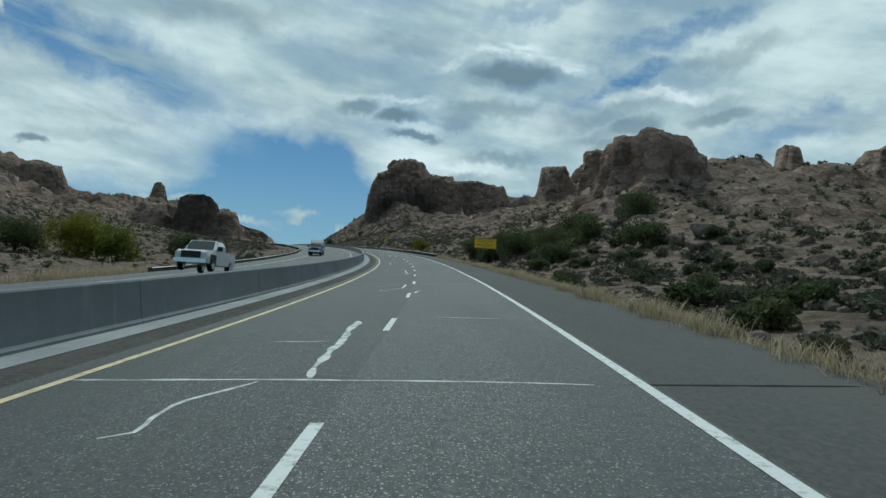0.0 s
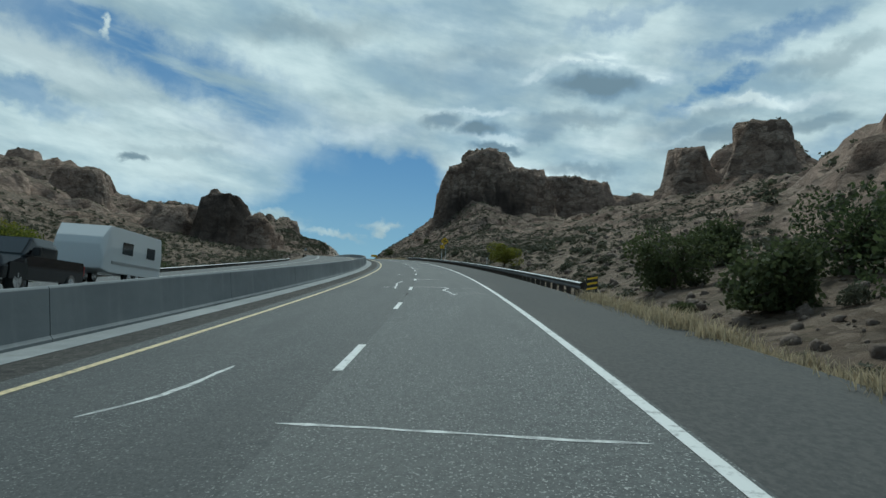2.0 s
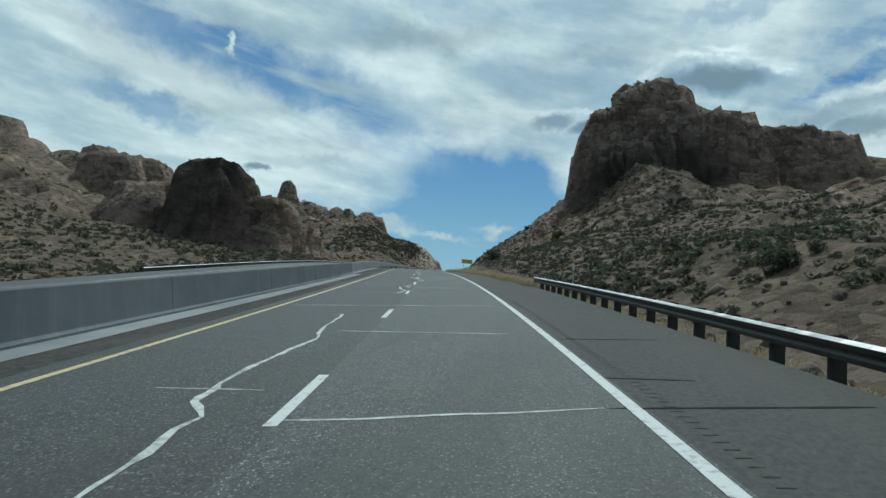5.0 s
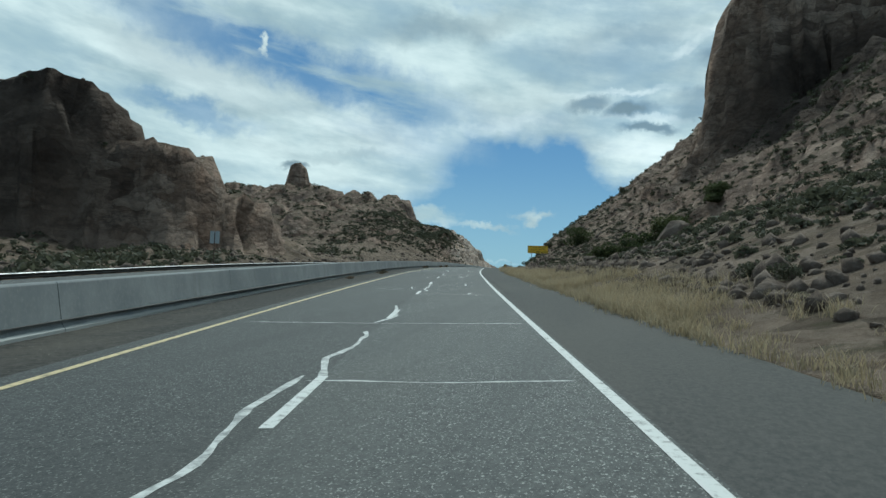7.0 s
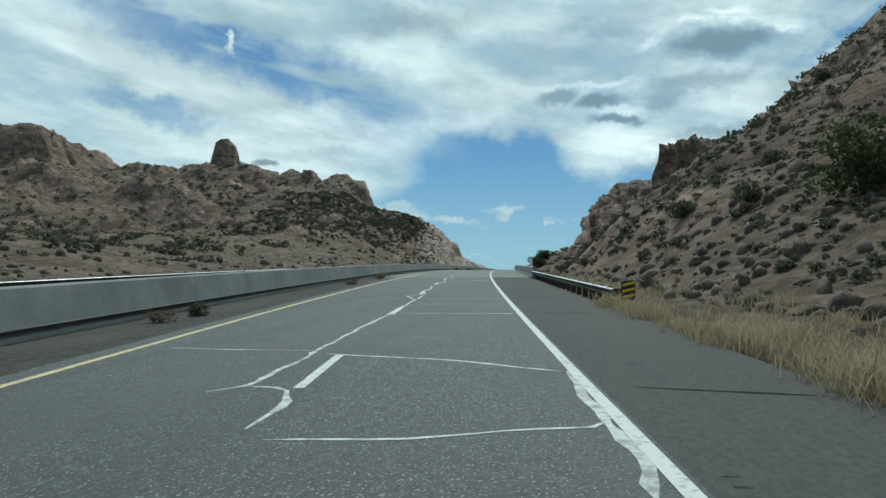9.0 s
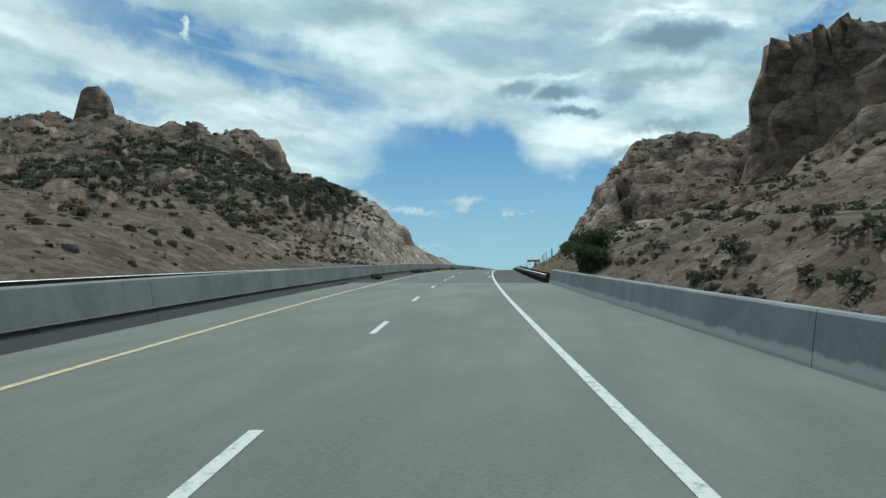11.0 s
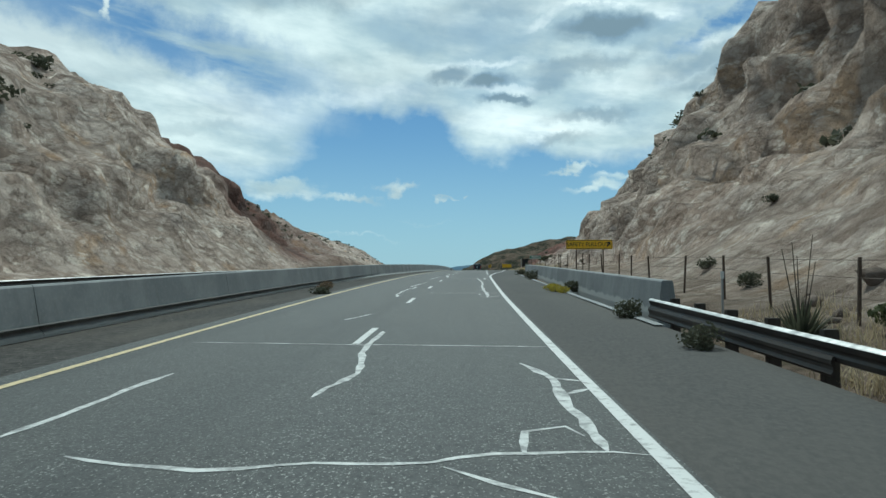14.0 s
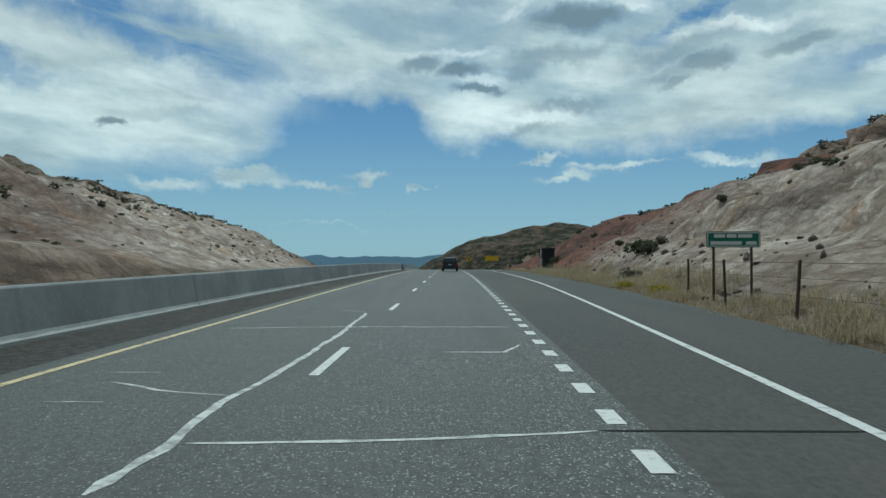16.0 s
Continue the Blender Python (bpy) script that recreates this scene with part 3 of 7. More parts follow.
HEAD = np.concatenate([np.full(nb, _head[0]) - np.radians(0.06) * (_S[0] - S_ALL[:nb]), _head, h_f])
PX = np.concatenate([np.zeros(nb), _x, _x[-1] + np.cumsum(np.sin(h_f)) * _ds])
PY = np.concatenate([np.zeros(nb), _y, _y[-1] + np.cumsum(np.cos(h_f)) * _ds])
PZ = np.concatenate([_z[0] + _grade[0] * (S_ALL[:nb]), _z, _z[-1] + np.cumsum(g_f) * _ds])
for i in range(nb - 1, -1, -1):
    PX[i], PY[i] = PX[i + 1] - np.sin(HEAD[i]) * _ds, PY[i + 1] - np.cos(HEAD[i]) * _ds
BANK = np.concatenate([np.full(nb, _b[0]), _b, _b[-1] * np.exp(-fwd / 60)])
EDGE_S = [0, 4, 23, 42.6, 62, 81, 100, 139, 158, 178, 197, 293, 313, 332, 351, 448, 467, 486, 506, 544, 564, 583, 660]
EDGE_U = [1.96, 1.92, 1.68, 1.51, 1.56, 1.65, 1.66, 1.74, 1.71, 1.69, 1.56, 1.38, 1.33, 1.19, 1.22, 1.31, 1.38, 1.41, 1.39, 1.25, 1.23, 1.28, 1.30]


def edge(s):
    """Where the white line at the right of the lane lies, from the line of travel."""
    return np.interp(s, EDGE_S, EDGE_U)


# the lane opens into a turnout on the right near the end
TURN_S, TURN_W = [0, 592, 598, 604, 611, 618, 633, 644, 655, 700], [0, 0, 0.14, 0.5, 1.0, 1.5, 2.06, 2.46, 2.8, 3.0]


def turnout(s):
    return sum(np.interp(np.asarray(s, float) + d, TURN_S, TURN_W) for d in (-8, -5, -2.5, 0, 2.5, 5, 8)) / 7


def road(s, u, h=0.0):
    """World place of a point of the road: s along, u to the right of the line of travel, h over the surface."""
    s, u, h = np.broadcast_arrays(np.asarray(s, float), np.asarray(u, float), np.asarray(h, float))
    x, y, z, a, b = (np.interp(s, S_ALL, v) for v in (PX, PY, PZ, HEAD, BANK))
    b = np.radians(b)
    uu = np.clip(u, -17.0, 7.0)  # the banked part
    x = x + np.cos(a) * u
    y = y - np.sin(a) * u
    z = z - EYE + h - np.sin(b) * uu
    return np.stack([x, y, z], -1)


def place(s, u, h=0.0, turn=0.0):
    """The pose of a thing that stands at (s, u), its y axis along the road."""
    p = road(s, u, h)
    return pose(*p, 0, 0, turn - math.degrees(float(np.interp(s, S_ALL, HEAD))))


# ---- builders ----
def mesh_of(name, verts, faces, material, smooth=False):
    me = bpy.data.meshes.new(name)
    me.from_pydata([tuple(v) for v in np.asarray(verts, float)], [], [tuple(int(i) for i in f) for f in faces])
    me.materials.append(M[material] if isinstance(material, str) else material)
    if smooth:
        me.polygons.foreach_set("use_smooth", [True] * len(me.polygons))
    me.update()
    return me


def grid_mesh(name, P, material, smooth=False, flip=False):
    """A sheet from an array of points [rows, columns, 3]."""
    r, c = P.shape[:2]
    i = np.arange(r * c).reshape(r, c)
    q = np.stack([i[:-1, :-1], i[:-1, 1:], i[1:, 1:], i[1:, :-1]], -1).reshape(-1, 4)
    if flip:
        q = q[:, ::-1]
    me = bpy.data.meshes.new(name)
    n = len(q)
    me.vertices.add(r * c)
    me.vertices.foreach_set("co", P.reshape(-1).astype(np.float32))
    me.loops.add(4 * n)
    me.loops.foreach_set("vertex_index", q.reshape(-1).astype(np.int32))
    me.polygons.add(n)
    me.polygons.foreach_set("loop_start", (np.arange(n) * 4).astype(np.int32))
    me.update(calc_edges=True)
    me.materials.append(M[material])
    if smooth:
        me.polygons.foreach_set("use_smooth", [True] * n)
    me.validate()
    return me


def tri_mesh(name, V, F, material):
    """A mesh of many loose triangles or quads from arrays."""
    me = bpy.data.meshes.new(name)
    n, k = F.shape
    me.vertices.add(len(V))
    me.vertices.foreach_set("co", V.reshape(-1).astype(np.float32))
    me.loops.add(k * n)
    me.loops.foreach_set("vertex_index", F.reshape(-1).astype(np.int32))
    me.polygons.add(n)
    me.polygons.foreach_set("loop_start", (np.arange(n) * k).astype(np.int32))
    me.update(calc_edges=True)
    me.materials.append(M[material] if isinstance(material, str) else material)
    return me


def sweep(name, profile, s0, s1, step, material, closed=True, side=edge, caps=True, smooth=False):
    """A mesh along the road from s0 to s1: profile is a row of (distance from the white line, height)."""
    ss = np.linspace(s0, s1, max(2, int(round((s1 - s0) / step)) + 1))
    pr = np.array(profile + profile[:1] if closed else profile, float)
    base = side(ss) if side else np.zeros_like(ss)
    P = road(ss[:, None], base[:, None] + pr[None, :, 0], pr[None, :, 1])
    n = len(profile)
    if not closed:
        return grid_mesh(name, P, material, smooth)
    r = len(ss)
    V = P[:, :-1].reshape(-1, 3)
    F = []
    for i in range(r - 1):
        for j in range(n):
            F.append((i * n + j, i * n + (j + 1) % n, (i + 1) * n + (j + 1) % n, (i + 1) * n + j))
    if caps:
        F.append(tuple(range(n))[::-1])
        F.append(tuple((r - 1) * n + j for j in range(n)))
    return mesh_of(name, V, F, material, smooth)


def part(name, data, parent, label="", m=None):
    ob = new(name, data)
    ob.parent = parent
    if m is not None:
        ob.matrix_basis = m
    return tagged(ob, label)


def bm_mesh(name, bm, material, smooth=False):
    me = bpy.data.meshes.new(name)
    bm.to_mesh(me)
    bm.free()
    me.materials.append(M[material] if isinstance(material, str) else material)
    if smooth:
        me.polygons.foreach_set("use_smooth", [True] * len(me.polygons))
    return me


def box(bm, x0, x1, y0, y1, z0, z1, bevel=0.0):
    r = bmesh.ops.create_cube(bm, size=1.0)
    for v in r["verts"]:
        v.co = Vector((x0 + (v.co.x + 0.5) * (x1 - x0), y0 + (v.co.y + 0.5) * (y1 - y0), z0 + (v.co.z + 0.5) * (z1 - z0)))
    if bevel:
        es = list({e for v in r["verts"] for e in v.link_edges})
        bmesh.ops.bevel(bm, geom=es, offset=bevel, segments=2, affect="EDGES")


def box_mesh(name, x0, x1, y0, y1, z0, z1, material, bevel=0.0):
    bm = bmesh.new()
    box(bm, x0, x1, y0, y1, z0, z1, bevel)
    return bm_mesh(name, bm, material)


# ---- noise on arrays ----
def _hash(i, j, k, seed):
    h = (i * 374761393 + j * 668265263 + k * 2147483647 + seed * 1274126177) & 0xFFFFFFFF
    h = ((h ^ (h >> 13)) * 1274126177) & 0xFFFFFFFF
    h = ((h ^ (h >> 16)) * 2246822519) & 0xFFFFFFFF
    return ((h ^ (h >> 15)) & 0xFFFFFF) / float(0xFFFFFF)


def vnoise(p, seed=0):
    """Smooth value noise, -1 to 1, at points [..., 3]."""
    f = np.floor(p)
    i = f.astype(np.int64)
    w = p - f
    w = w * w * w * (w * (w * 6 - 15) + 10)
    out = 0
    for a in (0, 1):
        for b in (0, 1):
            for c in (0, 1):
                g = (w[..., 0] if a else 1 - w[..., 0]) * (w[..., 1] if b else 1 - w[..., 1]) * (w[..., 2] if c else 1 - w[..., 2])
                out = out + g * _hash(i[..., 0] + a, i[..., 1] + b, i[..., 2] + c, seed)
    return out * 2 - 1


def fbm(p, octaves=4, seed=0, gain=0.5, ridged=False):
    out, amp, tot = 0, 1.0, 0.0
    for o in range(octaves):
        n = vnoise(p * 2.03 ** o + 17.3 * o, seed + o)
        out = out + amp * ((1 - 2 * np.abs(n)) if ridged else n)
        tot += amp
        amp *= gain
    return out / tot


def cells(p, seed=0):
    """Distance to the nearest of scattered points in the plane, and that point's own random number."""
    f = np.floor(p)
    best = np.full(p.shape[:-1], 9.0)
    own = np.zeros(p.shape[:-1])
    for a in (-1, 0, 1):
        for b in (-1, 0, 1):
            ci, cj = f[..., 0] + a, f[..., 1] + b
            ii, jj = ci.astype(np.int64), cj.astype(np.int64)
            qx, qy = ci + _hash(ii, jj, ii * 0, seed), cj + _hash(ii, jj, ii * 0 + 1, seed)
            d = np.hypot(p[..., 0] - qx, p[..., 1] - qy)
            near = d < best
            best = np.where(near, d, best)
            own = np.where(near, _hash(ii, jj, ii * 0 + 2, seed), own)
    return best, own


# ---- the land: cross-sections along the road, (distance out, height over the road) ----
RIGHT = {}
RIGHT[-80] = [(4, -0.2), (9, -1), (30, 2), (60, 8), (120, 15), (300, 22), (800, 40)]
RIGHT[40] = [(4, -0.2), (9, -1.2), (24, 1.0), (45, 5.8), (70, 11.0), (120, 15.0), (300, 25.0), (800, 45.0)]
RIGHT[90] = [(4, -0.2), (9, -1.4), (18, 1.5), (30, 7.2), (44, 5.0), (80, 8.3), (300, 28.0), (800, 50.0)]
RIGHT[130] = [(4, -0.2), (9, -1.8), (17, 1.0), (28, 4.0), (42, 16.5), (70, 19.8), (110, 13.0), (300, 30.1), (800, 50.0)]
RIGHT[180] = [(4.5, -0.3), (9, -2.2), (16, 0.4), (34, 6.5), (60, 10.5), (110, 22.0), (300, 32.7), (800, 50.0)]
RIGHT[240] = [(4.5, -0.3), (8, -0.8), (15, 3.0), (35, 6.5), (60, 9.0), (90, 24.0), (130, 34.6), (300, 43.9), (800, 60.0)]
RIGHT[300] = [(4.5, 0), (8, 1.2), (17, 4.8), (30, 8.5), (60, 13.0), (80, 22.0), (100, 28.1), (140, 32.4), (300, 44.4), (800, 60.0)]
RIGHT[350] = [(4.5, -0.1), (8, 0.4), (14, 0.8), (20, 2.4), (28, 8.5), (42, 24.0), (60, 18.8), (100, 17.9), (300, 34.0), (800, 60.0)]
RIGHT[400] = [(4, -0.1), (7, -0.2), (13, 5.6), (24, 12.6), (38, 25.4), (60, 29.4), (100, 24.8), (300, 36.9), (800, 60.0)]
RIGHT[450] = [(4.5, -0.6), (8, -2), (14, 2.8), (25, 3.5), (40, 8.5), (60, 28.2), (100, 31.0), (300, 40.0), (800, 60.0)]
RIGHT[490] = [(4.5, -0.5), (8, 1.9), (14, 4.2), (20, 4.3), (35, 12.1), (60, 19.3), (100, 27.0), (300, 35.0), (800, 50.0)]
RIGHT[530] = [(4.5, -0.3), (9, 0.4), (12, 3.2), (17, 3.8), (26, 7.5), (40, 8.0), (60, 23.0), (300, 32.0), (800, 40.0)]
RIGHT[560] = [(4.5, -0.2), (8, 0.3), (11, 2.6), (16.5, 6.1), (23, 20.5), (34, 23.0), (60, 14.0), (120, 23.5), (300, 30.0), (800, 40.0)]
RIGHT[600] = [(5, 0.1), (8.5, 0.8), (10.5, 0.5), (16, 9.0), (21, 15.8), (30, 29.0), (60, 30.0), (120, 15.6), (300, 25.0), (800, 40.0)]
RIGHT[622] = [(7, 0), (10, 0.4), (12.2, 3.1), (17, 11.1), (21, 13.2), (40, 20.6), (100, 14.7), (300, 20.0), (800, 40.0)]
RIGHT[645] = [(8, 0), (10.5, 1.4), (13, 2.2), (18, 5.8), (40, 10.3), (100, 12.0), (300, 20.0), (800, 40.0)]
RIGHT[700] = [(9, 0), (11.5, 2.4), (15, 4.6), (25, 6.5), (50, 14.6), (120, 15.0), (300, 20.0), (800, 40.0)]
RIGHT[760] = [(10, 0), (14, -0.9), (25, 4.9), (60, 9.1), (150, 14.0), (300, 24.0), (800, 40.0)]
RIGHT[1000] = [(10, -1.0), (40, 3.0), (90, 18.0), (140, 30.0), (300, 38.0), (800, 50.0)]
RIGHT[1400] = [(10, -1), (40, -5), (300, -10), (800, -10)]
RIGHT[4600] = [(10, -1), (800, -5)]
LEFT = {}
LEFT[-80] = [(16, -0.2), (20, -1), (60, -2), (120, 2), (250, 8), (500, 30), (800, 40)]
LEFT[100] = [(16, -0.2), (20, -1.0), (35, -4.5), (60, -8.0), (120, -3.0), (250, 18.0), (500, 60.0), (800, 80.0)]
LEFT[220] = [(16, -0.2), (20, -0.8), (35, -4.5), (60, -8.0), (120, 1.0), (250, 28.0), (500, 85.0), (800, 100.0)]
LEFT[300] = [(16, -0.2), (20, 0.0), (35, -2.6), (60, -1.7), (120, 8.0), (250, 34.0), (500, 95.0), (800, 110.0)]
LEFT[350] = [(16, -0.1), (20, 0.3), (30, 1.6), (38, 1.6), (60, 4.4), (120, 11.0), (250, 40.0), (500, 105.0), (800, 120.0)]
LEFT[420] = [(16.5, -0.1), (22, 0.4), (40, 2.4), (80, 6.0), (180, 30.8), (300, 56.0), (500, 110.0), (800, 130.0)]
LEFT[480] = [(16.5, -0.1), (22, 3.1), (40, 5.9), (65, 4.2), (120, 6.9), (180, 31.4), (300, 48.8), (500, 115.0), (800, 130.0)]
LEFT[560] = [(16.5, -0.1), (20, 0.3), (29, 13.5), (38, 14.9), (55, 21.7), (85, 22.6), (130, 21.3), (300, 60.9), (800, 130.0)]
LEFT[605] = [(16.5, 0), (18.5, 0), (28, 12.2), (38, 19.4), (52, 18.0), (65, 34.2), (84, 31.2), (128, 37.7), (300, 40.2), (800, 130.0)]
LEFT[640] = [(16.5, 0), (18.5, 2.2), (27, 1.5), (36, 11.8), (65, 17.9), (100, 19.7), (300, 59.6), (800, 120.0)]
LEFT[680] = [(16.5, 0), (18.5, 0.3), (28, 4.8), (38, 8.2), (70, 16.5), (150, 38.4), (300, 50.5), (800, 110.2)]
LEFT[735] = [(16.5, -0.1), (21, 0.2), (30, 5.2), (60, 11.5), (150, 15.6), (300, 87.0), (525, 64.9), (800, 120.0)]
LEFT[800] = [(16, -1), (30, -10.5), (80, -15.4), (150, -6.5), (300, 61.2), (525, 108.5), (800, 129.5)]
LEFT[1010] = [(16, -2), (60, -10.0), (180, -14.0), (330, 24.2), (525, 128.1), (800, 147.7)]
LEFT[1400] = [(16, -2), (60, -20), (300, -29.6), (600, -16.1), (800, 40)]
LEFT[4600] = [(16, -2), (800, -60)]
# steep rock masses: s, u, half length along, half width across, top over the road, share of the rim that is sheer
BUTTES_NEAR = [
    (131.0, 46.9, 11.2, 7.2, 24.5, 0.28),
    (120.1, 58.7, 8.9, 8.5, 15.3, 0.4),
    (146.9, 71.1, 3.9, 3.5, 24.3, 0.3),
    (298.1, 222.0, 9.8, 6.4, 67.1, 0.25),
    (252.7, 232.6, 11.7, 9.6, 61.2, 0.25),
    (258.6, 101.7, 7.2, 8.0, 45.2, 0.2),
    (284.2, 94.0, 8.8, 5.8, 40.4, 0.28),
    (277.6, 112.0, 20.5, 9.6, 43.6, 0.36),
    (372.3, 55.6, 15.4, 20.3, 42.5, 0.16),
    (373.8, 51.2, 12.0, 9.2, 49.5, 0.35),
]
BUTTES_CLIFF = [
    (363.0, 60.0, 4.0, 2.2, 39.0, 0.5),
    (392.6, 88.7, 20.0, 20.8, 42.8, 0.13),
    (395.2, 133.0, 24.6, 28.2, 37.7, 0.15),
    (447.0, 50.0, 13.0, 12.0, 24.8, 0.25),
    (425.0, 66.0, 16.0, 14.0, 36.0, 0.3),
    (518.6, 42.8, 9.8, 9.8, 28.9, 0.2),
    (505.0, 56.0, 16.0, 14.0, 24.7, 0.25),
    (573.6, 32.8, 18.8, 14.2, 18.4, 0.2),
    (560.0, 38.0, 8.0, 9.0, 20.4, 0.3),
]
BUTTES_LEFT = [
    (351, -47, 8.5, 8.0, 19.6, 0.28),
    (357, -38.5, 12, 8, 12.8, 0.3),
    (364, -31.5, 10, 4.5, 8.3, 0.4),
    (372.0, -37.0, 10.0, 10.0, 5.5, 0.6),
    (366.0, -66.2, 10.0, 11.0, 15.6, 0.3),
    (395.0, -60.0, 9.0, 8.0, 14.0, 0.3),
    (640, -129.5, 8.5, 7.5, 47.5, 0.35),
    (637, -129.5, 4.6, 4.4, 57.5, 0.2),
    (610.5, -65.0, 8.5, 5.0, 34.6, 0.35),
    (606.7, -101.6, 13.0, 9.2, 39.8, 0.35),
    (528.4, -172.9, 10.3, 15.2, 50.0, 0.3),
    (563.3, -149.8, 15.2, 14.9, 34.0, 0.3),
    (786.5, -313.9, 33.4, 36.1, 86.9, 0.3),
    (816.2, -374.3, 18.0, 20.0, 112.0, 0.3),
    (644.4, -229.3, 17.9, 15.9, 68.1, 0.35),
    (1020.6, -648.6, 38.1, 51.7, 193.5, 0.3),
    (985.4, -578.4, 36.7, 34.4, 158.4, 0.3),
    (958.5, -490.7, 31.8, 28.8, 136.0, 0.3),
]
BUTTES = BUTTES_NEAR + BUTTES_CLIFF + BUTTES_LEFT


def section(table, s, u):
    """Height from the cross-sections, by straight lines between the points and between the stations."""
    keys = sorted(table)
    out = np.zeros(np.broadcast(s, u).shape)
    prof = [np.interp(u, [a for a, _ in table[k]], [b for _, b in table[k]]) for k in keys]
    prof = np.array(prof)
    j = np.clip(np.searchsorted(keys, s) - 1, 0, len(keys) - 2)
    ks = np.array(keys, float)
    w = np.clip((s - ks[j]) / (ks[j + 1] - ks[j]), 0, 1)
    w = w * w * (3 - 2 * w)
    a = np.take_along_axis(prof, j[None], 0)[0] if prof.shape[1:] == j.shape else None
    b = np.take_along_axis(prof, j[None] + 1, 0)[0]
    return a * (1 - w) + b * w


def land(s, u):
    """Height of the land over the road, and how rocky it is (0 to 1)."""
    au = np.abs(u)
    z = np.where(u > 0, section(RIGHT, s, au), section(LEFT, s, au))
    p = np.stack([s, u, np.zeros_like(s)], -1)
    far = np.clip((au - np.where(u > 0, 8, 19)) / 16, 0, 1)
    z = z + far * (1.0 * fbm(p / 16.0, 4, 3) + np.clip(au / 120, 0, 2.2) * 2.4 * fbm(p / 45.0, 4, 9))
    # knobs of bare granite, broad and small, then loose boulders
    hilly = np.clip((au - 24) / 20, 0, 1) * np.clip((z - 3) / 5, 0, 1)
    for size, tall, seed, share in ((17.0, 4.2, 24, 0.45), (8.0, 2.2, 27, 0.42)):
        d, own = cells(p[..., :2] / size + 0.22 * fbm(p / (size * 0.5), 3, seed)[..., None], seed + 1)
        dome = np.sqrt(np.clip(1 - (d / 0.52) ** 2, 0, 1))
        z = z + hilly * np.where(own > share, dome * tall * (own - share + 0.25), 0) * np.where(u < -70, 1.5, 1.0)
    bump, own = cells(p[..., :2] / 5.5 + 0.35 * fbm(p / 4.0, 2, 5)[..., None], 4)
    z = z + far * np.where(own > 0.45, np.clip(0.5 - bump, 0, 1) * (0.5 + 1.8 * own) * np.clip(z / 8, 0.1, 1), 0)
    bump, own = cells(p[..., :2] / 2.1, 14)
    z = z + far * np.where(own > 0.5, np.clip(0.42 - bump, 0, 1) * 0.8 * own, 0)
    rocky = np.zeros_like(z)
    wob = 0.22 * fbm(p / 11.0, 4, 21) + 0.10 * fbm(p / 3.0, 3, 33)
    crown = fbm(p / 5.0, 4, 41, 0.6) + 0.5 * np.clip(0.5 - cells(p[..., :2] / 4.5, 43)[0], 0, 1) - 0.1
    for s0, u0, rs, ru, top, sheer in BUTTES:
        q = np.hypot((s - s0) / rs, (u - u0) / ru) * (1 + wob)
        q = np.where(q < 3, q, 3)
        t = np.clip((1 + sheer - q) / (2 * sheer), 0, 1)
        t = t * t * (3 - 2 * t)
        lid = top * (1 - 0.05 * np.clip(q, 0, 1) ** 2) + crown * min(rs, ru, 12) * 0.2
        rise = np.maximum(lid - z, 0) * t
        z = z + rise
        rocky = np.maximum(rocky, t * (rise > 0.5))
    # ledges of bedded rock: level treads and steep risers
    bedded = np.clip((s - 485) / 12, 0, 1) * np.clip((594 - s) / 10, 0, 1) * np.clip((u - 10.5) / 3, 0, 1)
    bedded = np.maximum(bedded, np.clip((s - 335) / 15, 0, 1) * np.clip((430 - s) / 15, 0, 1) * np.clip((u - 30) / 6, 0, 1) * 0.6)
    tread = 2.4 + 0.7 * fbm(p / 60.0, 2, 85)
    lift = (z + 1.3 * fbm(p / 14.0, 4, 86)) / tread
    f = lift - np.floor(lift)
    z = z + bedded * 0.85 * tread * (np.clip((f - 0.55) / 0.4, 0, 1) - f) * np.clip(z / 6, 0, 1)
    return z, np.maximum(rocky, far * 0.4)


def spaced(parts):
    return np.concatenate([np.arange(a, b, d) for a, b, d in parts])


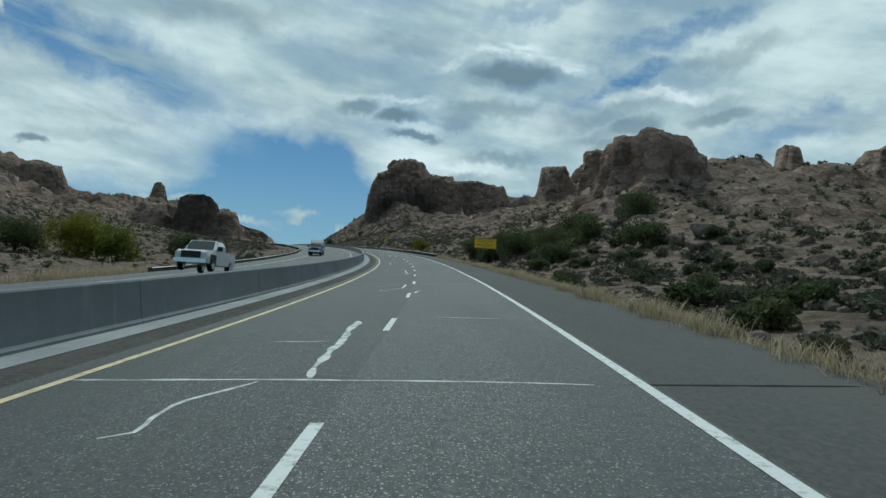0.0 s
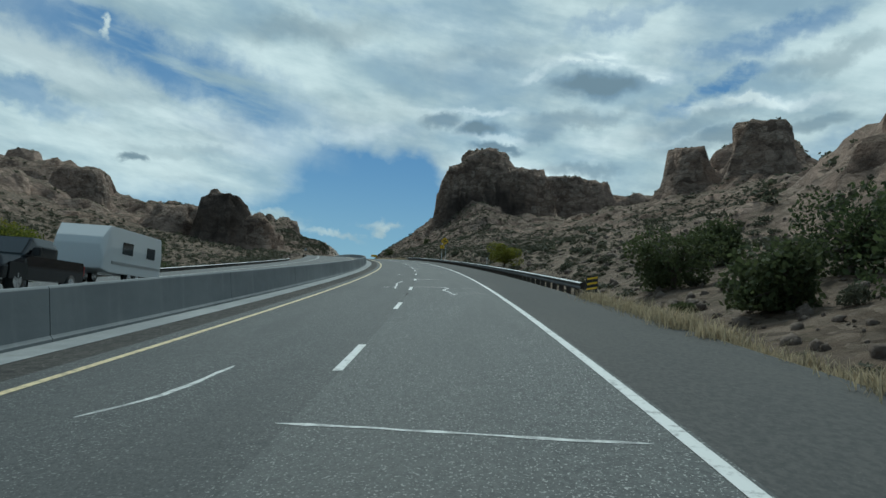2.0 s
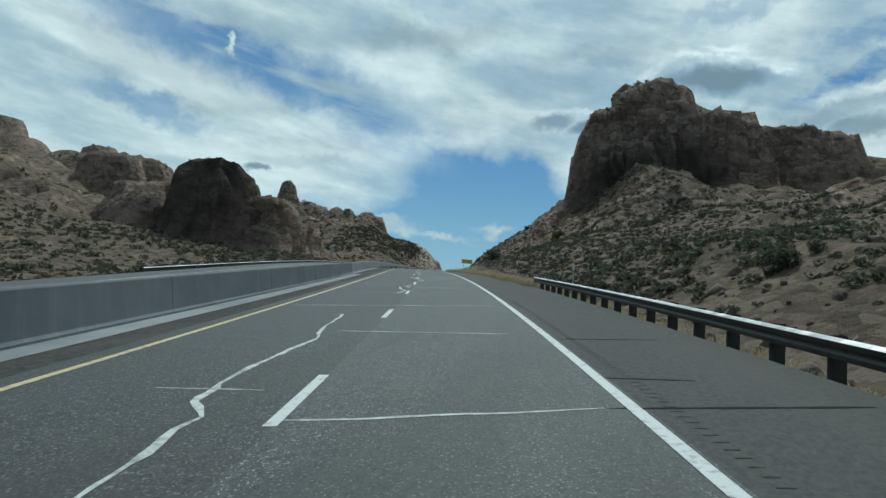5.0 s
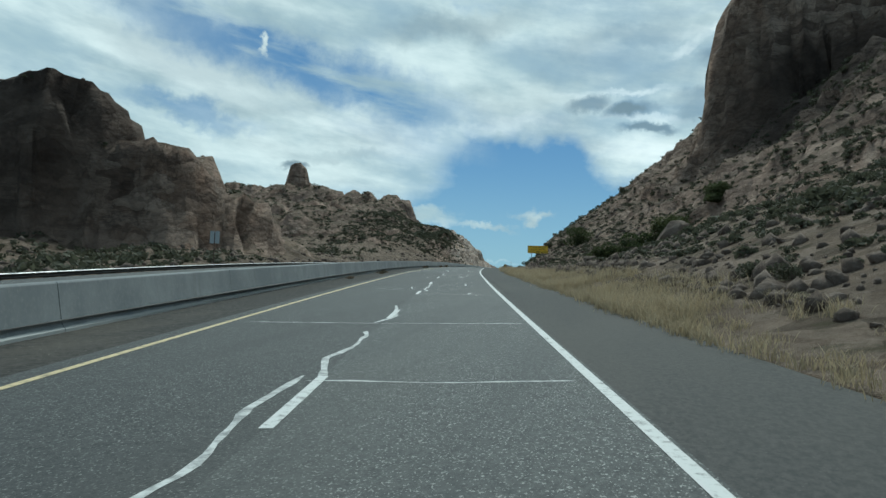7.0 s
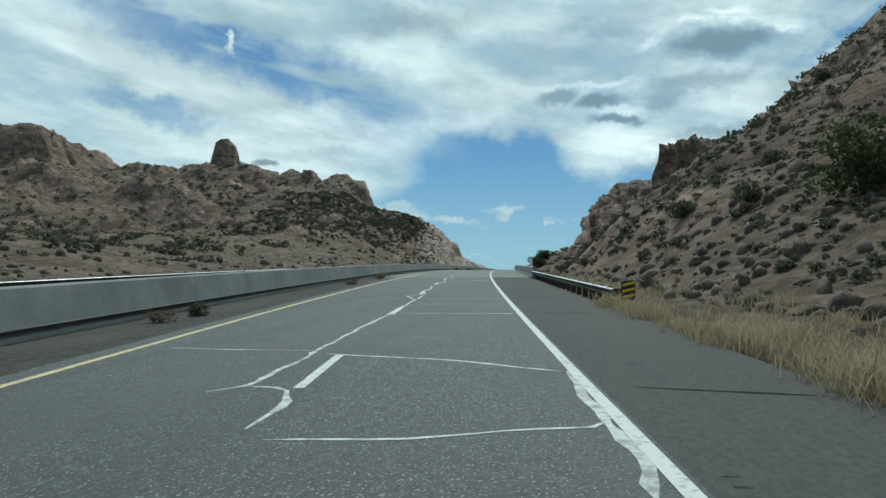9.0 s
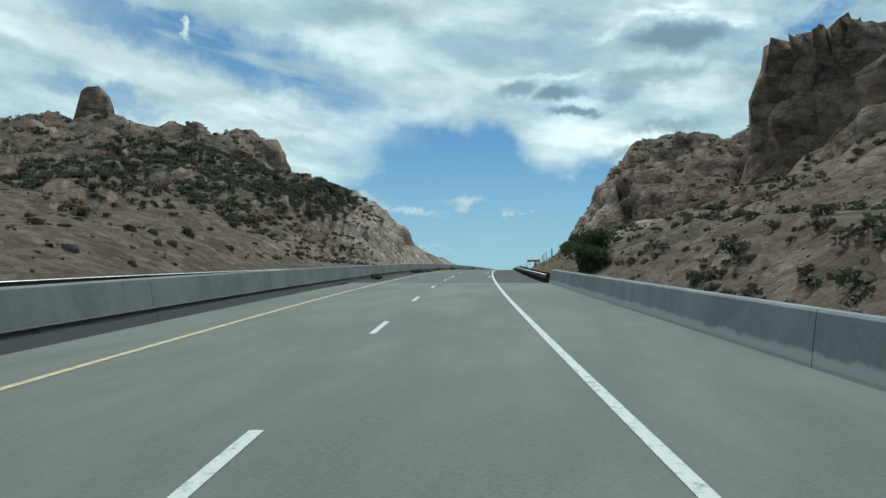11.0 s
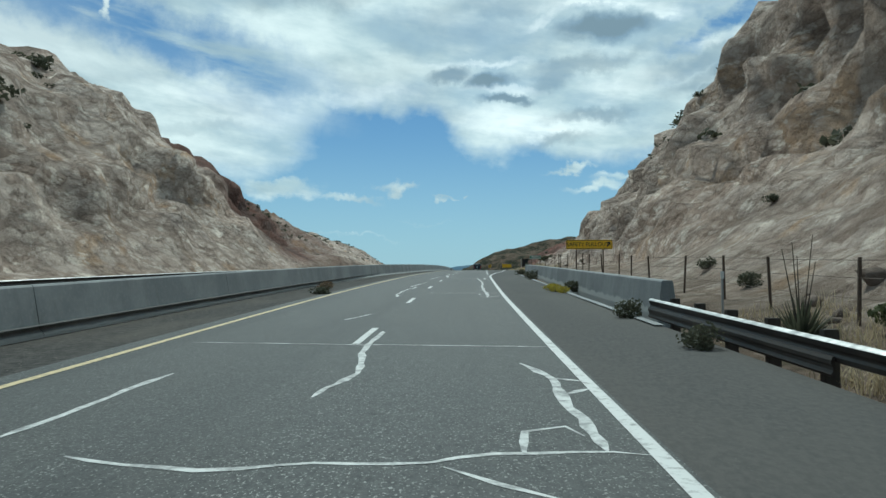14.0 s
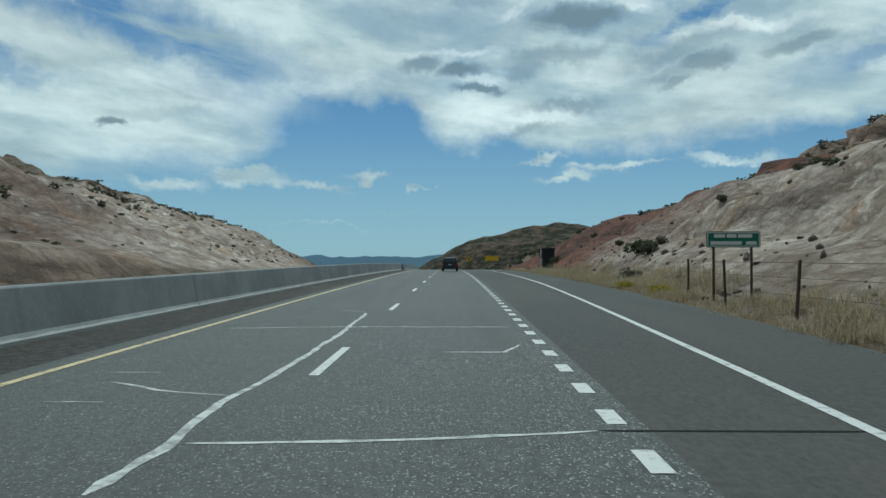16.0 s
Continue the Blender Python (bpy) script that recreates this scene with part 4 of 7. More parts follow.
def build_land():
    s = spaced([(-80, -20, 5), (-20, 720, 1.25), (720, 900, 3.5), (900, 1500, 10), (1500, 4700, 90)])
    ur = spaced([(3.4, 9, 0.8), (9, 46, 0.72), (46, 70, 1.1), (70, 130, 1.9), (130, 240, 5), (240, 800, 16)])
    ul = spaced([(15.6, 22, 0.9), (22, 60, 0.9), (60, 92, 1.4), (92, 190, 2.4), (190, 340, 5), (340, 800, 12)])
    u = np.concatenate([-ul[::-1], [-14.5, -8, -2, 2.0], ur])
    Sg, Ug = np.meshgrid(s, u, indexing="ij")
    z, rocky = land(Sg, Ug)
    inner = (Ug > -15) & (Ug < 3)
    z = np.where(inner, -0.35, z)
    paved = (Ug > 0) & (Ug < edge(Sg) + 2.35 + turnout(Sg) + 0.25)
    z = np.where(paved, np.minimum(z, -0.14), z)
    P = road(Sg, Ug, z)
    # rough the steep faces along their own normals
    ds, du = np.gradient(P, axis=0), np.gradient(P, axis=1)
    n = np.cross(du, ds)
    n /= np.linalg.norm(n, axis=-1, keepdims=True) + 1e-9
    n *= np.sign(n[..., 2:3] + 1e-9)
    keep = np.clip((np.abs(Ug) - np.where(Ug > 0, 8.5, 18.5)) / 5, 0, 1)
    steep = np.clip((0.9 - n[..., 2]) / 0.45, 0, 1)
    near = np.clip(1.25 - np.abs(Ug) / 300, 0.2, 1)
    amp = keep * (0.35 + 1.45 * steep) * near * (0.85 + 0.7 * rocky)
    q = P * np.array([1, 1, 0.8])
    blocks = fbm(q / 6.5, 5, 51, 0.58, ridged=True)
    fine = fbm(q / 2.2, 3, 61, 0.6)
    ledge = fbm(P * np.array([0.05, 0.05, 0.55]), 3, 71, 0.6)
    column = fbm(P * np.array([0.22, 0.22, 0.045]), 3, 75, 0.55, ridged=True)
    # broken blocks: each stands a little out of or back in the face
    along = Sg + np.abs(Ug) * 0.12
    chunk = 0
    for size, push, seed in ((6.0, 1.5, 91), (2.6, 0.9, 95)):
        face = np.stack([along / size, P[..., 2] / (size * 0.62)], -1) + 0.3 * fbm(P / (size * 1.3), 3, seed)[..., None]
        chunk = chunk + push * (cells(face, seed)[1] - 0.5)
    near_cut = np.clip((40 - np.abs(Ug)) / 10, 0, 1) * np.clip((Sg - 478) / 10, 0, 1) * np.clip((720 - Sg) / 20, 0, 1)
    crag = near_cut * (0.8 * vnoise(P / np.array([1.5, 3.6, 1.2]), 64) + 0.9 * vnoise(P / np.array([2.8, 6.0, 2.6]), 65) + 0.6 * ledge)
    push = amp * ((0.7 - 0.35 * near_cut) * blocks + (0.6 - 0.3 * near_cut) * fine + 0.6 * ledge + 0.7 * (column - 0.3) * steep + chunk * steep + crag)
    P = P + n * (1.9 * np.tanh(push / 1.9))[..., None]
    me = grid_mesh("ground", P, "desert_rock", False, flip=True)
    # exposed faces of the road cuts, the red earth, and the dark varnished walls
    h = z
    smooth01 = lambda v, a, b: np.clip((v - a) / (b - a), 0, 1)
    jit = 10 * fbm(P / 14.0, 3, 81)
    cutR = 0.85 * smooth01(Sg + jit * .4, 531 + 14 * smooth01(Ug, 12.5, 17), 538 + 14 * smooth01(Ug, 12.5, 17)) * (1 - smooth01(Sg + jit, 690, 720)) * (1 - smooth01(Ug + jit * .3, 17 + 5 * smooth01(Sg, 572, 598), 22 + 6 * smooth01(Sg, 572, 598))) * smooth01(Ug, 6, 10)
    cutR = np.maximum(cutR, 0.75 * smooth01(Sg + jit * .5, 479, 486) * (1 - smooth01(Sg + jit * .5, 505, 515)) * smooth01(Ug, 9, 11.5) * (1 - smooth01(Ug + jit * .4, 16, 22))) * (Ug > 0)
    cutL = smooth01(Sg + jit, 524, 548) * np.clip(1 - (h - (7 + 12 * smooth01(Sg, 545, 600)) - jit * .25) / 2, 0, 1) * (1 - smooth01(Sg + jit, 725, 745)) * (Ug < 0) * (1 - smooth01(-Ug + jit * .2, 35, 41)) * smooth01(-Ug, 17.5, 19)
    cut = np.clip(np.maximum(cutR, cutL), 0, 1)
    red = np.maximum(smooth01(Sg + jit, 614, 628) * (1 - smooth01(Sg + jit * 1.6, 654, 676)) * (Ug < 0) * (-Ug < 70) * smooth01(h + jit * .3, 1, 3),
                     smooth01(Sg + jit, 664, 680) * (1 - smooth01(Sg + jit, 760, 790)) * (Ug > 8) * (Ug < 36)) * 0.9
    patina = 0.5 * red * (Ug < 0)
    var = np.maximum.reduce([
        np.clip(1.6 - np.hypot((Sg - 358) / 15, (Ug - 47) / 14), 0, 1) * np.clip((31 + jit * .6 - h) / 3, 0, 1) * (h > 14) * 1.3,
        np.clip(1.5 - np.hypot((Sg - 350) / 12, (Ug + 48) / 11), 0, 1),
        patina,
        np.clip(1.2 - np.hypot((Sg - 130) / 18, (Ug - 55) / 15), 0, 1) * (h > 15) * 0.35])
    for name, v in (("cut", cut), ("red", red), ("varnish", np.clip(var, 0, 1))):
        a = me.attributes.new(name, "FLOAT", "POINT")
        a.data.foreach_set("value", v.reshape(-1).astype(np.float32))
    g = tagged(new("ground", me), "rocky desert land of brown granite slopes, buttes and pale road cuts", "ground", kind="structure")
    return s, u, P, z


LAND_S, LAND_U, LAND_P, LAND_Z = build_land()


def on_land(s, u):
    """The place on the land's own surface at (s, u), between the points of its sheet."""
    i = int(np.clip(np.searchsorted(LAND_S, s) - 1, 0, len(LAND_S) - 2))
    j = int(np.clip(np.searchsorted(LAND_U, u) - 1, 0, len(LAND_U) - 2))
    a, b = (s - LAND_S[i]) / (LAND_S[i + 1] - LAND_S[i]), (u - LAND_U[j]) / (LAND_U[j + 1] - LAND_U[j])
    G = LAND_P
    return (G[i, j] * (1 - a) + G[i + 1, j] * a) * (1 - b) + (G[i, j + 1] * (1 - a) + G[i + 1, j + 1] * a) * b


def on_land_many(s, u):
    """The same for arrays of places."""
    i = np.clip(np.searchsorted(LAND_S, s) - 1, 0, len(LAND_S) - 2)
    j = np.clip(np.searchsorted(LAND_U, u) - 1, 0, len(LAND_U) - 2)
    a, b = ((s - LAND_S[i]) / (LAND_S[i + 1] - LAND_S[i]))[:, None], ((u - LAND_U[j]) / (LAND_U[j + 1] - LAND_U[j]))[:, None]
    G = LAND_P
    return (G[i, j] * (1 - a) + G[i + 1, j] * a) * (1 - b) + (G[i, j + 1] * (1 - a) + G[i + 1, j + 1] * a) * b


def slope_many(s, u, d=0.8):
    """Rise over about a metre and a half, the steeper way."""
    return np.maximum(np.abs(on_land_many(s, u + d) - on_land_many(s, u - d))[:, 2], np.abs(on_land_many(s + d, u) - on_land_many(s - d, u))[:, 2])


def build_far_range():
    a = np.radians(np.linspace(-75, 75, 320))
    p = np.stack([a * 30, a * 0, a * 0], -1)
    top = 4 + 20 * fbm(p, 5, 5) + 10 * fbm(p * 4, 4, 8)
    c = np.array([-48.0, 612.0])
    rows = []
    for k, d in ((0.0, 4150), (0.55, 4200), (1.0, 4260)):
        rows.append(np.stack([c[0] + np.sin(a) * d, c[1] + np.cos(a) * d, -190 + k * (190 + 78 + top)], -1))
    tagged(new("backdrop", grid_mesh("backdrop", np.array(rows), "far_range", True)), "distant mountain range with haze put into its blue", "mountains", kind="structure")


build_far_range()

# ---- road ----
END = 1000
DECK0, DECK1 = 396, 462
PAVE = 2.35  # right edge of the pavement from the white line

def build_road():
    def sheet(name, s0, s1, a, b, h, material, label, wide=False, cat="road"):
        ss = np.linspace(s0, s1, max(2, int((s1 - s0) / 3) + 1))
        uu = np.linspace(0, 1, 6)
        lo = edge(ss) + a
        hi = edge(ss) + b + (turnout(ss) if wide else 0)
        P = road(ss[:, None], lo[:, None] + (hi - lo)[:, None] * uu[None], h)
        return tagged(new(name, grid_mesh(name, P, material, True, flip=True)), label, cat, kind="structure")

    for s0, s1 in ((-95, DECK0), (DECK1, END)):
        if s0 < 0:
            # passing lane dimmed in its colour as far as s 330
            sheet("road", s0, 330, -6.05, -2.80, 0.0, "darkened_asphalt", "darkened asphalt of the passing lane")
            sheet("road", s0, 330, -2.80, 0.10, 0.0, "asphalt", "worn grey asphalt lane with pale sealed cracks")
        sheet("road", max(s0, 330), s1, -6.05, 0.10, 0.0, "asphalt", "worn grey asphalt of two lanes with pale sealed cracks")
        sheet("road_shoulder", s0, s1, 0.10, PAVE, 0.0, "shoulder_asphalt", "darker brown-grey asphalt shoulder beside the lane", True, "shoulder")
        sheet("median_shoulder", s0, s1, -6.72 if s0 < 0 else -7.8, -6.05, 0.0, "grimy_asphalt", "narrow dark asphalt strip beside the median barrier", False, "shoulder")
        if s0 < 0:
            sheet("gutter", s0, 245, -7.32, -6.72, 0.006, "concrete", "pale concrete gutter at the foot of the barrier", False, "gutter")
            sheet("median_shoulder", 245, s1, -7.8, -6.72, 0.0, "grimy_asphalt", "dark asphalt strip at the foot of the barrier", False, "shoulder")
    sheet("deck_joint", DECK1 - 2.6, DECK1 - 2.52, -5.2, 0.45, 0.004, "white_paint", "pale sealed joint across the bridge deck", False, "deck joint")
    sheet("curb_strip", 554, 601, 2.18, 2.36, 0.03, "concrete", "pale concrete edging strip below the barrier wall", False, "kerb")
    sheet("bridge_deck", DECK0, DECK1, -7.16, 2.62, 0.0, "deck_concrete", "greenish grey concrete bridge deck", False, "bridge deck")
    sheet("opposite_road", -95, END, -17.2, -7.66, 0.20, "asphalt", "grey asphalt carriageway beyond the barrier")
    for a, w, m, what in ((-9.0, 0.09, "yellow_paint", "yellow"), (-14.6, 0.09, "white_paint", "white")):
        sheet("lane_line", -95, END, a - w / 2, a + w / 2, 0.206, m, "solid %s line along the far carriageway" % what, False, "lane line")
    # white line, yellow line, dashes
    sheet("edge_line", -95, 592, -0.06, 0.06, 0.005, "white_paint", "solid white edge line, slightly worn", False, "lane line")
    ss = np.arange(592, END, 2.0)
    lo = edge(ss) + turnout(ss)
    P = road(ss[:, None], lo[:, None] + np.array([[-0.06, 0.06]]), 0.005)
    tagged(new("edge_line", grid_mesh("edge_line", P, "white_paint", flip=True)), "solid white edge line swinging out round the turnout", "lane line", kind="structure")
    sheet("edge_line", -95, END, -5.72, -5.61, 0.005, "yellow_paint", "solid faded yellow edge line by the barrier", False, "lane line")


DASH_N = [0, 1, 5, 7, 11, 15, 19, 21, 31, 33, 37, 48, 51, 54, 56, 60, 62, 66]
DASH_S = [3.3, 12.4, 49.1, 67.0, 103.9, 141.3, 180.1, 198.6, 295.0, 314.4, 354.6, 455.1, 486.4, 513.0, 532.0, 570.3, 588.7, 625.4]


def dash_s(n):
    if n > 66:
        return 625.4 + 9.35 * (n - 66)
    if n < 0:
        return 3.3 + 9.35 * n
    return float(np.interp(n, DASH_N, DASH_S))


def build_dashes():
    for n in range(-3, 95):
        s = dash_s(n)
        ss = np.linspace(s, s + 2.38, 4)
        P = road(ss[:, None], edge(ss)[:, None] + np.interp(s, [220, 290], [-2.83, -2.77]) + np.array([[-0.055, 0.055]]), 0.005)
        tagged(new("lane_dash", grid_mesh("lane_dash", P, "white_paint", flip=True)), "short white lane dash painted on the asphalt", "lane line", "lane dashes", "structure")
    for n in range(80):  # short dots along the turnout
        s = 598.2 + 1.25 * n
        ss = np.array([s, s + 0.52])
        P = road(ss[:, None], edge(ss)[:, None] - 0.10 + np.array([[-0.075, 0.075]]), 0.005)
        tagged(new("turnout_dot", grid_mesh("turnout_dot", P, "white_paint", flip=True)), "stubby white dotted lane mark along the turnout", "lane line", "turnout dots", "structure")




def rumble_strip():
    """Cross grooves in the shoulder beside the white line, laid on as flat dark strips."""
    ss = np.concatenate([np.arange(130, 215, 0.2), np.arange(296, 352, 0.2)])
    c = road(ss[:, None] + np.array([[-0.014, -0.014, 0.014, 0.014]]), edge(ss)[:, None] + np.array([[0.26, 0.37, 0.37, 0.26]]), 0.003)
    me = tri_mesh("rumble_strip", c.reshape(-1, 3), np.arange(len(ss) * 4).reshape(-1, 4), "grimy_asphalt")
    tagged(new("rumble_strip", me), "row of dark rumble groove marks beside the white line", "rumble strip", kind="stuff")


build_road()
build_dashes()
rumble_strip()


# ---- barriers and rails ----
def foot_line(s):
    """Where the foot of the median barrier runs."""
    return edge(s) + np.interp(s, [240, 292, 575, 612], [-7.30, -7.75, -7.72, -7.42])


def concrete_wall(name, u, s0, s1, height, wide, label, face=1, side=edge, toe=0.0, material="concrete"):
    """A wall of cast lengths, joint by joint; face 1: its front looks to the right; toe: how far its sloped foot reaches out."""
    lean = wide * 0.2
    front = [(0, -0.5), (0, 0.05), (toe, 0.05 + 1.25 * toe), (toe + lean, height - 0.03), (toe + lean + 0.025, height)]
    back = [(wide - a, h) for a, h in front[::-1]]
    prof = [(u - face * a, h) for a, h in front + back]
    if face < 0:
        prof = prof[::-1]
    thing = tagged(new(name), label, "barrier", kind="structure")
    s = s0
    while s < s1 - 0.1:
        e = min(s + 9.3, s1)
        me = sweep("segment", prof, s + 0.012, e - 0.012, 2.4, material, side=side)
        # pale foot of later lengths: dust and splash, plus skylight put into colour
        mark = me.attributes.new("pale_foot", "FLOAT", "POINT")
        low = np.array([1.0 if h < 0.1 else 0.45 if h < 0.2 else 0.0 for _, h in prof]) * (1.0 if s > 235 else 0.5)
        mark.data.foreach_set("value", np.tile(low, len(me.vertices) // len(prof)).astype(np.float32))
        part("segment", me, thing)
        s = e
    return thing


concrete_wall("median_barrier", 0.0, -70, 245, 0.81, 0.46, "long grey concrete median barrier above a pale gutter", side=foot_line, toe=0.04, material="old_concrete")
concrete_wall("median_barrier", 0.0, 245, 712, 0.81, 0.56, "long grey concrete median barrier with a pale sloped foot", side=foot_line, toe=0.07)
concrete_wall("median_barrier", -7.3, 716, 960, 0.81, 0.52, "grey concrete median barrier beyond a gap", toe=0.07)
concrete_wall("bridge_parapet", 2.62, DECK0, DECK1, 0.66, 0.36, "pale concrete parapet along the bridge", -1)
concrete_wall("retaining_barrier", 2.75, 556, 599, 0.76, 0.40, "pale concrete barrier wall below the road cut", -1)


def w_beam(u, face):
    """Cross-section of a corrugated rail with some thickness."""
    out = [(0.00, 0.19), (0.03, 0.205), (0.035, 0.25), (0.018, 0.28), (0.018, 0.30), (0.04, 0.33), (0.055, 0.385), (0.02, 0.408), (0.00, 0.412)]
    prof = [(u - face * a, h) for a, h in out] + [(u - face * (a - 0.012), h) for a, h in out[::-1]]
    return prof if face > 0 else prof[::-1]


POST = box_mesh("post", -0.08, 0.08, -0.065, 0.065, -0.7, 0.40, "weathered_post", 0.008)
BLOCK = box_mesh("block", -0.06, 0.06, -0.055, 0.055, 0.19, 0.405, "weathered_post", 0.008)


def guard_rail(u, s0, s1, face, label, tall_end=False, post_rise=0.0):
    """A rail whose beam faces the traffic: face 1 for a rail on the right."""
    thing = tagged(new("guard_rail"), label, "guardrail", "guardrails")
    s = s0
    while s < s1 - 0.2:
        e = min(s + 11.88, s1)
        beam = part("beam", sweep("beam", w_beam(u, face), s - 0.02, e + 0.02, 2.97, "rail_steel"), thing)
        # skylight on the beam's top, put in as a strip of paler steel
        lip = [(u - face * a, h) for a, h in ((0.060, 0.388), (0.020, 0.413), (-0.012, 0.418), (-0.012, 0.408), (0.018, 0.403), (0.055, 0.380))]
        part("upper_edge", sweep("upper_edge", lip if face > 0 else lip[::-1], s - 0.02, e + 0.02, 2.97, "galvanised_steel"), beam, "bright strip for the skylight on the beam's top")
        s = e
    if tall_end:
        tall = [(u - face * a, h) for a, h in ((0.065, 0.05), (0.085, 0.08), (0.065, 0.12), (0.065, 0.155), (0.085, 0.18), (0.085, 0.22), (0.065, 0.26), (0.045, 0.26), (0.045, 0.05))]
        part("transition_beam", sweep("transition_beam", tall, s1 - 7.5, s1 - 0.05, 2.5, "rail_steel"), thing, "second corrugated beam under the first")
    n = int((s1 - s0) / 1.485)
    for i in range(n + 1):
        s = s0 + 0.3 + i * 1.485
        if s > s1:
            break
        uu = float(edge(s)) + u
        part("post", POST, thing, "", place(s, uu + face * 0.205, post_rise))
        part("block", BLOCK, thing, "", place(s, uu + face * 0.065))
    return thing


guard_rail(2.46, 100, 226, 1, "weathered corrugated guardrail on dark wooden posts beside the shoulder")
guard_rail(2.62, 367, DECK0 - 0.2, 1, "galvanised guardrail leading to the bridge parapet")
guard_rail(2.50, DECK1 + 0.2, 555.5, 1, "weathered guardrail on dark wooden posts below the cliffs", True, 0.07)
guard_rail(-17.6, 43, 181, -1, "long galvanised guardrail beyond the far carriageway")
guard_rail(-17.6, 234, 640, -1, "galvanised guardrail along the foot of the rocks")

# ---- far hill beyond the crest ----
def build_far_hill():
    x, y = np.meshgrid(np.arange(-130, 140, 4.0), np.arange(900, 1160, 5.0), indexing="ij")
    p = np.stack([x, y, 0 * x], -1)
    r = np.hypot((x - 15) / 92, (y - 1030) / 100)
    top = 49 * np.clip(1 - r, 0, 1) ** 0.42 + np.clip(3 - 3 * r, 0, 1) * (4 * fbm(p / 40, 4, 3) + 2.2 * fbm(p / 9, 3, 4))
    P = np.stack([x, y, 12 + top], -1)
    tagged(new("far_hill", grid_mesh("far_hill", P, "brushy_hill", True)), "dark scrub-covered hill beyond the crest of the road", "hill", kind="structure")


k = Nodes(mat("brushy_hill", (0.06, 0.055, 0.04), 0.95, 0, 0.1))
k.done(k.mix(k.ramp(k.noise(0.16, 6, 0.7), 0.42, 0.62), (0.022, 0.026, 0.015), (0.13, 0.095, 0.07)), 0.95, k.bump(k.noise(0.2, 6, 0.7), 1.0, 2.0))
build_far_hill()


# ---- sealed cracks in the asphalt ----
def seal(points, wide, dark=False):
    q = np.array(points, float)
    d = np.concatenate([[0], np.cumsum(np.hypot(*np.diff(q, axis=0).T))])
    n = max(3, int(d[-1] / 0.22))
    t = np.linspace(0, d[-1], n)
    c = np.stack([np.interp(t, d, q[:, 0]), np.interp(t, d, q[:, 1])], -1)
    w3 = np.stack([c[:, 0] * 1.9, c[:, 1] * 1.9, 0 * t], -1)
    if not dark:
        c = c + 0.05 * np.stack([fbm(w3, 3, 91), fbm(w3, 3, 92)], -1)
    g = np.gradient(c, axis=0)
    g /= np.linalg.norm(g, axis=1, keepdims=True) + 1e-9
    side = np.stack([-g[:, 1], g[:, 0]], -1)
    w = wide * (0.42 if wide > 0.095 else 0.52) * (0.75 + 0.55 * fbm(w3 * 2.2, 2, 93))[:, None]
    w[0] *= 0.3
    w[-1] *= 0.3
    P = np.stack([road((c - side * w)[:, 0], (c - side * w)[:, 1], 0.0035), road((c + side * w)[:, 0], (c + side * w)[:, 1], 0.0035)], 1)
    what = "dark tar line across the shoulder" if dark else "pale wandering line of crack sealant on asphalt"
    tagged(new("crack_seal", grid_mesh("crack_seal", P, "dark_sealant" if dark else "sealant")), what, "crack seal", "sealed cracks", "structure")


seal([(7.6, -3.79), (7.6, -1.38), (7.5, 0.21), (7.3, 1.41)], 0.10)
seal([(7.3, 1.74), (7.2, 3.89)], 0.09, True)
seal([(7.7, -1.40), (8.7, -1.48), (10.6, -1.53), (14.2, -1.68)], 0.16)
seal([(30.7, -3.87), (30.4, -1.57), (30.1, 1.22)], 0.07)
seal([(30.2, -1.51), (28.0, -1.53), (27.1, -1.53), (26.3, -1.84), (25.7, -2.25)], 0.12)
seal([(25.6, -0.85), (24.9, -0.95), (24.2, -0.96), (23.8, -0.98)], 0.10)
seal([(27.7, -2.62), (28.6, -2.34), (29.2, -1.92)], 0.06)
seal([(25.5, -2.24), (25.1, -1.93), (24.8, -1.91)], 0.09)
seal([(5.2, -2.35), (5.4, -2.17), (6.0, -2.23), (6.5, -2.22), (7.1, -1.99), (7.5, -1.87)], 0.10)
seal([(10.9, -2.53), (10.9, -1.70)], 0.07)
seal([(15.1, -0.36), (14.6, 0.96)], 0.07)
seal([(42.8, -2.60), (42.9, -2.32), (43.1, -2.08), (43.3, -1.78), (43.6, -1.77), (44.4, -1.80), (45.6, -1.81), (48.0, -1.92), (50.7, -1.89), (51.7, -2.18), (52.0, -3.14), (52.6, -4.36)], 0.12)
seal([(43.3, -1.77), (43.0, -1.57), (42.9, -1.19), (42.8, -0.66), (42.7, -0.21)], 0.12)
seal([(49.1, -1.76), (49.4, -0.42), (49.3, 1.10)], 0.07)
seal([(49.3, 1.50), (49.0, 3.64)], 0.07, True)
seal([(45.2, -1.64), (45.2, -1.17)], 0.05)
seal([(59.5, -4.60), (59.5, -2.71)], 0.06)
seal([(70.5, -1.58), (70.5, 1.02)], 0.10)
seal([(69.5, -1.85), (69.5, -1.15), (69.7, -0.42)], 0.07)
seal([(68.8, -2.73), (68.8, -1.83)], 0.06)
seal([(75.9, -4.09), (75.6, 0.64)], 0.07)
seal([(64.6, -3.11), (65.7, -3.03), (67.3, -3.06), (68.8, -3.06), (71.2, -3.02), (71.5, -2.53)], 0.10)
seal([(100.4, 0.17), (100.8, 0.27), (101.0, 0.39), (101.3, 0.33), (101.8, 0.21), (102.4, 0.19), (103.1, 0.11), (103.6, 0.00), (104.4, 0.11), (104.9, 0.24), (105.7, 0.09), (106.1, -0.23), (106.3, -1.27), (106.2, -2.42)], 0.13)
seal([(105.0, 0.24), (105.0, 1.32)], 0.07)
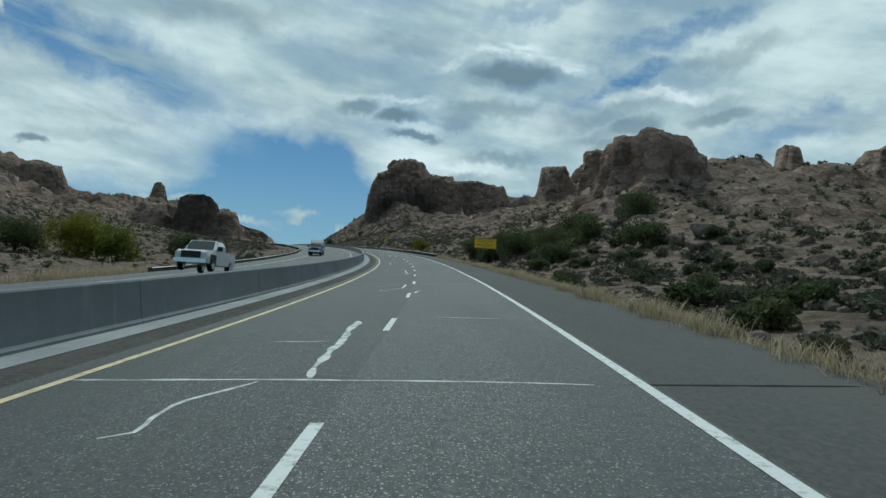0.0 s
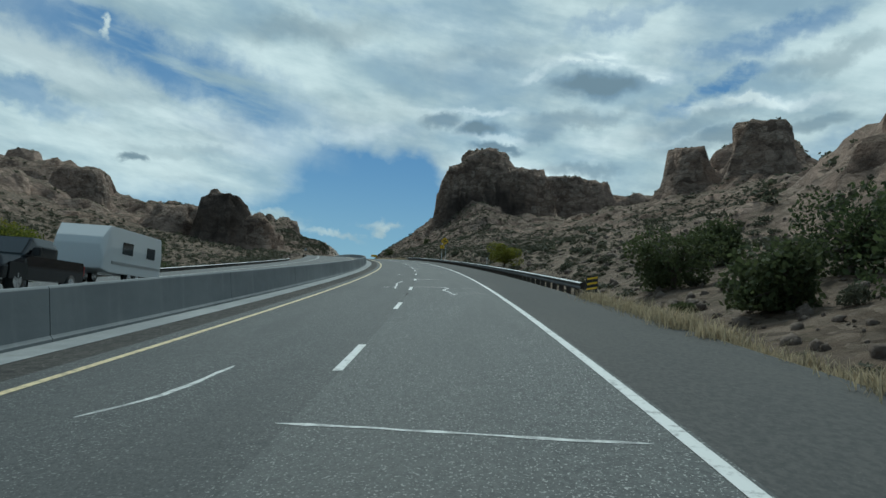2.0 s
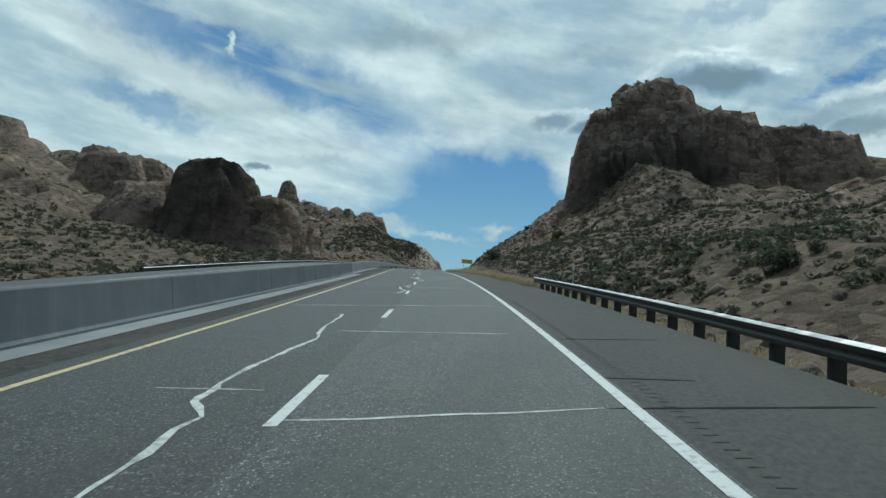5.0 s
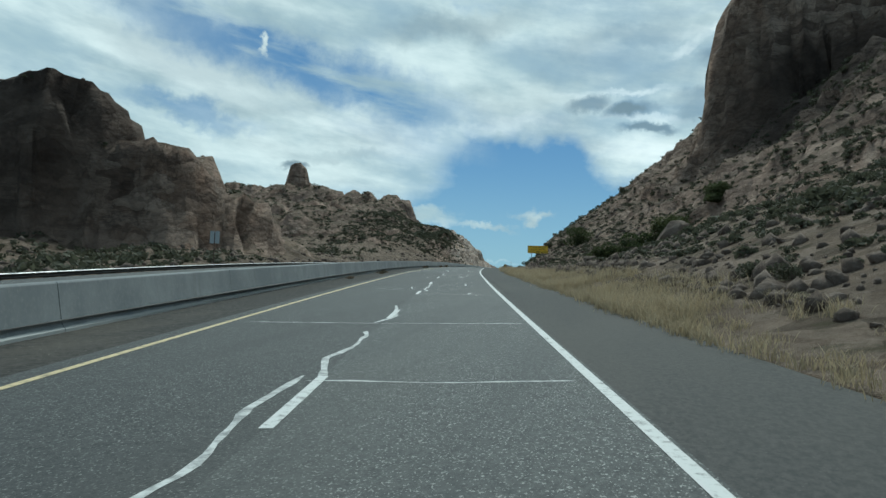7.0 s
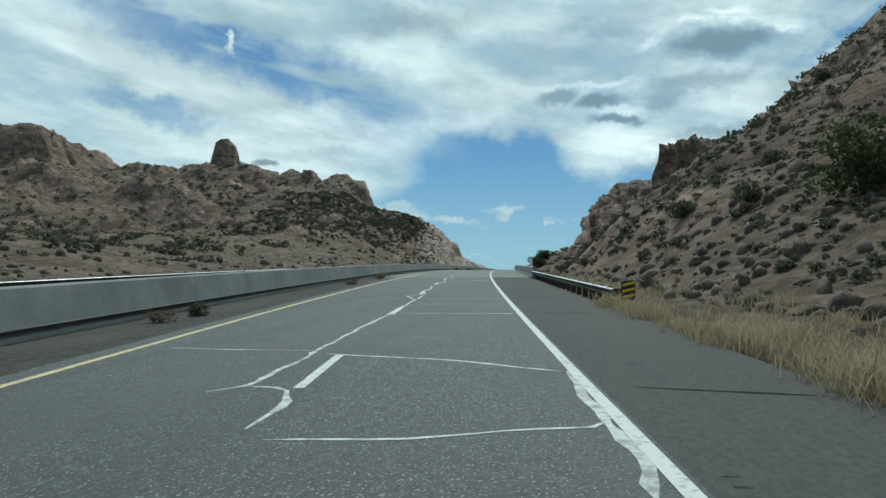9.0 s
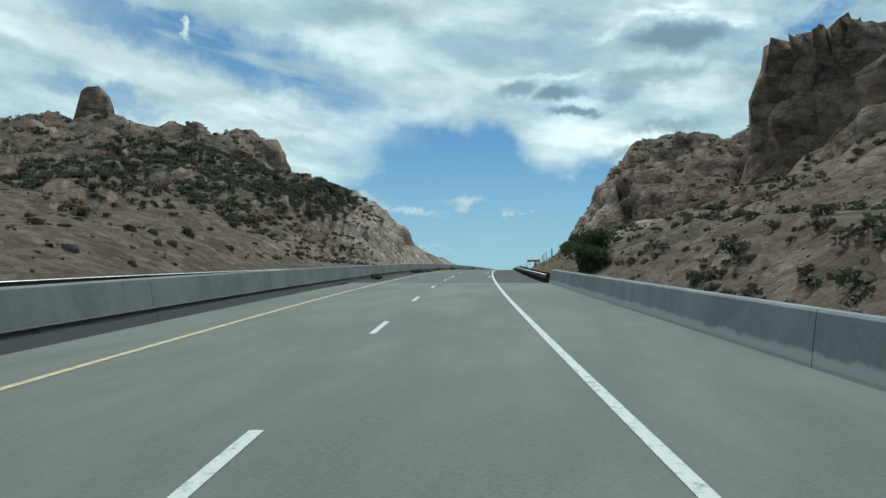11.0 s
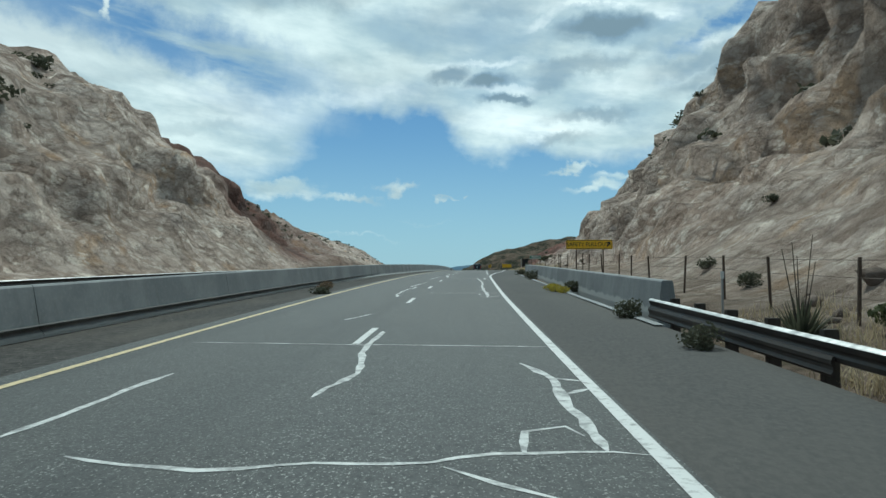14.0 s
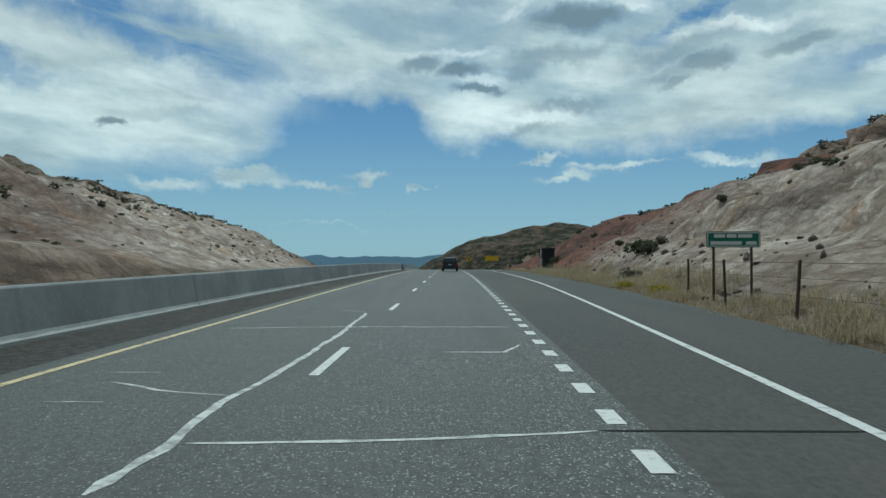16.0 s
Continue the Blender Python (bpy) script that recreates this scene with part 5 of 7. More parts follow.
seal([(101.8, 0.23), (101.8, 0.67), (101.7, 1.41)], 0.08)
seal([(101.5, 1.78), (101.3, 2.71)], 0.09, True)
seal([(104.9, -1.73), (105.9, -1.78), (107.8, -1.80), (110.1, -1.86), (112.0, -1.66)], 0.12)
seal([(114.5, -1.52), (114.8, 0.86)], 0.07)
seal([(100.4, -1.17), (101.2, -1.17), (101.8, -1.13)], 0.05, True)
seal([(141.3, -1.23), (141.1, -0.94), (140.5, -0.81), (140.0, -0.78), (139.6, -0.82), (139.4, -1.02), (139.2, -1.17)], 0.11)
seal([(140.8, -0.83), (140.8, -0.05), (140.6, 1.38)], 0.06)
seal([(140.5, 1.67), (140.4, 2.97)], 0.08, True)
seal([(141.6, -1.04), (143.2, -1.04), (146.4, -1.25)], 0.14)
seal([(148.9, -3.87), (148.7, -2.17), (148.6, 1.19)], 0.06)
seal([(178.8, -2.60), (178.8, -2.00), (178.9, -0.99), (179.1, 1.52)], 0.07)
seal([(179.1, 1.71), (178.8, 2.88)], 0.09, True)
seal([(186.0, -1.13), (185.9, 1.17)], 0.07)
seal([(185.8, -2.85), (185.8, -1.98)], 0.05)
seal([(183.4, -1.98), (185.4, -1.96)], 0.07)
seal([(198.8, -1.32), (198.9, -0.49), (199.3, 1.32)], 0.08)
seal([(199.3, 1.34), (199.4, 3.58)], 0.08, True)
seal([(196.9, -1.86), (197.9, -1.87), (198.7, -1.90), (198.9, -1.86), (199.6, -2.20), (200.2, -2.17), (201.2, -2.21), (202.7, -2.13), (204.3, -1.97), (206.6, -2.17), (209.2, -2.23)], 0.08)
seal([(205.6, -1.82), (205.2, 0.99)], 0.07)
seal([(200.2, -2.74), (200.1, -1.67)], 0.05)
seal([(204.5, 1.62), (204.4, 3.22)], 0.06, True)
seal([(200.9, 1.41), (200.7, 2.51)], 0.06, True)
seal([(295.4, -1.40), (295.4, -0.76), (295.2, 0.25), (294.9, 0.60), (294.9, 1.13)], 0.08)
seal([(295.3, 0.30), (295.9, 0.33), (296.6, 0.49)], 0.13)
seal([(297.2, -1.28), (297.7, -1.16), (298.6, -1.32), (300.8, -1.29), (305.8, -1.37)], 0.12)
seal([(303.1, -1.25), (302.7, 1.27)], 0.06)
seal([(303.2, 0.24), (305.8, 0.22)], 0.15)
seal([(298.7, -3.21), (298.7, -1.41)], 0.05)
seal([(316.1, -1.34), (316.3, -0.24), (316.5, 0.28), (316.6, 0.80), (316.7, 1.22)], 0.08)
seal([(316.3, -0.24), (317.5, -0.08), (318.2, -0.01), (318.7, -0.27), (319.4, -0.18), (319.8, 0.19), (321.4, 0.17)], 0.13)
seal([(317.4, -0.08), (317.3, 0.56), (316.8, 0.82)], 0.08)
seal([(321.8, -3.66), (321.6, -1.56), (321.2, -0.49), (321.5, 1.03)], 0.07)
seal([(320.1, -1.38), (321.4, -1.25)], 0.09)
seal([(326.2, -2.52), (325.4, 0.22), (324.4, 1.08)], 0.08)
seal([(325.4, 0.22), (322.8, 0.24)], 0.10)
seal([(312.8, -2.02), (313.7, -2.09), (315.4, -2.05), (315.8, -2.02)], 0.05)
seal([(316.5, 1.82), (316.1, 3.36)], 0.07, True)
seal([(357.1, -1.73), (356.5, -0.08), (355.7, 1.10)], 0.08)
seal([(354.4, -2.39), (354.8, -2.07), (356.3, -1.96), (359.1, -1.87), (362.2, -1.69), (372.0, -1.33)], 0.10)
seal([(354.7, -2.05), (354.6, -1.65), (353.9, -1.47), (352.9, -1.55)], 0.12)
seal([(352.6, -1.33), (352.6, -0.44), (352.9, 0.36), (353.0, 1.04), (353.4, 1.22)], 0.08)
seal([(355.7, 1.17), (354.2, 1.11), (353.3, 1.13), (352.1, 1.12), (351.4, 1.02)], 0.15)
seal([(357.7, -4.00), (357.5, -2.92), (357.4, -1.89)], 0.06)
seal([(367.1, -1.22), (367.2, 1.01)], 0.06)
seal([(354.7, 1.67), (354.3, 3.18)], 0.08, True)
seal([(82.9, -1.24), (82.3, 1.40)], 0.08)
seal([(83.1, -2.86), (84.1, -2.49), (85.8, -2.41)], 0.10)
seal([(127.0, -3.97), (127.1, 1.26)], 0.07)
seal([(123.6, -2.12), (122.5, -2.18), (121.5, -1.74)], 0.09)
seal([(160.1, -2.16), (160.1, -1.16), (159.9, 0.41), (159.9, 1.55)], 0.08)
seal([(165.7, -3.32), (166.1, 1.29)], 0.06)
seal([(164.5, -1.27), (160.4, -1.21)], 0.12)
seal([(336.2, -1.22), (336.7, 0.05), (337.1, 1.14)], 0.09)
seal([(341.0, 0.08), (337.6, 0.22), (337.2, 0.53)], 0.11)
seal([(341.0, -1.50), (340.4, 0.92)], 0.07)
seal([(470.5, -3.42), (471.1, -2.35), (471.4, -1.30)], 0.06)
seal([(471.2, -3.21), (473.4, -3.34), (475.8, -3.05)], 0.08)
seal([(471.4, -1.30), (472.3, -0.27), (472.2, 1.01)], 0.09)
seal([(472.2, 1.01), (474.6, 1.23), (478.2, 1.12)], 0.12)
seal([(470.0, -1.02), (470.1, 0.52), (470.5, 0.60), (470.6, 0.22)], 0.07)
seal([(478.7, -3.61), (478.5, 0.92)], 0.05)
seal([(489.4, -3.63), (489.3, -2.37), (489.5, -1.74), (489.5, -1.33)], 0.06)
seal([(489.5, -1.33), (491.4, -1.29), (492.2, -1.54), (491.8, -1.20)], 0.10)
seal([(491.8, -1.20), (491.8, 1.30)], 0.06)
seal([(491.4, -0.82), (491.0, -0.78), (490.7, -1.19)], 0.08)
seal([(490.0, -1.14), (489.7, -0.61), (489.6, 0.20), (489.3, 0.90)], 0.07)
seal([(495.6, 1.31), (494.3, 1.00), (492.5, 0.96), (490.6, 0.99), (489.2, 0.99), (488.4, 1.00), (487.6, 1.01), (487.1, 1.02), (486.5, 1.02)], 0.16)
seal([(486.9, 0.98), (486.9, 0.62), (486.8, 0.35), (486.6, 0.27), (486.4, 0.27)], 0.10)
seal([(488.5, 1.02), (488.4, 1.30)], 0.05)
seal([(488.3, 1.56), (488.2, 3.18)], 0.08, True)
seal([(493.3, -3.67), (493.0, -1.28)], 0.06)
seal([(494.6, -3.62), (494.1, -1.59)], 0.05)
seal([(509.2, -3.48), (509.4, -2.64), (509.3, -1.42)], 0.06)
seal([(513.5, -3.65), (513.5, -1.43), (513.6, 0.51)], 0.08)
seal([(513.6, 0.51), (513.2, 0.83), (511.5, 1.08), (509.2, 0.96), (508.2, 1.00), (507.3, 0.93), (506.7, 1.01), (505.8, 1.02)], 0.15)
seal([(514.0, 0.53), (514.9, 0.96), (517.4, 1.14)], 0.11)
seal([(517.8, -1.10), (516.9, 0.77), (516.1, 1.15)], 0.07)
seal([(512.3, -3.84), (513.1, -3.68)], 0.06)
seal([(508.7, -1.36), (509.5, -1.28)], 0.08)
seal([(525.0, -1.51), (525.6, -1.48), (526.4, -1.39), (527.0, -1.34), (527.2, -0.84), (527.7, -0.88), (528.4, -0.87), (529.1, -1.28)], 0.12)
seal([(528.1, -0.82), (528.0, -0.37), (527.6, 0.43), (527.1, 1.06), (527.0, 1.25)], 0.07)
seal([(527.0, 1.04), (526.1, 0.94), (525.5, 0.97), (525.1, 1.05)], 0.15)
seal([(530.8, -1.83), (532.0, -1.83), (535.3, -1.84), (540.8, -1.59)], 0.11)
seal([(531.1, -1.89), (530.6, -1.30), (529.3, -1.32)], 0.07)
seal([(526.2, -2.44), (526.4, -1.96), (526.2, -1.11), (526.0, -0.70)], 0.06)
seal([(528.7, -2.93), (528.5, -1.91)], 0.05)
seal([(534.1, -3.86), (534.0, -1.86)], 0.06)
seal([(533.2, -0.98), (533.1, 1.15)], 0.06)
seal([(527.5, 1.72), (527.1, 2.17), (527.0, 3.31)], 0.09, True)
seal([(545.1, -2.52), (544.8, -1.55), (545.0, -0.86), (545.0, -0.11), (545.2, 0.14), (545.3, 0.90), (545.2, 1.17)], 0.08)
seal([(544.9, -0.09), (544.6, 0.18), (544.3, 0.55)], 0.08)
seal([(545.3, 0.91), (545.7, 0.94), (546.4, 0.93), (547.5, 0.89), (548.3, 0.91), (549.3, 0.69)], 0.15)
seal([(545.2, 0.39), (545.8, 0.43), (546.0, 0.78), (545.7, 0.86)], 0.10)
seal([(547.1, -1.33), (547.7, -1.28), (548.5, -1.10), (550.4, -1.33), (553.0, -1.34)], 0.12)
seal([(551.3, -3.97), (551.1, -1.71), (550.9, 1.16)], 0.06)
seal([(545.6, -3.22), (546.7, -3.17), (548.4, -3.10)], 0.09)
seal([(555.2, -2.36), (556.7, -1.98)], 0.07)
seal([(563.7, -2.15), (564.3, -2.15), (565.4, -2.29), (566.7, -2.29), (569.1, -2.28), (571.4, -2.04), (572.3, -2.39), (577.7, -2.06)], 0.13)
seal([(566.5, -2.25), (566.5, -1.76)], 0.05)
seal([(566.3, -1.27), (566.4, -1.18), (566.4, -0.26), (566.3, 0.73), (566.2, 1.20)], 0.08)
seal([(564.3, 0.78), (564.2, 1.16)], 0.07)
seal([(563.9, 0.34), (564.0, 1.12)], 0.08)
seal([(569.9, -0.24), (569.7, 0.66)], 0.06)
seal([(575.2, -1.77), (575.0, -0.37)], 0.06)
seal([(566.8, 1.79), (566.8, 3.22)], 0.08, True)
seal([(582.9, -2.24), (583.8, -2.21), (584.7, -2.20), (586.0, -2.18), (587.9, -2.09), (589.4, -2.22), (590.5, -1.66), (593.2, -1.73), (600.5, -1.81)], 0.12)
seal([(584.7, -2.16), (584.9, -1.12), (584.8, -0.49), (584.8, 0.81)], 0.08)
seal([(585.8, -2.17), (585.8, -1.45)], 0.05)
seal([(590.5, -3.84), (590.9, -1.89), (589.0, -1.21), (587.9, -1.15), (587.0, 0.29), (586.6, 1.01), (586.8, 1.15)], 0.08)
seal([(586.6, 0.95), (584.9, 0.82), (584.1, 0.95), (583.5, 0.89), (583.1, 0.92)], 0.13)
seal([(584.2, 0.97), (584.3, 1.23)], 0.05)
seal([(596.8, -1.03), (596.9, 1.18)], 0.06)
seal([(467.2, -1.45), (468.6, -1.36), (470.1, -1.31), (471.1, -1.25), (473.8, -1.25), (476.5, -1.22)], 0.13)
seal([(602.2, -2.08), (602.8, -2.09), (603.2, -2.06), (603.7, -2.00), (603.8, -1.73), (604.1, -1.55), (604.5, -1.42), (605.4, -1.41), (606.7, -1.41), (608.7, -1.42)], 0.13)
seal([(609.3, -3.77), (609.1, -2.88), (608.6, -1.95), (608.1, -1.34), (607.9, -0.72), (607.4, 0.60)], 0.09)
seal([(608.6, -1.94), (610.9, -1.91), (615.0, -1.78)], 0.11)
seal([(613.5, -3.16), (613.5, -1.84)], 0.06)
seal([(603.1, -1.49), (603.5, -1.48), (603.9, -1.45)], 0.07, True)
seal([(333.2, -2.07), (334.0, -2.13), (334.5, -2.00), (335.2, -2.01), (336.0, -1.89)], 0.12)
seal([(334.9, -1.91), (334.1, -1.59), (333.9, -1.58)], 0.10)
seal([(336.2, -2.07), (337.0, -1.99), (337.7, -2.00), (338.9, -1.95), (340.2, -1.98), (342.5, -1.99), (345.5, -2.03), (349.6, -1.96)], 0.12)
seal([(339.1, -3.43), (340.8, -3.72)], 0.07)
seal([(340.4, 0.03), (339.0, 0.14), (338.1, 0.03), (337.1, 0.30), (337.0, 0.55)], 0.12)
seal([(338.8, 0.10), (339.5, 0.61), (339.4, 1.11)], 0.08)
seal([(338.1, -1.08), (337.5, -1.11), (336.6, -0.84), (336.4, -0.63)], 0.12)
seal([(347.4, 1.07), (346.4, 0.88), (344.4, 1.10), (342.5, 1.03)], 0.06)
seal([(563.7, 0.71), (564.0, 0.67), (564.3, 0.71), (564.9, 0.70), (565.4, 0.73), (565.8, 0.65), (566.4, 0.74), (567.2, 0.68), (568.4, 0.63), (569.8, 0.69), (571.4, 0.62), (574.2, 0.66), (578.2, 0.69), (585.4, 0.44)], 0.14)
seal([(566.2, 0.55), (566.0, 0.74), (565.6, 0.75)], 0.10)
seal([(565.5, 0.42), (565.2, 0.48), (565.1, 0.62), (565.1, 0.71)], 0.09)
seal([(564.4, 0.74), (564.2, 0.88), (564.2, 1.15)], 0.06)
seal([(568.2, 0.39), (568.1, 0.64)], 0.05)
seal([(571.2, 0.40), (571.0, 0.94)], 0.05)
seal([(574.7, 0.43), (574.4, 0.94)], 0.05)
seal([(567.4, -1.55), (567.8, -1.52), (568.0, -1.43)], 0.07)
seal([(566.2, -1.30), (566.6, -1.12)], 0.08)
seal([(575.6, -2.02), (575.2, -0.46)], 0.05)
seal([(548.2, 0.91), (548.0, 1.20)], 0.09)
seal([(547.3, 0.93), (547.6, 1.21)], 0.09)
seal([(514.1, 0.45), (516.5, 1.02), (521.9, 1.05), (524.7, 1.01)], 0.13)
seal([(298.7, -1.74), (300.4, -1.96), (301.2, -1.71)], 0.06)
seal([(621.5, -1.95), (622.5, -1.91), (624.1, -2.01), (625.6, -1.89), (628.5, -1.83), (633.9, -1.92)], 0.12)
seal([(622.6, -1.82), (622.6, -1.36), (622.7, -0.43), (623.0, 1.00)], 0.08)
seal([(623.0, 1.00), (623.0, 3.00)], 0.06, True)
seal([(625.0, -3.41), (624.5, -2.69), (624.3, -2.04)], 0.06)
seal([(625.6, -3.70), (625.6, -3.13)], 0.05)
seal([(624.0, -3.52), (624.0, -2.99)], 0.05)
seal([(630.4, -3.89), (630.7, -2.09), (630.7, 0.96)], 0.07)
seal([(627.3, -0.20), (627.3, 0.64), (628.1, 0.89)], 0.09)
seal([(634.7, -2.66), (634.2, -1.96)], 0.06)


def more_seals():
    """The same wandering cracks on the stretches between."""
    rnd = random.Random(5)
    for a, b in ((212, 288), (364, 394)):
        s = a
        while s < b:
            u0, u1 = rnd.choice(((-4.0, -1.5), (-1.5, 1.2), (-3.9, 1.2), (-1.4, 1.3)))
            seal([(s, u0), (s + rnd.uniform(-.1, .1), (u0 + u1) / 2), (s + rnd.uniform(-.2, .2), u1)], 0.08)
            if rnd.random() < 0.5:
                seal([(s - .1, 1.6), (s + rnd.uniform(-.2, .2), 3.4)], 0.08, True)
            if rnd.random() < 0.7:
                u = rnd.uniform(-1.9, -1.2)
                seal([(s, u), (s + 1.6, u + rnd.uniform(-.3, .3)), (s + 3.2, u + rnd.uniform(-.3, .3)), (s + 5, u + rnd.uniform(-.2, .3))], 0.12)
            s += rnd.uniform(3.5, 7)


more_seals()


# ---- plants ----
def leaf_cloud(rng, n, lobes, size):
    """Small leaf faces on and in a set of lobes (x, y, z, rx, rz): verts and faces."""
    lob = np.array(lobes, float)
    wgt = lob[:, 3] ** 2
    k = rng.choice(len(lob), n, p=wgt / wgt.sum())
    d = rng.normal(size=(n, 3))
    d /= np.linalg.norm(d, axis=1, keepdims=True)
    r = rng.uniform(0.45, 1.0, (n, 1)) ** 0.5 * rng.uniform(0.85, 1.12, (n, 1))
    c = lob[k, :3] + d * r * lob[k][:, [3, 3, 4]]
    c[:, 2] = np.maximum(c[:, 2], 0.02)
    a = rng.normal(size=(n, 3))
    a /= np.linalg.norm(a, axis=1, keepdims=True)
    b = np.cross(a, rng.normal(size=(n, 3)))
    b /= np.linalg.norm(b, axis=1, keepdims=True) + 1e-9
    sz = size * rng.uniform(0.6, 1.4, (n, 1))
    V = np.stack([c - a * sz, c + b * sz * 0.6, c + a * sz, c - b * sz * 0.55], 1).reshape(-1, 3)
    return V, np.arange(4 * n).reshape(n, 4)


def stems(rng, n, radius, height, thick):
    """Thin tapered stems from one root."""
    V, F = [], []
    for _ in range(n):
        a = rng.uniform(0, 2 * np.pi)
        tip = np.array([np.cos(a) * radius * rng.uniform(.2, .9), np.sin(a) * radius * rng.uniform(.2, .9), height * rng.uniform(.5, .95)])
        side = np.array([-np.sin(a), np.cos(a), 0]) * thick
        o = len(V)
        V += [-side, side, side * 0 + np.array([np.cos(a), np.sin(a), 0]) * thick * 1.6, tip]
        F += [(o, o + 1, o + 3), (o + 1, o + 2, o + 3), (o + 2, o, o + 3)]
    return np.array(V), np.array(F)


def lobes_for(rng, radius, height, n):
    out = [(0, 0, height * 0.45, radius * 0.62, height * 0.45)]
    for _ in range(n):
        a, q = rng.uniform(0, 2 * np.pi), rng.uniform(0.25, 0.75) * radius
        k = rng.uniform(0.28, 0.5) * radius
        out.append((np.cos(a) * q, np.sin(a) * q, rng.uniform(0.16, 0.66) * height, k, k * height / radius * 0.8))
    return out


SHRUBS = {}


def shrub_kinds(kind, leaf, n_kind, n_leaf, size, radius=1.0, height=1.0, seed=1):
    SHRUBS[kind] = []
    for i in range(n_kind):
        rng = np.random.default_rng(seed * 100 + i)
        V, F = leaf_cloud(rng, n_leaf, lobes_for(rng, radius, height, 6), size)
        SHRUBS[kind].append((tri_mesh("foliage", V, F, leaf), V, F, mesh_of("stems", *stems(rng, 9, radius * .7, height, 0.03), "bark")))


shrub_kinds("creosote", "creosote_leaf", 5, 620, 0.085, 1.0, 1.05, 1)
shrub_kinds("mesquite", "mesquite_leaf", 4, 1100, 0.085, 1.0, 0.95, 2)
shrub_kinds("tumbleweed", "tumbleweed_twig", 3, 520, 0.075, 1.0, 0.95, 3)
shrub_kinds("rabbitbrush", "yellow_flower_bush", 3, 620, 0.065, 1.0, 0.8, 4)
TEXT = {"creosote": ("dark grey-green desert shrub on the stony slope", "shrub"), "mesquite": ("dense green mesquite bush beside the road", "bush"),
        "tumbleweed": ("brownish dry tumbleweed on the shoulder", "tumbleweed"), "rabbitbrush": ("bright yellow flowering bush at the pavement edge", "bush")}


def shrub(kind, s, u, size, i=0, on_road=False, label="", squash=1.0):
    me, _, _, st = SHRUBS[kind][i % len(SHRUBS[kind])]
    p = road(s, u, 0.0) if on_road else on_land(s, u)
    thing = new({"creosote": "shrub", "mesquite": "bush", "tumbleweed": "tumbleweed", "rabbitbrush": "flowering_bush"}[kind])
    tagged(thing, label or TEXT[kind][0], TEXT[kind][1], kind + " plants")
    part("foliage", me, thing)
    part("stems", st, thing)
    thing.matrix_basis = pose(p[0], p[1], p[2] - 0.04 * size, 0, 0, (i * 77) % 360) @ Matrix.Diagonal((size, size, size * squash, 1))


def gentle(s, u, limit=0.9):
    """Whether the land at (s, u) is not too steep for loose things."""
    return abs(on_land(s, u + 0.7)[2] - on_land(s, u - 0.7)[2]) < limit and abs(on_land(s + 0.9, u)[2] - on_land(s - 0.9, u)[2]) < limit


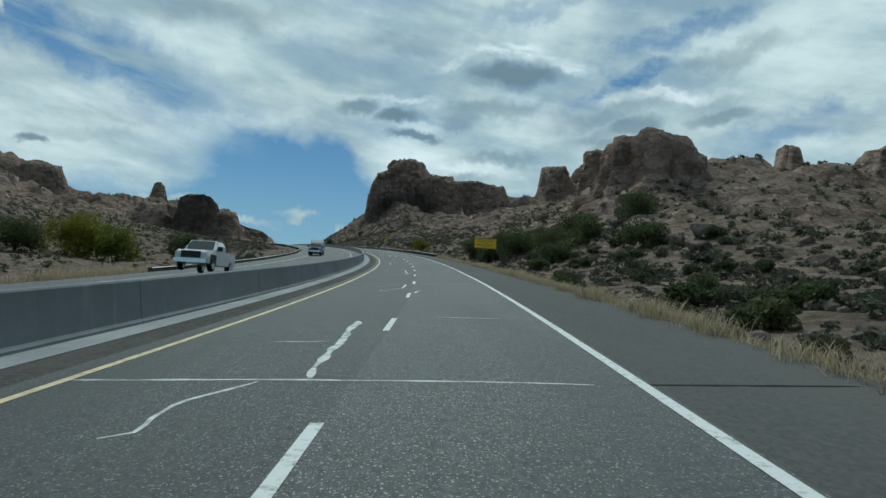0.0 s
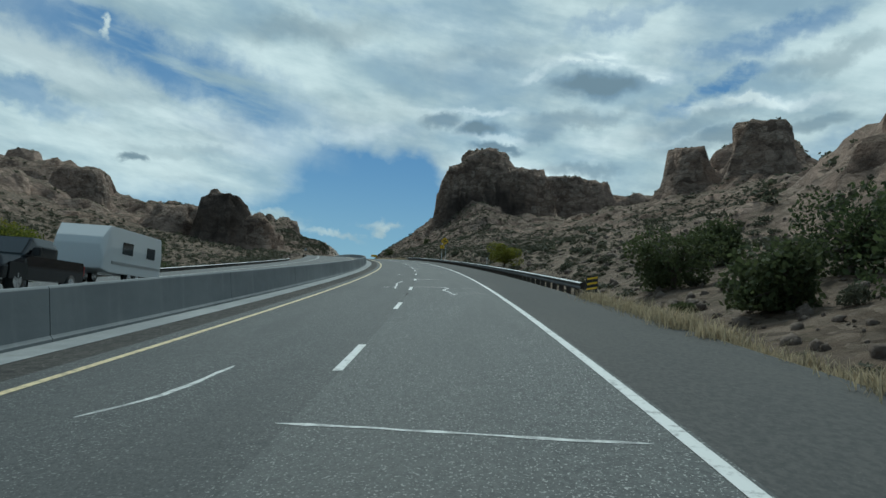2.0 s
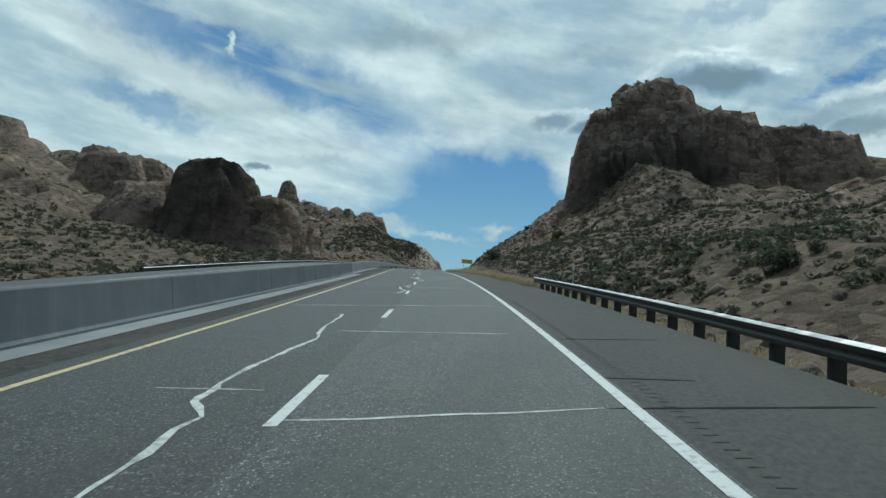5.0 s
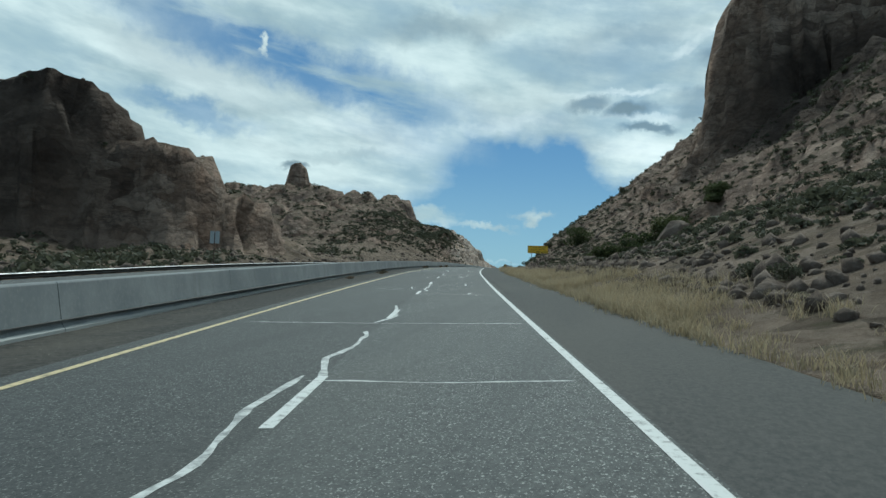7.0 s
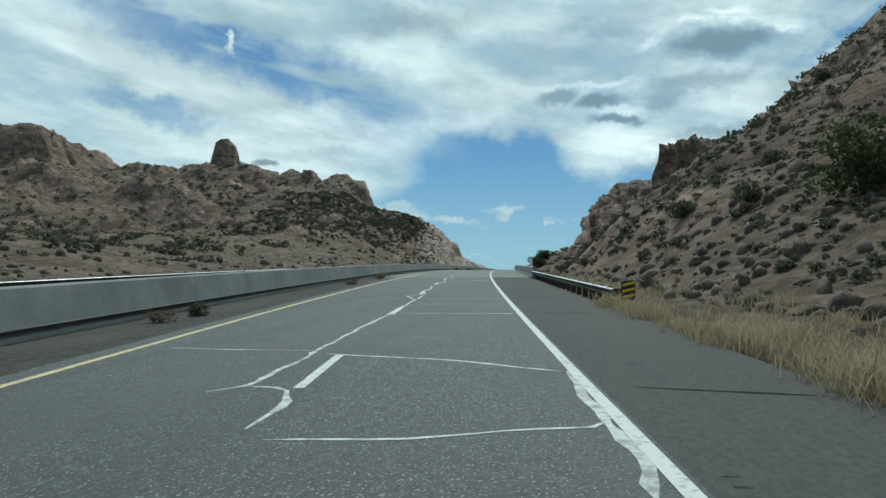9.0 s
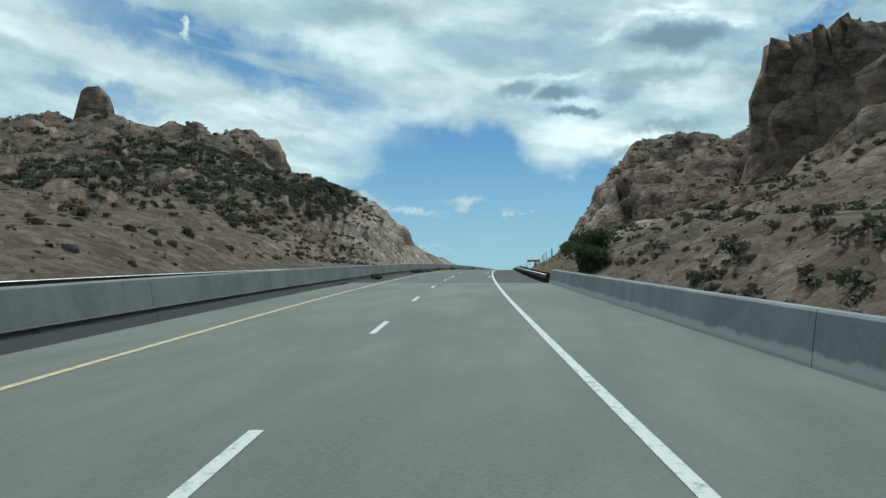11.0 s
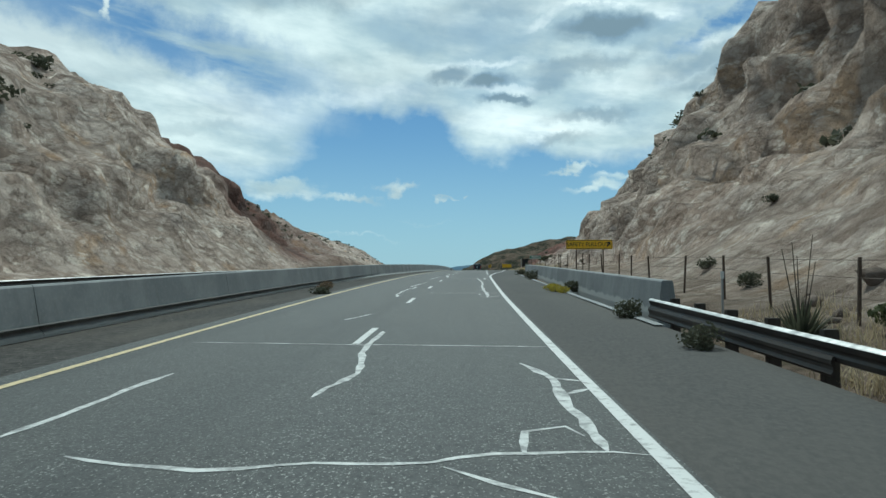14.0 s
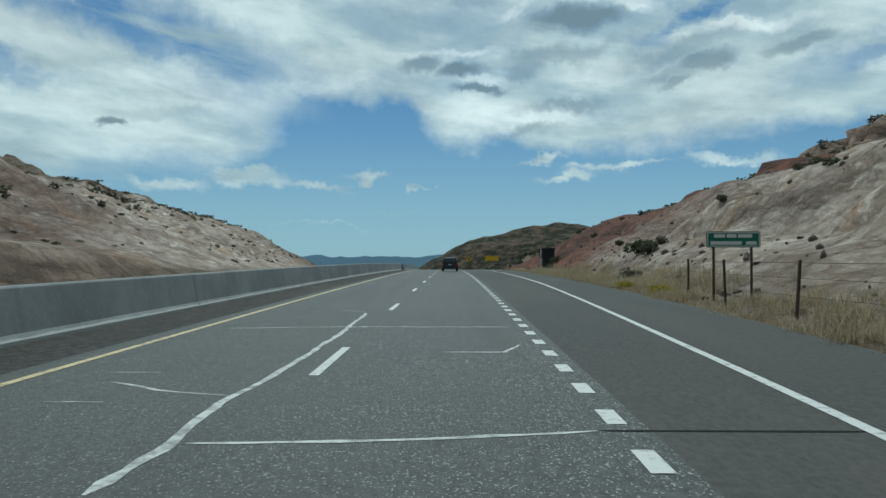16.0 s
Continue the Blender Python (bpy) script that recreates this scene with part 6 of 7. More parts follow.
def scatter_shrubs():
    rng = np.random.default_rng(11)
    # nearest ones, one by one: s from, to, u from, to, number, size from, to
    n = 0
    for s0, s1, u0, u1, m, a, b in ((-5, 80, 6, 26, 34, .5, 1.3), (80, 235, 6.5, 24, 54, .4, 1.1), (235, 370, 6.5, 26, 80, .22, .55), (370, 470, 6, 24, 30, .4, 1.0),
                                    (470, 600, 7, 13, 22, .3, .7), (610, 720, 7, 20, 26, .3, .8), (-5, 240, -32, -18.5, 34, .5, 1.2), (480, 600, -40, -19, 34, .35, .8)):
        for _ in range(m):
            s, u = rng.uniform(s0, s1), rng.uniform(u0, u1)
            if not gentle(s, u, 1.4):
                continue
            shrub("creosote", s, u, rng.uniform(a, b), n)
            n += 1
    # the many on the slopes, joined
    V, F, o = [], [], 0
    protos = {}
    for n_leaf, leaf in ((70, 0.21), (34, 0.27)):
        protos[n_leaf] = []
        for i in range(6):
            r2 = np.random.default_rng(900 + i)
            protos[n_leaf].append(leaf_cloud(r2, n_leaf, lobes_for(r2, 1.0, 1.0, 5), leaf))
    # s from, to, u from, to, number, size from, to, leaves, how patchy
    right_1 = ((60, 240, 20, 130, 1500, .45, 1.3, 34, .25), (235, 400, 8.5, 42, 6400, .18, .52, 70, .0), (230, 420, 36, 120, 2600, .35, 1.0, 34, .2), (0, 235, 9, 30, 1700, .2, .7, 70, .2), (285, 350, 12, 42, 700, .35, .85, 70, .1), (190, 262, 9, 80, 4200, .25, .72, 34, -.1), (395, 450, 8, 40, 900, .25, .75, 34, .0))
    right_2 = ((20, 120, 14, 50, 700, .4, 1.2, 70, .1), (400, 520, 18, 90, 900, .35, 1.0, 34, .25), (440, 508, 9, 34, 600, .25, .7, 70, .1), (500, 620, 16, 80, 1100, .35, 1.1, 34, .2), (650, 800, 20, 80, 2200, .35, .85, 34, .0), (780, 1060, 10, 150, 1500, 1.0, 2.6, 34, -.1))
    left = ((60, 420, -170, -24, 2000, .5, 1.5, 34, .2), (240, 345, -110, -20, 3200, .3, .95, 34, -.1), (420, 600, -150, -30, 1800, .5, 1.4, 34, .2), (530, 590, -60, -38, 1300, .4, 1.1, 34, .1), (496, 585, -56, -26, 1900, .35, 1.0, 70, -.1), (480, 560, -30, -19.5, 700, .25, .7, 70, .1), (480, 660, -170, -60, 1200, .5, 1.5, 34, .2), (600, 760, -90, -38, 260, .4, 1.0, 34, .2), (650, 760, -80, -30, 900, .3, .8, 34, .1), (640, 740, -34, -20, 160, .2, .45, 70, .1), (400, 900, -400, -170, 900, 1.0, 2.4, 34, .2))
    for s0, s1, u0, u1, m, a, b, n_leaf, patchy in right_1 + right_2 + left:
        s, u = rng.uniform(s0, s1, m), rng.uniform(u0, u1, m)
        thin = fbm(np.stack([s / 26.0, u / 26.0, 0 * s + 0.5], -1), 3, 77) < rng.uniform(-0.55, patchy, m)
        ok = ~thin & (slope_many(s, u) < 2.6)
        s, u = s[ok], u[ok]
        k = a + (b - a) * rng.uniform(0, 1, len(s)) ** 1.4
        P = on_land_many(s, u)
        spin = rng.uniform(0, 2 * np.pi, len(s))
        for q, kk, w in zip(P, k, spin):
            v, f = protos[n_leaf][rng.integers(6)]
            c, d = math.cos(w) * kk, math.sin(w) * kk
            V.append(np.stack([v[:, 0] * c - v[:, 1] * d, v[:, 0] * d + v[:, 1] * c, v[:, 2] * kk * 0.8 - 0.06], -1) + q)
            F.append(f + o)
            o += len(v)
    # a dense belt on the bench over the road cut
    s, u = rng.uniform(528, 598, 1700), rng.uniform(-46, -22, 1700)
    P = on_land_many(s, u)
    over = P[:, 2] - road(s, 0 * s)[:, 2] - (7.5 + 12 * np.clip((s - 545) / 55, 0, 1))
    for q, k in zip(P[(over > 0) & (over < 6)], rng.uniform(.45, 1.15, 1700)):
        v, f = protos[70][rng.integers(6)]
        V.append(v * np.array([k, k, k * 0.9]) + q - np.array([0, 0, 0.1]))
        F.append(f + o)
        o += len(v)
    tagged(new("scrub", tri_mesh("scrub", np.concatenate(V), np.concatenate(F), "creosote_leaf")), "dark scattered desert scrub over the rocky slopes", "scrub", kind="stuff")


scatter_shrubs()


def limb(bm, a, b, r0, r1, n=6):
    a, b = Vector(a), Vector(b)
    q = (b - a).to_track_quat("Z", "Y").to_matrix()
    ring = [[bm.verts.new(p + q @ Vector((math.cos(2 * math.pi * i / n) * r, math.sin(2 * math.pi * i / n) * r, 0))) for i in range(n)] for p, r in ((a, r0), (b, r1))]
    for i in range(n):
        bm.faces.new((ring[0][i], ring[0][(i + 1) % n], ring[1][(i + 1) % n], ring[1][i]))


def tree(s, u, height, radius, leaf, n_leaf, leaf_size, label, seed, low=0.1):
    rng = np.random.default_rng(seed)
    bm = bmesh.new()
    fork = Vector((0, 0, height * 0.28))
    limb(bm, (0, 0, -0.3), fork, radius * 0.07, radius * 0.05, 8)
    lobes = []
    for i in range(18):
        a, q = rng.uniform(0, 2 * np.pi), rng.uniform(0.1, 0.72) * radius
        z = height * rng.uniform(0.3 + low, 0.82) - 0.12 * q
        tip = (math.cos(a) * q, math.sin(a) * q, z)
        mid = fork.lerp(Vector(tip), 0.5) + Vector((0, 0, height * 0.05))
        limb(bm, fork, mid, radius * 0.035, radius * 0.022, 5)
        limb(bm, mid, tip, radius * 0.022, radius * 0.008, 5)
        k = radius * rng.uniform(0.28, 0.46)
        lobes.append((*tip, k, k * 0.85))
    thing = tagged(new("tree"), label, "tree")
    p = on_land(s, u)
    part("trunk", bm_mesh("trunk", bm, "bark", True), thing)
    V, F = leaf_cloud(rng, n_leaf, lobes, leaf_size)
    part("crown", tri_mesh("crown", V, F, leaf), thing)
    thing.matrix_basis = pose(p[0], p[1], p[2] - 0.1)


tree(206, -68, 13.0, 8.5, "cottonwood_leaf", 12000, 0.24, "tall cottonwood with yellow-green autumn leaves", 1, -0.2)
tree(200, -58, 10.5, 6.5, "cottonwood_leaf", 9000, 0.22, "broad cottonwood with yellow-green leaves", 2, -0.22)
tree(190, -78, 8.5, 7.0, "mesquite_leaf", 9000, 0.22, "dark green tree among the cottonwoods", 3, -0.25)
tree(222, -44, 8.0, 5.6, "mesquite_leaf", 9000, 0.18, "dark green mesquite tree beyond the far guardrail", 4, -0.25)
tree(174, 12.2, 4.6, 2.3, "cottonwood_leaf", 5200, 0.09, "young green tree below the road beside the guardrail", 5)
tree(354, 18.6, 2.5, 2.7, "mesquite_leaf", 9000, 0.11, "broad dark green mesquite under the cliff", 6, -0.2)
tree(355, 22.8, 2.6, 2.7, "mesquite_leaf", 9000, 0.11, "dark green spreading mesquite beside a pale boulder", 26, -0.25)
tree(352, 26.5, 2.2, 2.4, "mesquite_leaf", 8000, 0.11, "dense dark mesquite at the foot of the cliff", 27, -0.25)
tree(354.5, 15.0, 2.1, 2.1, "mesquite_leaf", 5000, 0.10, "low green mesquite under the cliff", 7, -0.2)
tree(96, 14, 4.0, 3.4, "mesquite_leaf", 5000, 0.11, "dark mesquite tree behind the dry grass", 8, -0.15)
tree(108, 17, 3.6, 3.2, "mesquite_leaf", 4200, 0.11, "dark round mesquite at the foot of the slope", 9, -0.2)
tree(118, 13, 3.6, 2.8, "mesquite_leaf", 5000, 0.11, "dark bushy mesquite below the guardrail", 10, -0.15)
tree(86, 20, 3.6, 3.3, "mesquite_leaf", 4600, 0.11, "dark spreading mesquite on the slope", 11, -0.2)
for _i, (_s, _u, _h, _r) in enumerate(((92, 17, 3.2, 2.8), (101, 23, 3.6, 3.0), (112, 22, 3.0, 2.8), (104, 12.5, 2.6, 2.4), (124, 18, 2.8, 2.6), (88, 27, 3.4, 3.0), (97, 30, 3.0, 2.8), (118, 27, 2.8, 2.6), (78, 15, 2.4, 2.4), (70, 21, 2.8, 2.8))):
    tree(_s, _u, _h, _r, "mesquite_leaf", 4000, 0.12, "dark green spreading mesquite on the stony slope", 60 + _i, -0.22)
tree(374, 14.0, 2.7, 2.2, "mesquite_leaf", 4200, 0.09, "green bush-like tree under the cut", 12, -0.2)
tree(474, 7.6, 1.9, 1.6, "mesquite_leaf", 4200, 0.08, "spindly green bush at the end of the bridge", 13, -0.2)
tree(480, 9.0, 1.7, 1.8, "mesquite_leaf", 4200, 0.08, "bushy green shrub tree below the cliff", 14, -0.2)
for _i, (_s, _u, _k) in enumerate(((46, 8.2, .9), (54, 9.5, 1.1), (62, 7.4, .8), (33, 11, 1.3), (24, 10, 1.2), (70, 9, 1.0), (74, 12, 1.4), (40, 14, 1.2), (488, 7.8, 1.1), (494, 8.2, 1.0), (491, 9.2, 1.3), (515, 7.2, .7), (522, 7.2, .6), (552, 6.8, .7), (546, 6.9, .55), (660, 10.5, .9))):
    shrub("mesquite", _s, _u, _k, _i)
_rng = np.random.default_rng(42)
for _i in range(46):
    shrub("mesquite", _rng.uniform(18, 125), _rng.uniform(8, 15) + _rng.uniform(0, 12), _rng.uniform(.5, 1.25), _i)
for _i, (_s, _u, _k, _q) in enumerate(((491.8, -5.5, .62, .6), (494.4, -5.35, .55, .75), (499.0, -5.25, .42, .8), (501.2, -5.2, .38, .7), (511.8, -5.7, .4, .6), (513, -5.6, .5, .7), (514.8, -5.4, .42, .9), (309.1, -5.73, .3, .7),
                                       (321, -5.63, .3, .7), (322.1, -5.6, .34, .9), (324.8, -5.8, .26, .9), (361.7, -5.77, .32, .9), (363.3, -5.6, .34, .9), (382.3, -5.4, .5, .7), (391.5, -5.3, .5, .8), (565.7, -5.0, .55, .5), (568.8, -5.3, .5, .8),
                                       (571.1, -5.7, .25, 1.3), (533.8, -5.5, .5, .8), (535.6, -5.3, .4, .8), (538.5, -5.3, .35, .6), (468.6, -5.5, .5, .8))):
    shrub("tumbleweed" if _i % 3 else "creosote", _s, _u, _k, _i, True, "" if _i % 3 else "low dark weed growing beside the median barrier", _q)
for _i, (_s, _u, _k) in enumerate(((585.9, 3.6, .55), (596.6, 3.7, .5), (583.1, 3.6, .35), (567.7, 3.85, .45), (550.8, 3.3, .4), (556.0, 3.3, .4))):
    shrub("creosote", _s, _u, _k, _i, True, "dark round weed at the foot of the barrier wall")
for _i, (_s, _u, _k) in enumerate(((567.4, 3.2, .42), (568.4, 3.1, .36), (566.6, 3.35, .36), (571.3, 3.5, .3), (641, 6.4, .5), (646, 6.5, .45))):
    shrub("rabbitbrush", _s, _u, _k, _i, True)


def yucca(s, u, height):
    """A tall tuft of stiff blades with a few bare flower stalks."""
    rng = np.random.default_rng(77)
    thing = tagged(new("yucca"), "dark blue-green spiky desert plant behind the guardrail", "desert plant")
    V, F = [], []
    for _ in range(150):
        a, lean = rng.uniform(0, 2 * np.pi), rng.uniform(0.05, 1.1)
        n = height * rng.uniform(0.5, 0.85)
        d = np.array([math.cos(a) * math.sin(lean), math.sin(a) * math.sin(lean), math.cos(lean)])
        w = np.array([-math.sin(a), math.cos(a), 0]) * 0.022
        o, root = len(V), np.array([d[0], d[1], 0]) * 0.12
        V += [root - w, root + w, root + d * n * 0.55 + w, root + d * n * 0.55 - w, root + d * n - np.array([0, 0, 0.06])]
        F += [(o, o + 1, o + 2, o + 3), (o + 3, o + 2, o + 4)]
    part("blades", mesh_of("blades", V, F, "creosote_leaf"), thing)
    for i in range(5):
        bm = bmesh.new()
        a = i * 1.3
        limb(bm, (0, 0, 0), (math.cos(a) * 0.25, math.sin(a) * 0.25, height * (1.25 + 0.1 * i)), 0.014, 0.006, 4)
        part("stalk", bm_mesh("stalk", bm, "bark"), thing)
    p = on_land(s, u)
    thing.matrix_basis = pose(p[0], p[1], p[2] - 0.05)


yucca(552.4, 5.3, 1.05)


def grass(s0, s1, u0, wide, tufts, tall, seed, label):
    """A strip of dry grass beside the pavement: tufts of bent blades."""
    rng = np.random.default_rng(seed)
    V, F, o = [], [], 0
    for _ in range(tufts):
        s = rng.uniform(s0, s1)
        du = abs(rng.normal(0, 0.5)) * wide if rng.random() < 0.7 else rng.uniform(0, 1) * wide * 1.6
        u = float(edge(s)) + u0 + float(turnout(s)) + du
        c = on_land(s, u) if u > LAND_U[-1] * 0 + 4.2 else road(s, u, 0.0)
        patch = float(fbm(np.array([[s / 2.6, u / 1.6, 0.2]]), 2, 7)[0])
        if patch < -0.12 and rng.random() < 0.75:
            continue
        clump = 0.5 + 0.75 * max(0.0, patch + 0.35) + 0.45 * rng.random() ** 3
        n = 30
        a = rng.uniform(0, 2 * np.pi, n)
        h = tall * clump * rng.uniform(0.35, 1.05, n)
        lean = rng.uniform(0.2, 1.25, n) * h
        wide_by = 0.05 + 0.10 * clump
        root = c + np.stack([rng.normal(0, wide_by, n), rng.normal(0, wide_by, n), np.full(n, -0.03)], -1)
        out = np.stack([np.cos(a), np.sin(a), 0 * a], -1)
        side = np.stack([-np.sin(a), np.cos(a), 0 * a], -1) * 0.006
        mid = root + out * (lean * 0.35)[:, None] + np.array([0, 0, 1]) * (h * 0.6)[:, None]
        tip = root + out * lean[:, None] + np.array([0, 0, 1]) * h[:, None]
        v = np.stack([root - side, root + side, mid + side, mid - side, tip], 1).reshape(-1, 3)
        i = o + np.arange(n) * 5
        F.append(np.stack([i, i + 1, i + 2, i + 3], -1))
        F.append(np.stack([i + 3, i + 2, i + 4, i + 4], -1))
        V.append(v)
        o += 5 * n
    f = np.concatenate(F)
    quads, tris = f[f[:, 2] != f[:, 3]], f[f[:, 2] == f[:, 3]][:, :3]
    me = bpy.data.meshes.new("dry_grass")
    me.from_pydata(np.concatenate(V).tolist(), [], quads.tolist() + tris.tolist())
    me.materials.append(M["dry_grass_blade"])
    tagged(new("dry_grass", me), label, "grass", kind="stuff")


grass(-12, 99, 2.25, 1.5, 3200, 0.34, 1, "straw-coloured dry grass along the pavement edge")
grass(101, 226, 3.0, 2.2, 1300, 0.30, 6, "thin dry grass behind the guardrail")
grass(226, 367, 2.25, 1.9, 4600, 0.38, 2, "tall yellow dry grass along the pavement edge")
grass(368, 398, 3.2, 1.5, 500, 0.36, 3, "dry grass behind the guardrail")
grass(464, 556, 3.1, 2.0, 1700, 0.34, 4, "dry grass between the guardrail and the cliff")
grass(600, 700, 2.3, 1.9, 3600, 0.40, 5, "yellow dry grass along the turnout")
grass(-10, 45, -19.6, 1.4, 900, 0.5, 7, "golden dry grass beyond the far carriageway")


# ---- rocks ----
def rock_mesh(seed):
    """An angular block: the hull of scattered points, its faces split and roughened."""
    rng = np.random.default_rng(seed)
    bm = bmesh.new()
    d = rng.normal(size=(16, 3))
    d /= np.linalg.norm(d, axis=1, keepdims=True)
    d = d * rng.uniform(0.65, 1.0, (16, 1)) * np.array([1.0, rng.uniform(.65, 1), rng.uniform(.5, .8)])
    for q in d:
        bm.verts.new(q)
    hull = bmesh.ops.convex_hull(bm, input=list(bm.verts))
    bmesh.ops.delete(bm, geom=[v for v in bm.verts if not v.link_faces], context="VERTS")
    bmesh.ops.bevel(bm, geom=list(bm.edges), offset=0.05, segments=1, affect="EDGES")
    bmesh.ops.triangulate(bm, faces=bm.faces)
    bmesh.ops.subdivide_edges(bm, edges=list(bm.edges), cuts=1)
    V = np.array([v.co for v in bm.verts])
    V = V * (1 + 0.10 * fbm(V * 2.6 + seed, 4, seed))[:, None]
    for v, q in zip(bm.verts, V):
        v.co = q
    return bm_mesh("boulder", bm, "boulder_rock")


def build_rocks():
    protos = [rock_mesh(20 + i) for i in range(8)]
    rng = np.random.default_rng(8)
    n = 0
    for s0, s1, u0, u1, m, a, b in ((0, 80, 10, 34, 34, .5, 1.3), (80, 235, 10, 36, 60, .45, 1.15), (235, 375, 7, 30, 50, .35, .75), (375, 470, 7, 28, 36, .35, .85), (470, 540, 8, 20, 24, .35, .8), (600, 720, 9, 16, 22, .3, .6), (480, 600, -30, -19, 26, .4, .9)):
        for _ in range(m):
            s, u, k = rng.uniform(s0, s1), rng.uniform(u0, u1), rng.uniform(a, b) ** 2.0
            if not gentle(s, u, 0.95):
                continue
            p = on_land(s, u)
            ob = tagged(new("boulder", protos[n % 8]), "weathered grey-brown granite boulder on the slope", "boulder", "boulders")
            ob.matrix_basis = pose(p[0], p[1], p[2] + 0.02 * k, rng.uniform(-20, 20), rng.uniform(-20, 20), rng.uniform(0, 360)) @ Matrix.Scale(k, 4)
            n += 1
    for s, u, k in ((351, 21.5, 3.0), (340, 17, 1.8), (352, 13, 1.5), (60, 22, 1.6), (66, 25, 1.8)):
        p = on_land(s, u)
        ob = tagged(new("boulder", protos[n % 8]), "large smooth pale granite boulder among bushes", "boulder", "boulders")
        ob.matrix_basis = pose(p[0], p[1], p[2] + 0.2 * k, 5, -8, 40 * n) @ Matrix.Scale(k, 4)
        n += 1
    # the uncounted stones
    low = bmesh.new()
    bmesh.ops.create_icosphere(low, subdivisions=1, radius=1.0)
    base = np.array([v.co for v in low.verts])
    tri = np.array([[v.index for v in f.verts] for f in low.faces])
    low.free()
    V, F, o = [], [], 0
    for s0, s1, u0, u1, m, a, b in ((-5, 240, 7, 60, 4200, .10, .5), (235, 400, 6, 60, 9000, .08, .42), (380, 560, 6, 50, 2600, .10, .45), (600, 720, 7, 22, 900, .06, .25), (200, 560, -90, -19, 3000, .12, .6), (-5, 480, -60, -18, 1200, .12, .5)):
        ss, uu = rng.uniform(s0, s1, m), rng.uniform(0, 1, m) ** 1.5
        uu = u0 + (u1 - u0) * uu if u0 > 0 else u1 + (u0 - u1) * uu
        ok = slope_many(ss, uu) < 1.3
        for q in on_land_many(ss[ok], uu[ok]):
            k = a + (b - a) * rng.random() ** 2.5
            v = base * (k * rng.uniform(0.5, 1.1, (1, 3))) * rng.uniform(0.55, 1.3, (len(base), 1))
            V.append(v + q + np.array([0, 0, 0.05 * k]))
            F.append(tri + o)
            o += len(base)
    tagged(new("scattered_stones", tri_mesh("scattered_stones", np.concatenate(V), np.concatenate(F), "boulder_rock")), "grey-brown broken stones strewn over the slopes", "stones", kind="stuff")


build_rocks()


# ---- signs ----
def letters(text, size, material, parent, x, z, y=-0.018):
    cu = bpy.data.curves.new("lettering", "FONT")
    cu.body, cu.size, cu.align_x, cu.align_y, cu.extrude = text, size, "CENTER", "CENTER", 0.002
    cu.materials.append(M[material])
    ob = part("lettering", cu, parent)
    ob.matrix_basis = pose(x, y, z, 90, 0, 0)
    return ob


def panel_mesh(w, h, material, thick=0.012, round_by=0.05):
    bm = bmesh.new()
    pts = []
    for cx, cz, a0 in ((w / 2 - round_by, h / 2 - round_by, 0), (-w / 2 + round_by, h / 2 - round_by, 90), (-w / 2 + round_by, -h / 2 + round_by, 180), (w / 2 - round_by, -h / 2 + round_by, 270)):
        for k in range(4):
            a = radians(a0 + 30 * k)
            pts.append((cx + math.cos(a) * round_by, cz + math.sin(a) * round_by))
    f = bm.faces.new([bm.verts.new((x, 0, z)) for x, z in pts])
    g = bmesh.ops.extrude_face_region(bm, geom=[f])
    for v in g["geom"]:
        if isinstance(v, bmesh.types.BMVert):
            v.co.y -= thick
    bmesh.ops.recalc_face_normals(bm, faces=bm.faces)
    return bm_mesh("panel", bm, material)


def border_mesh(w, h, t, material):
    bm = bmesh.new()
    for x0, x1, z0, z1 in ((-w / 2, w / 2, h / 2 - t, h / 2), (-w / 2, w / 2, -h / 2, -h / 2 + t), (-w / 2, -w / 2 + t, -h / 2 + t, h / 2 - t), (w / 2 - t, w / 2, -h / 2 + t, h / 2 - t)):
        box(bm, x0, x1, -0.017, -0.0125, z0, z1)
    return bm_mesh("border", bm, material)


def board_sign(name, s, u, w, h, mid, face, ink, lines, sizes, label, posts=(-0.3, 0.3), turn=0.0, drop=1.2):
    """A board on two posts: its middle mid metres over the road, lines of lettering from the top down."""
    thing = tagged(new(name), label, "road sign")
    thing.matrix_basis = place(s, u, mid, turn)
    board = part("panel", panel_mesh(w, h, face), thing)
    part("border", border_mesh(w - 0.05, h - 0.05, 0.022, ink), board, "thin border line")
    n = len(lines)
    for i, (t, z) in enumerate(zip(lines, sizes)):
        zz = h / 2 - (i + 0.62) * h / (n + 0.24)
        if t:
            letters(t, z, ink, board, 0, zz)
    for q in posts:
        bm = bmesh.new()
        box(bm, q * w - 0.03, q * w + 0.03, 0.005, 0.05, -mid - drop, h / 2 - 0.06, 0.004)
        part("post", bm_mesh("post", bm, "rusty_post"), thing)
    return board


board_sign("brake_check_sign", 78, 6.85, 2.32, 1.06, 1.9, "sign_yellow", "sign_black", ["TRUCKS - VEHICLES", "PULLING TRAILERS", "CHECK", "BRAKES - EQUIPMENT", "1/4 MILE"],
           [.19, .19, .17, .19, .19], "large yellow warning board about truck brakes on two posts", (-0.36, 0.36), drop=3.0)
board_sign("lower_gear_sign", 357, 7.6, 2.32, 0.86, 2.45, "sign_yellow", "sign_black", ["TRUCKS - VEHICLES", "PULLING TRAILERS", "USE LOWER GEARS"], [.20, .20, .24],
           "large yellow warning board about lower gears on two posts", (-0.3, 0.36), drop=2.5)
_b = board_sign("pullout_sign", 579, 6.15, 2.35, 0.48, 1.9, "sign_yellow", "sign_black", ["SAFETY PULLOUT  "], [.27], "long yellow safety pullout board on two posts", (-0.28, 0.3), drop=1.8)
bm = bmesh.new()
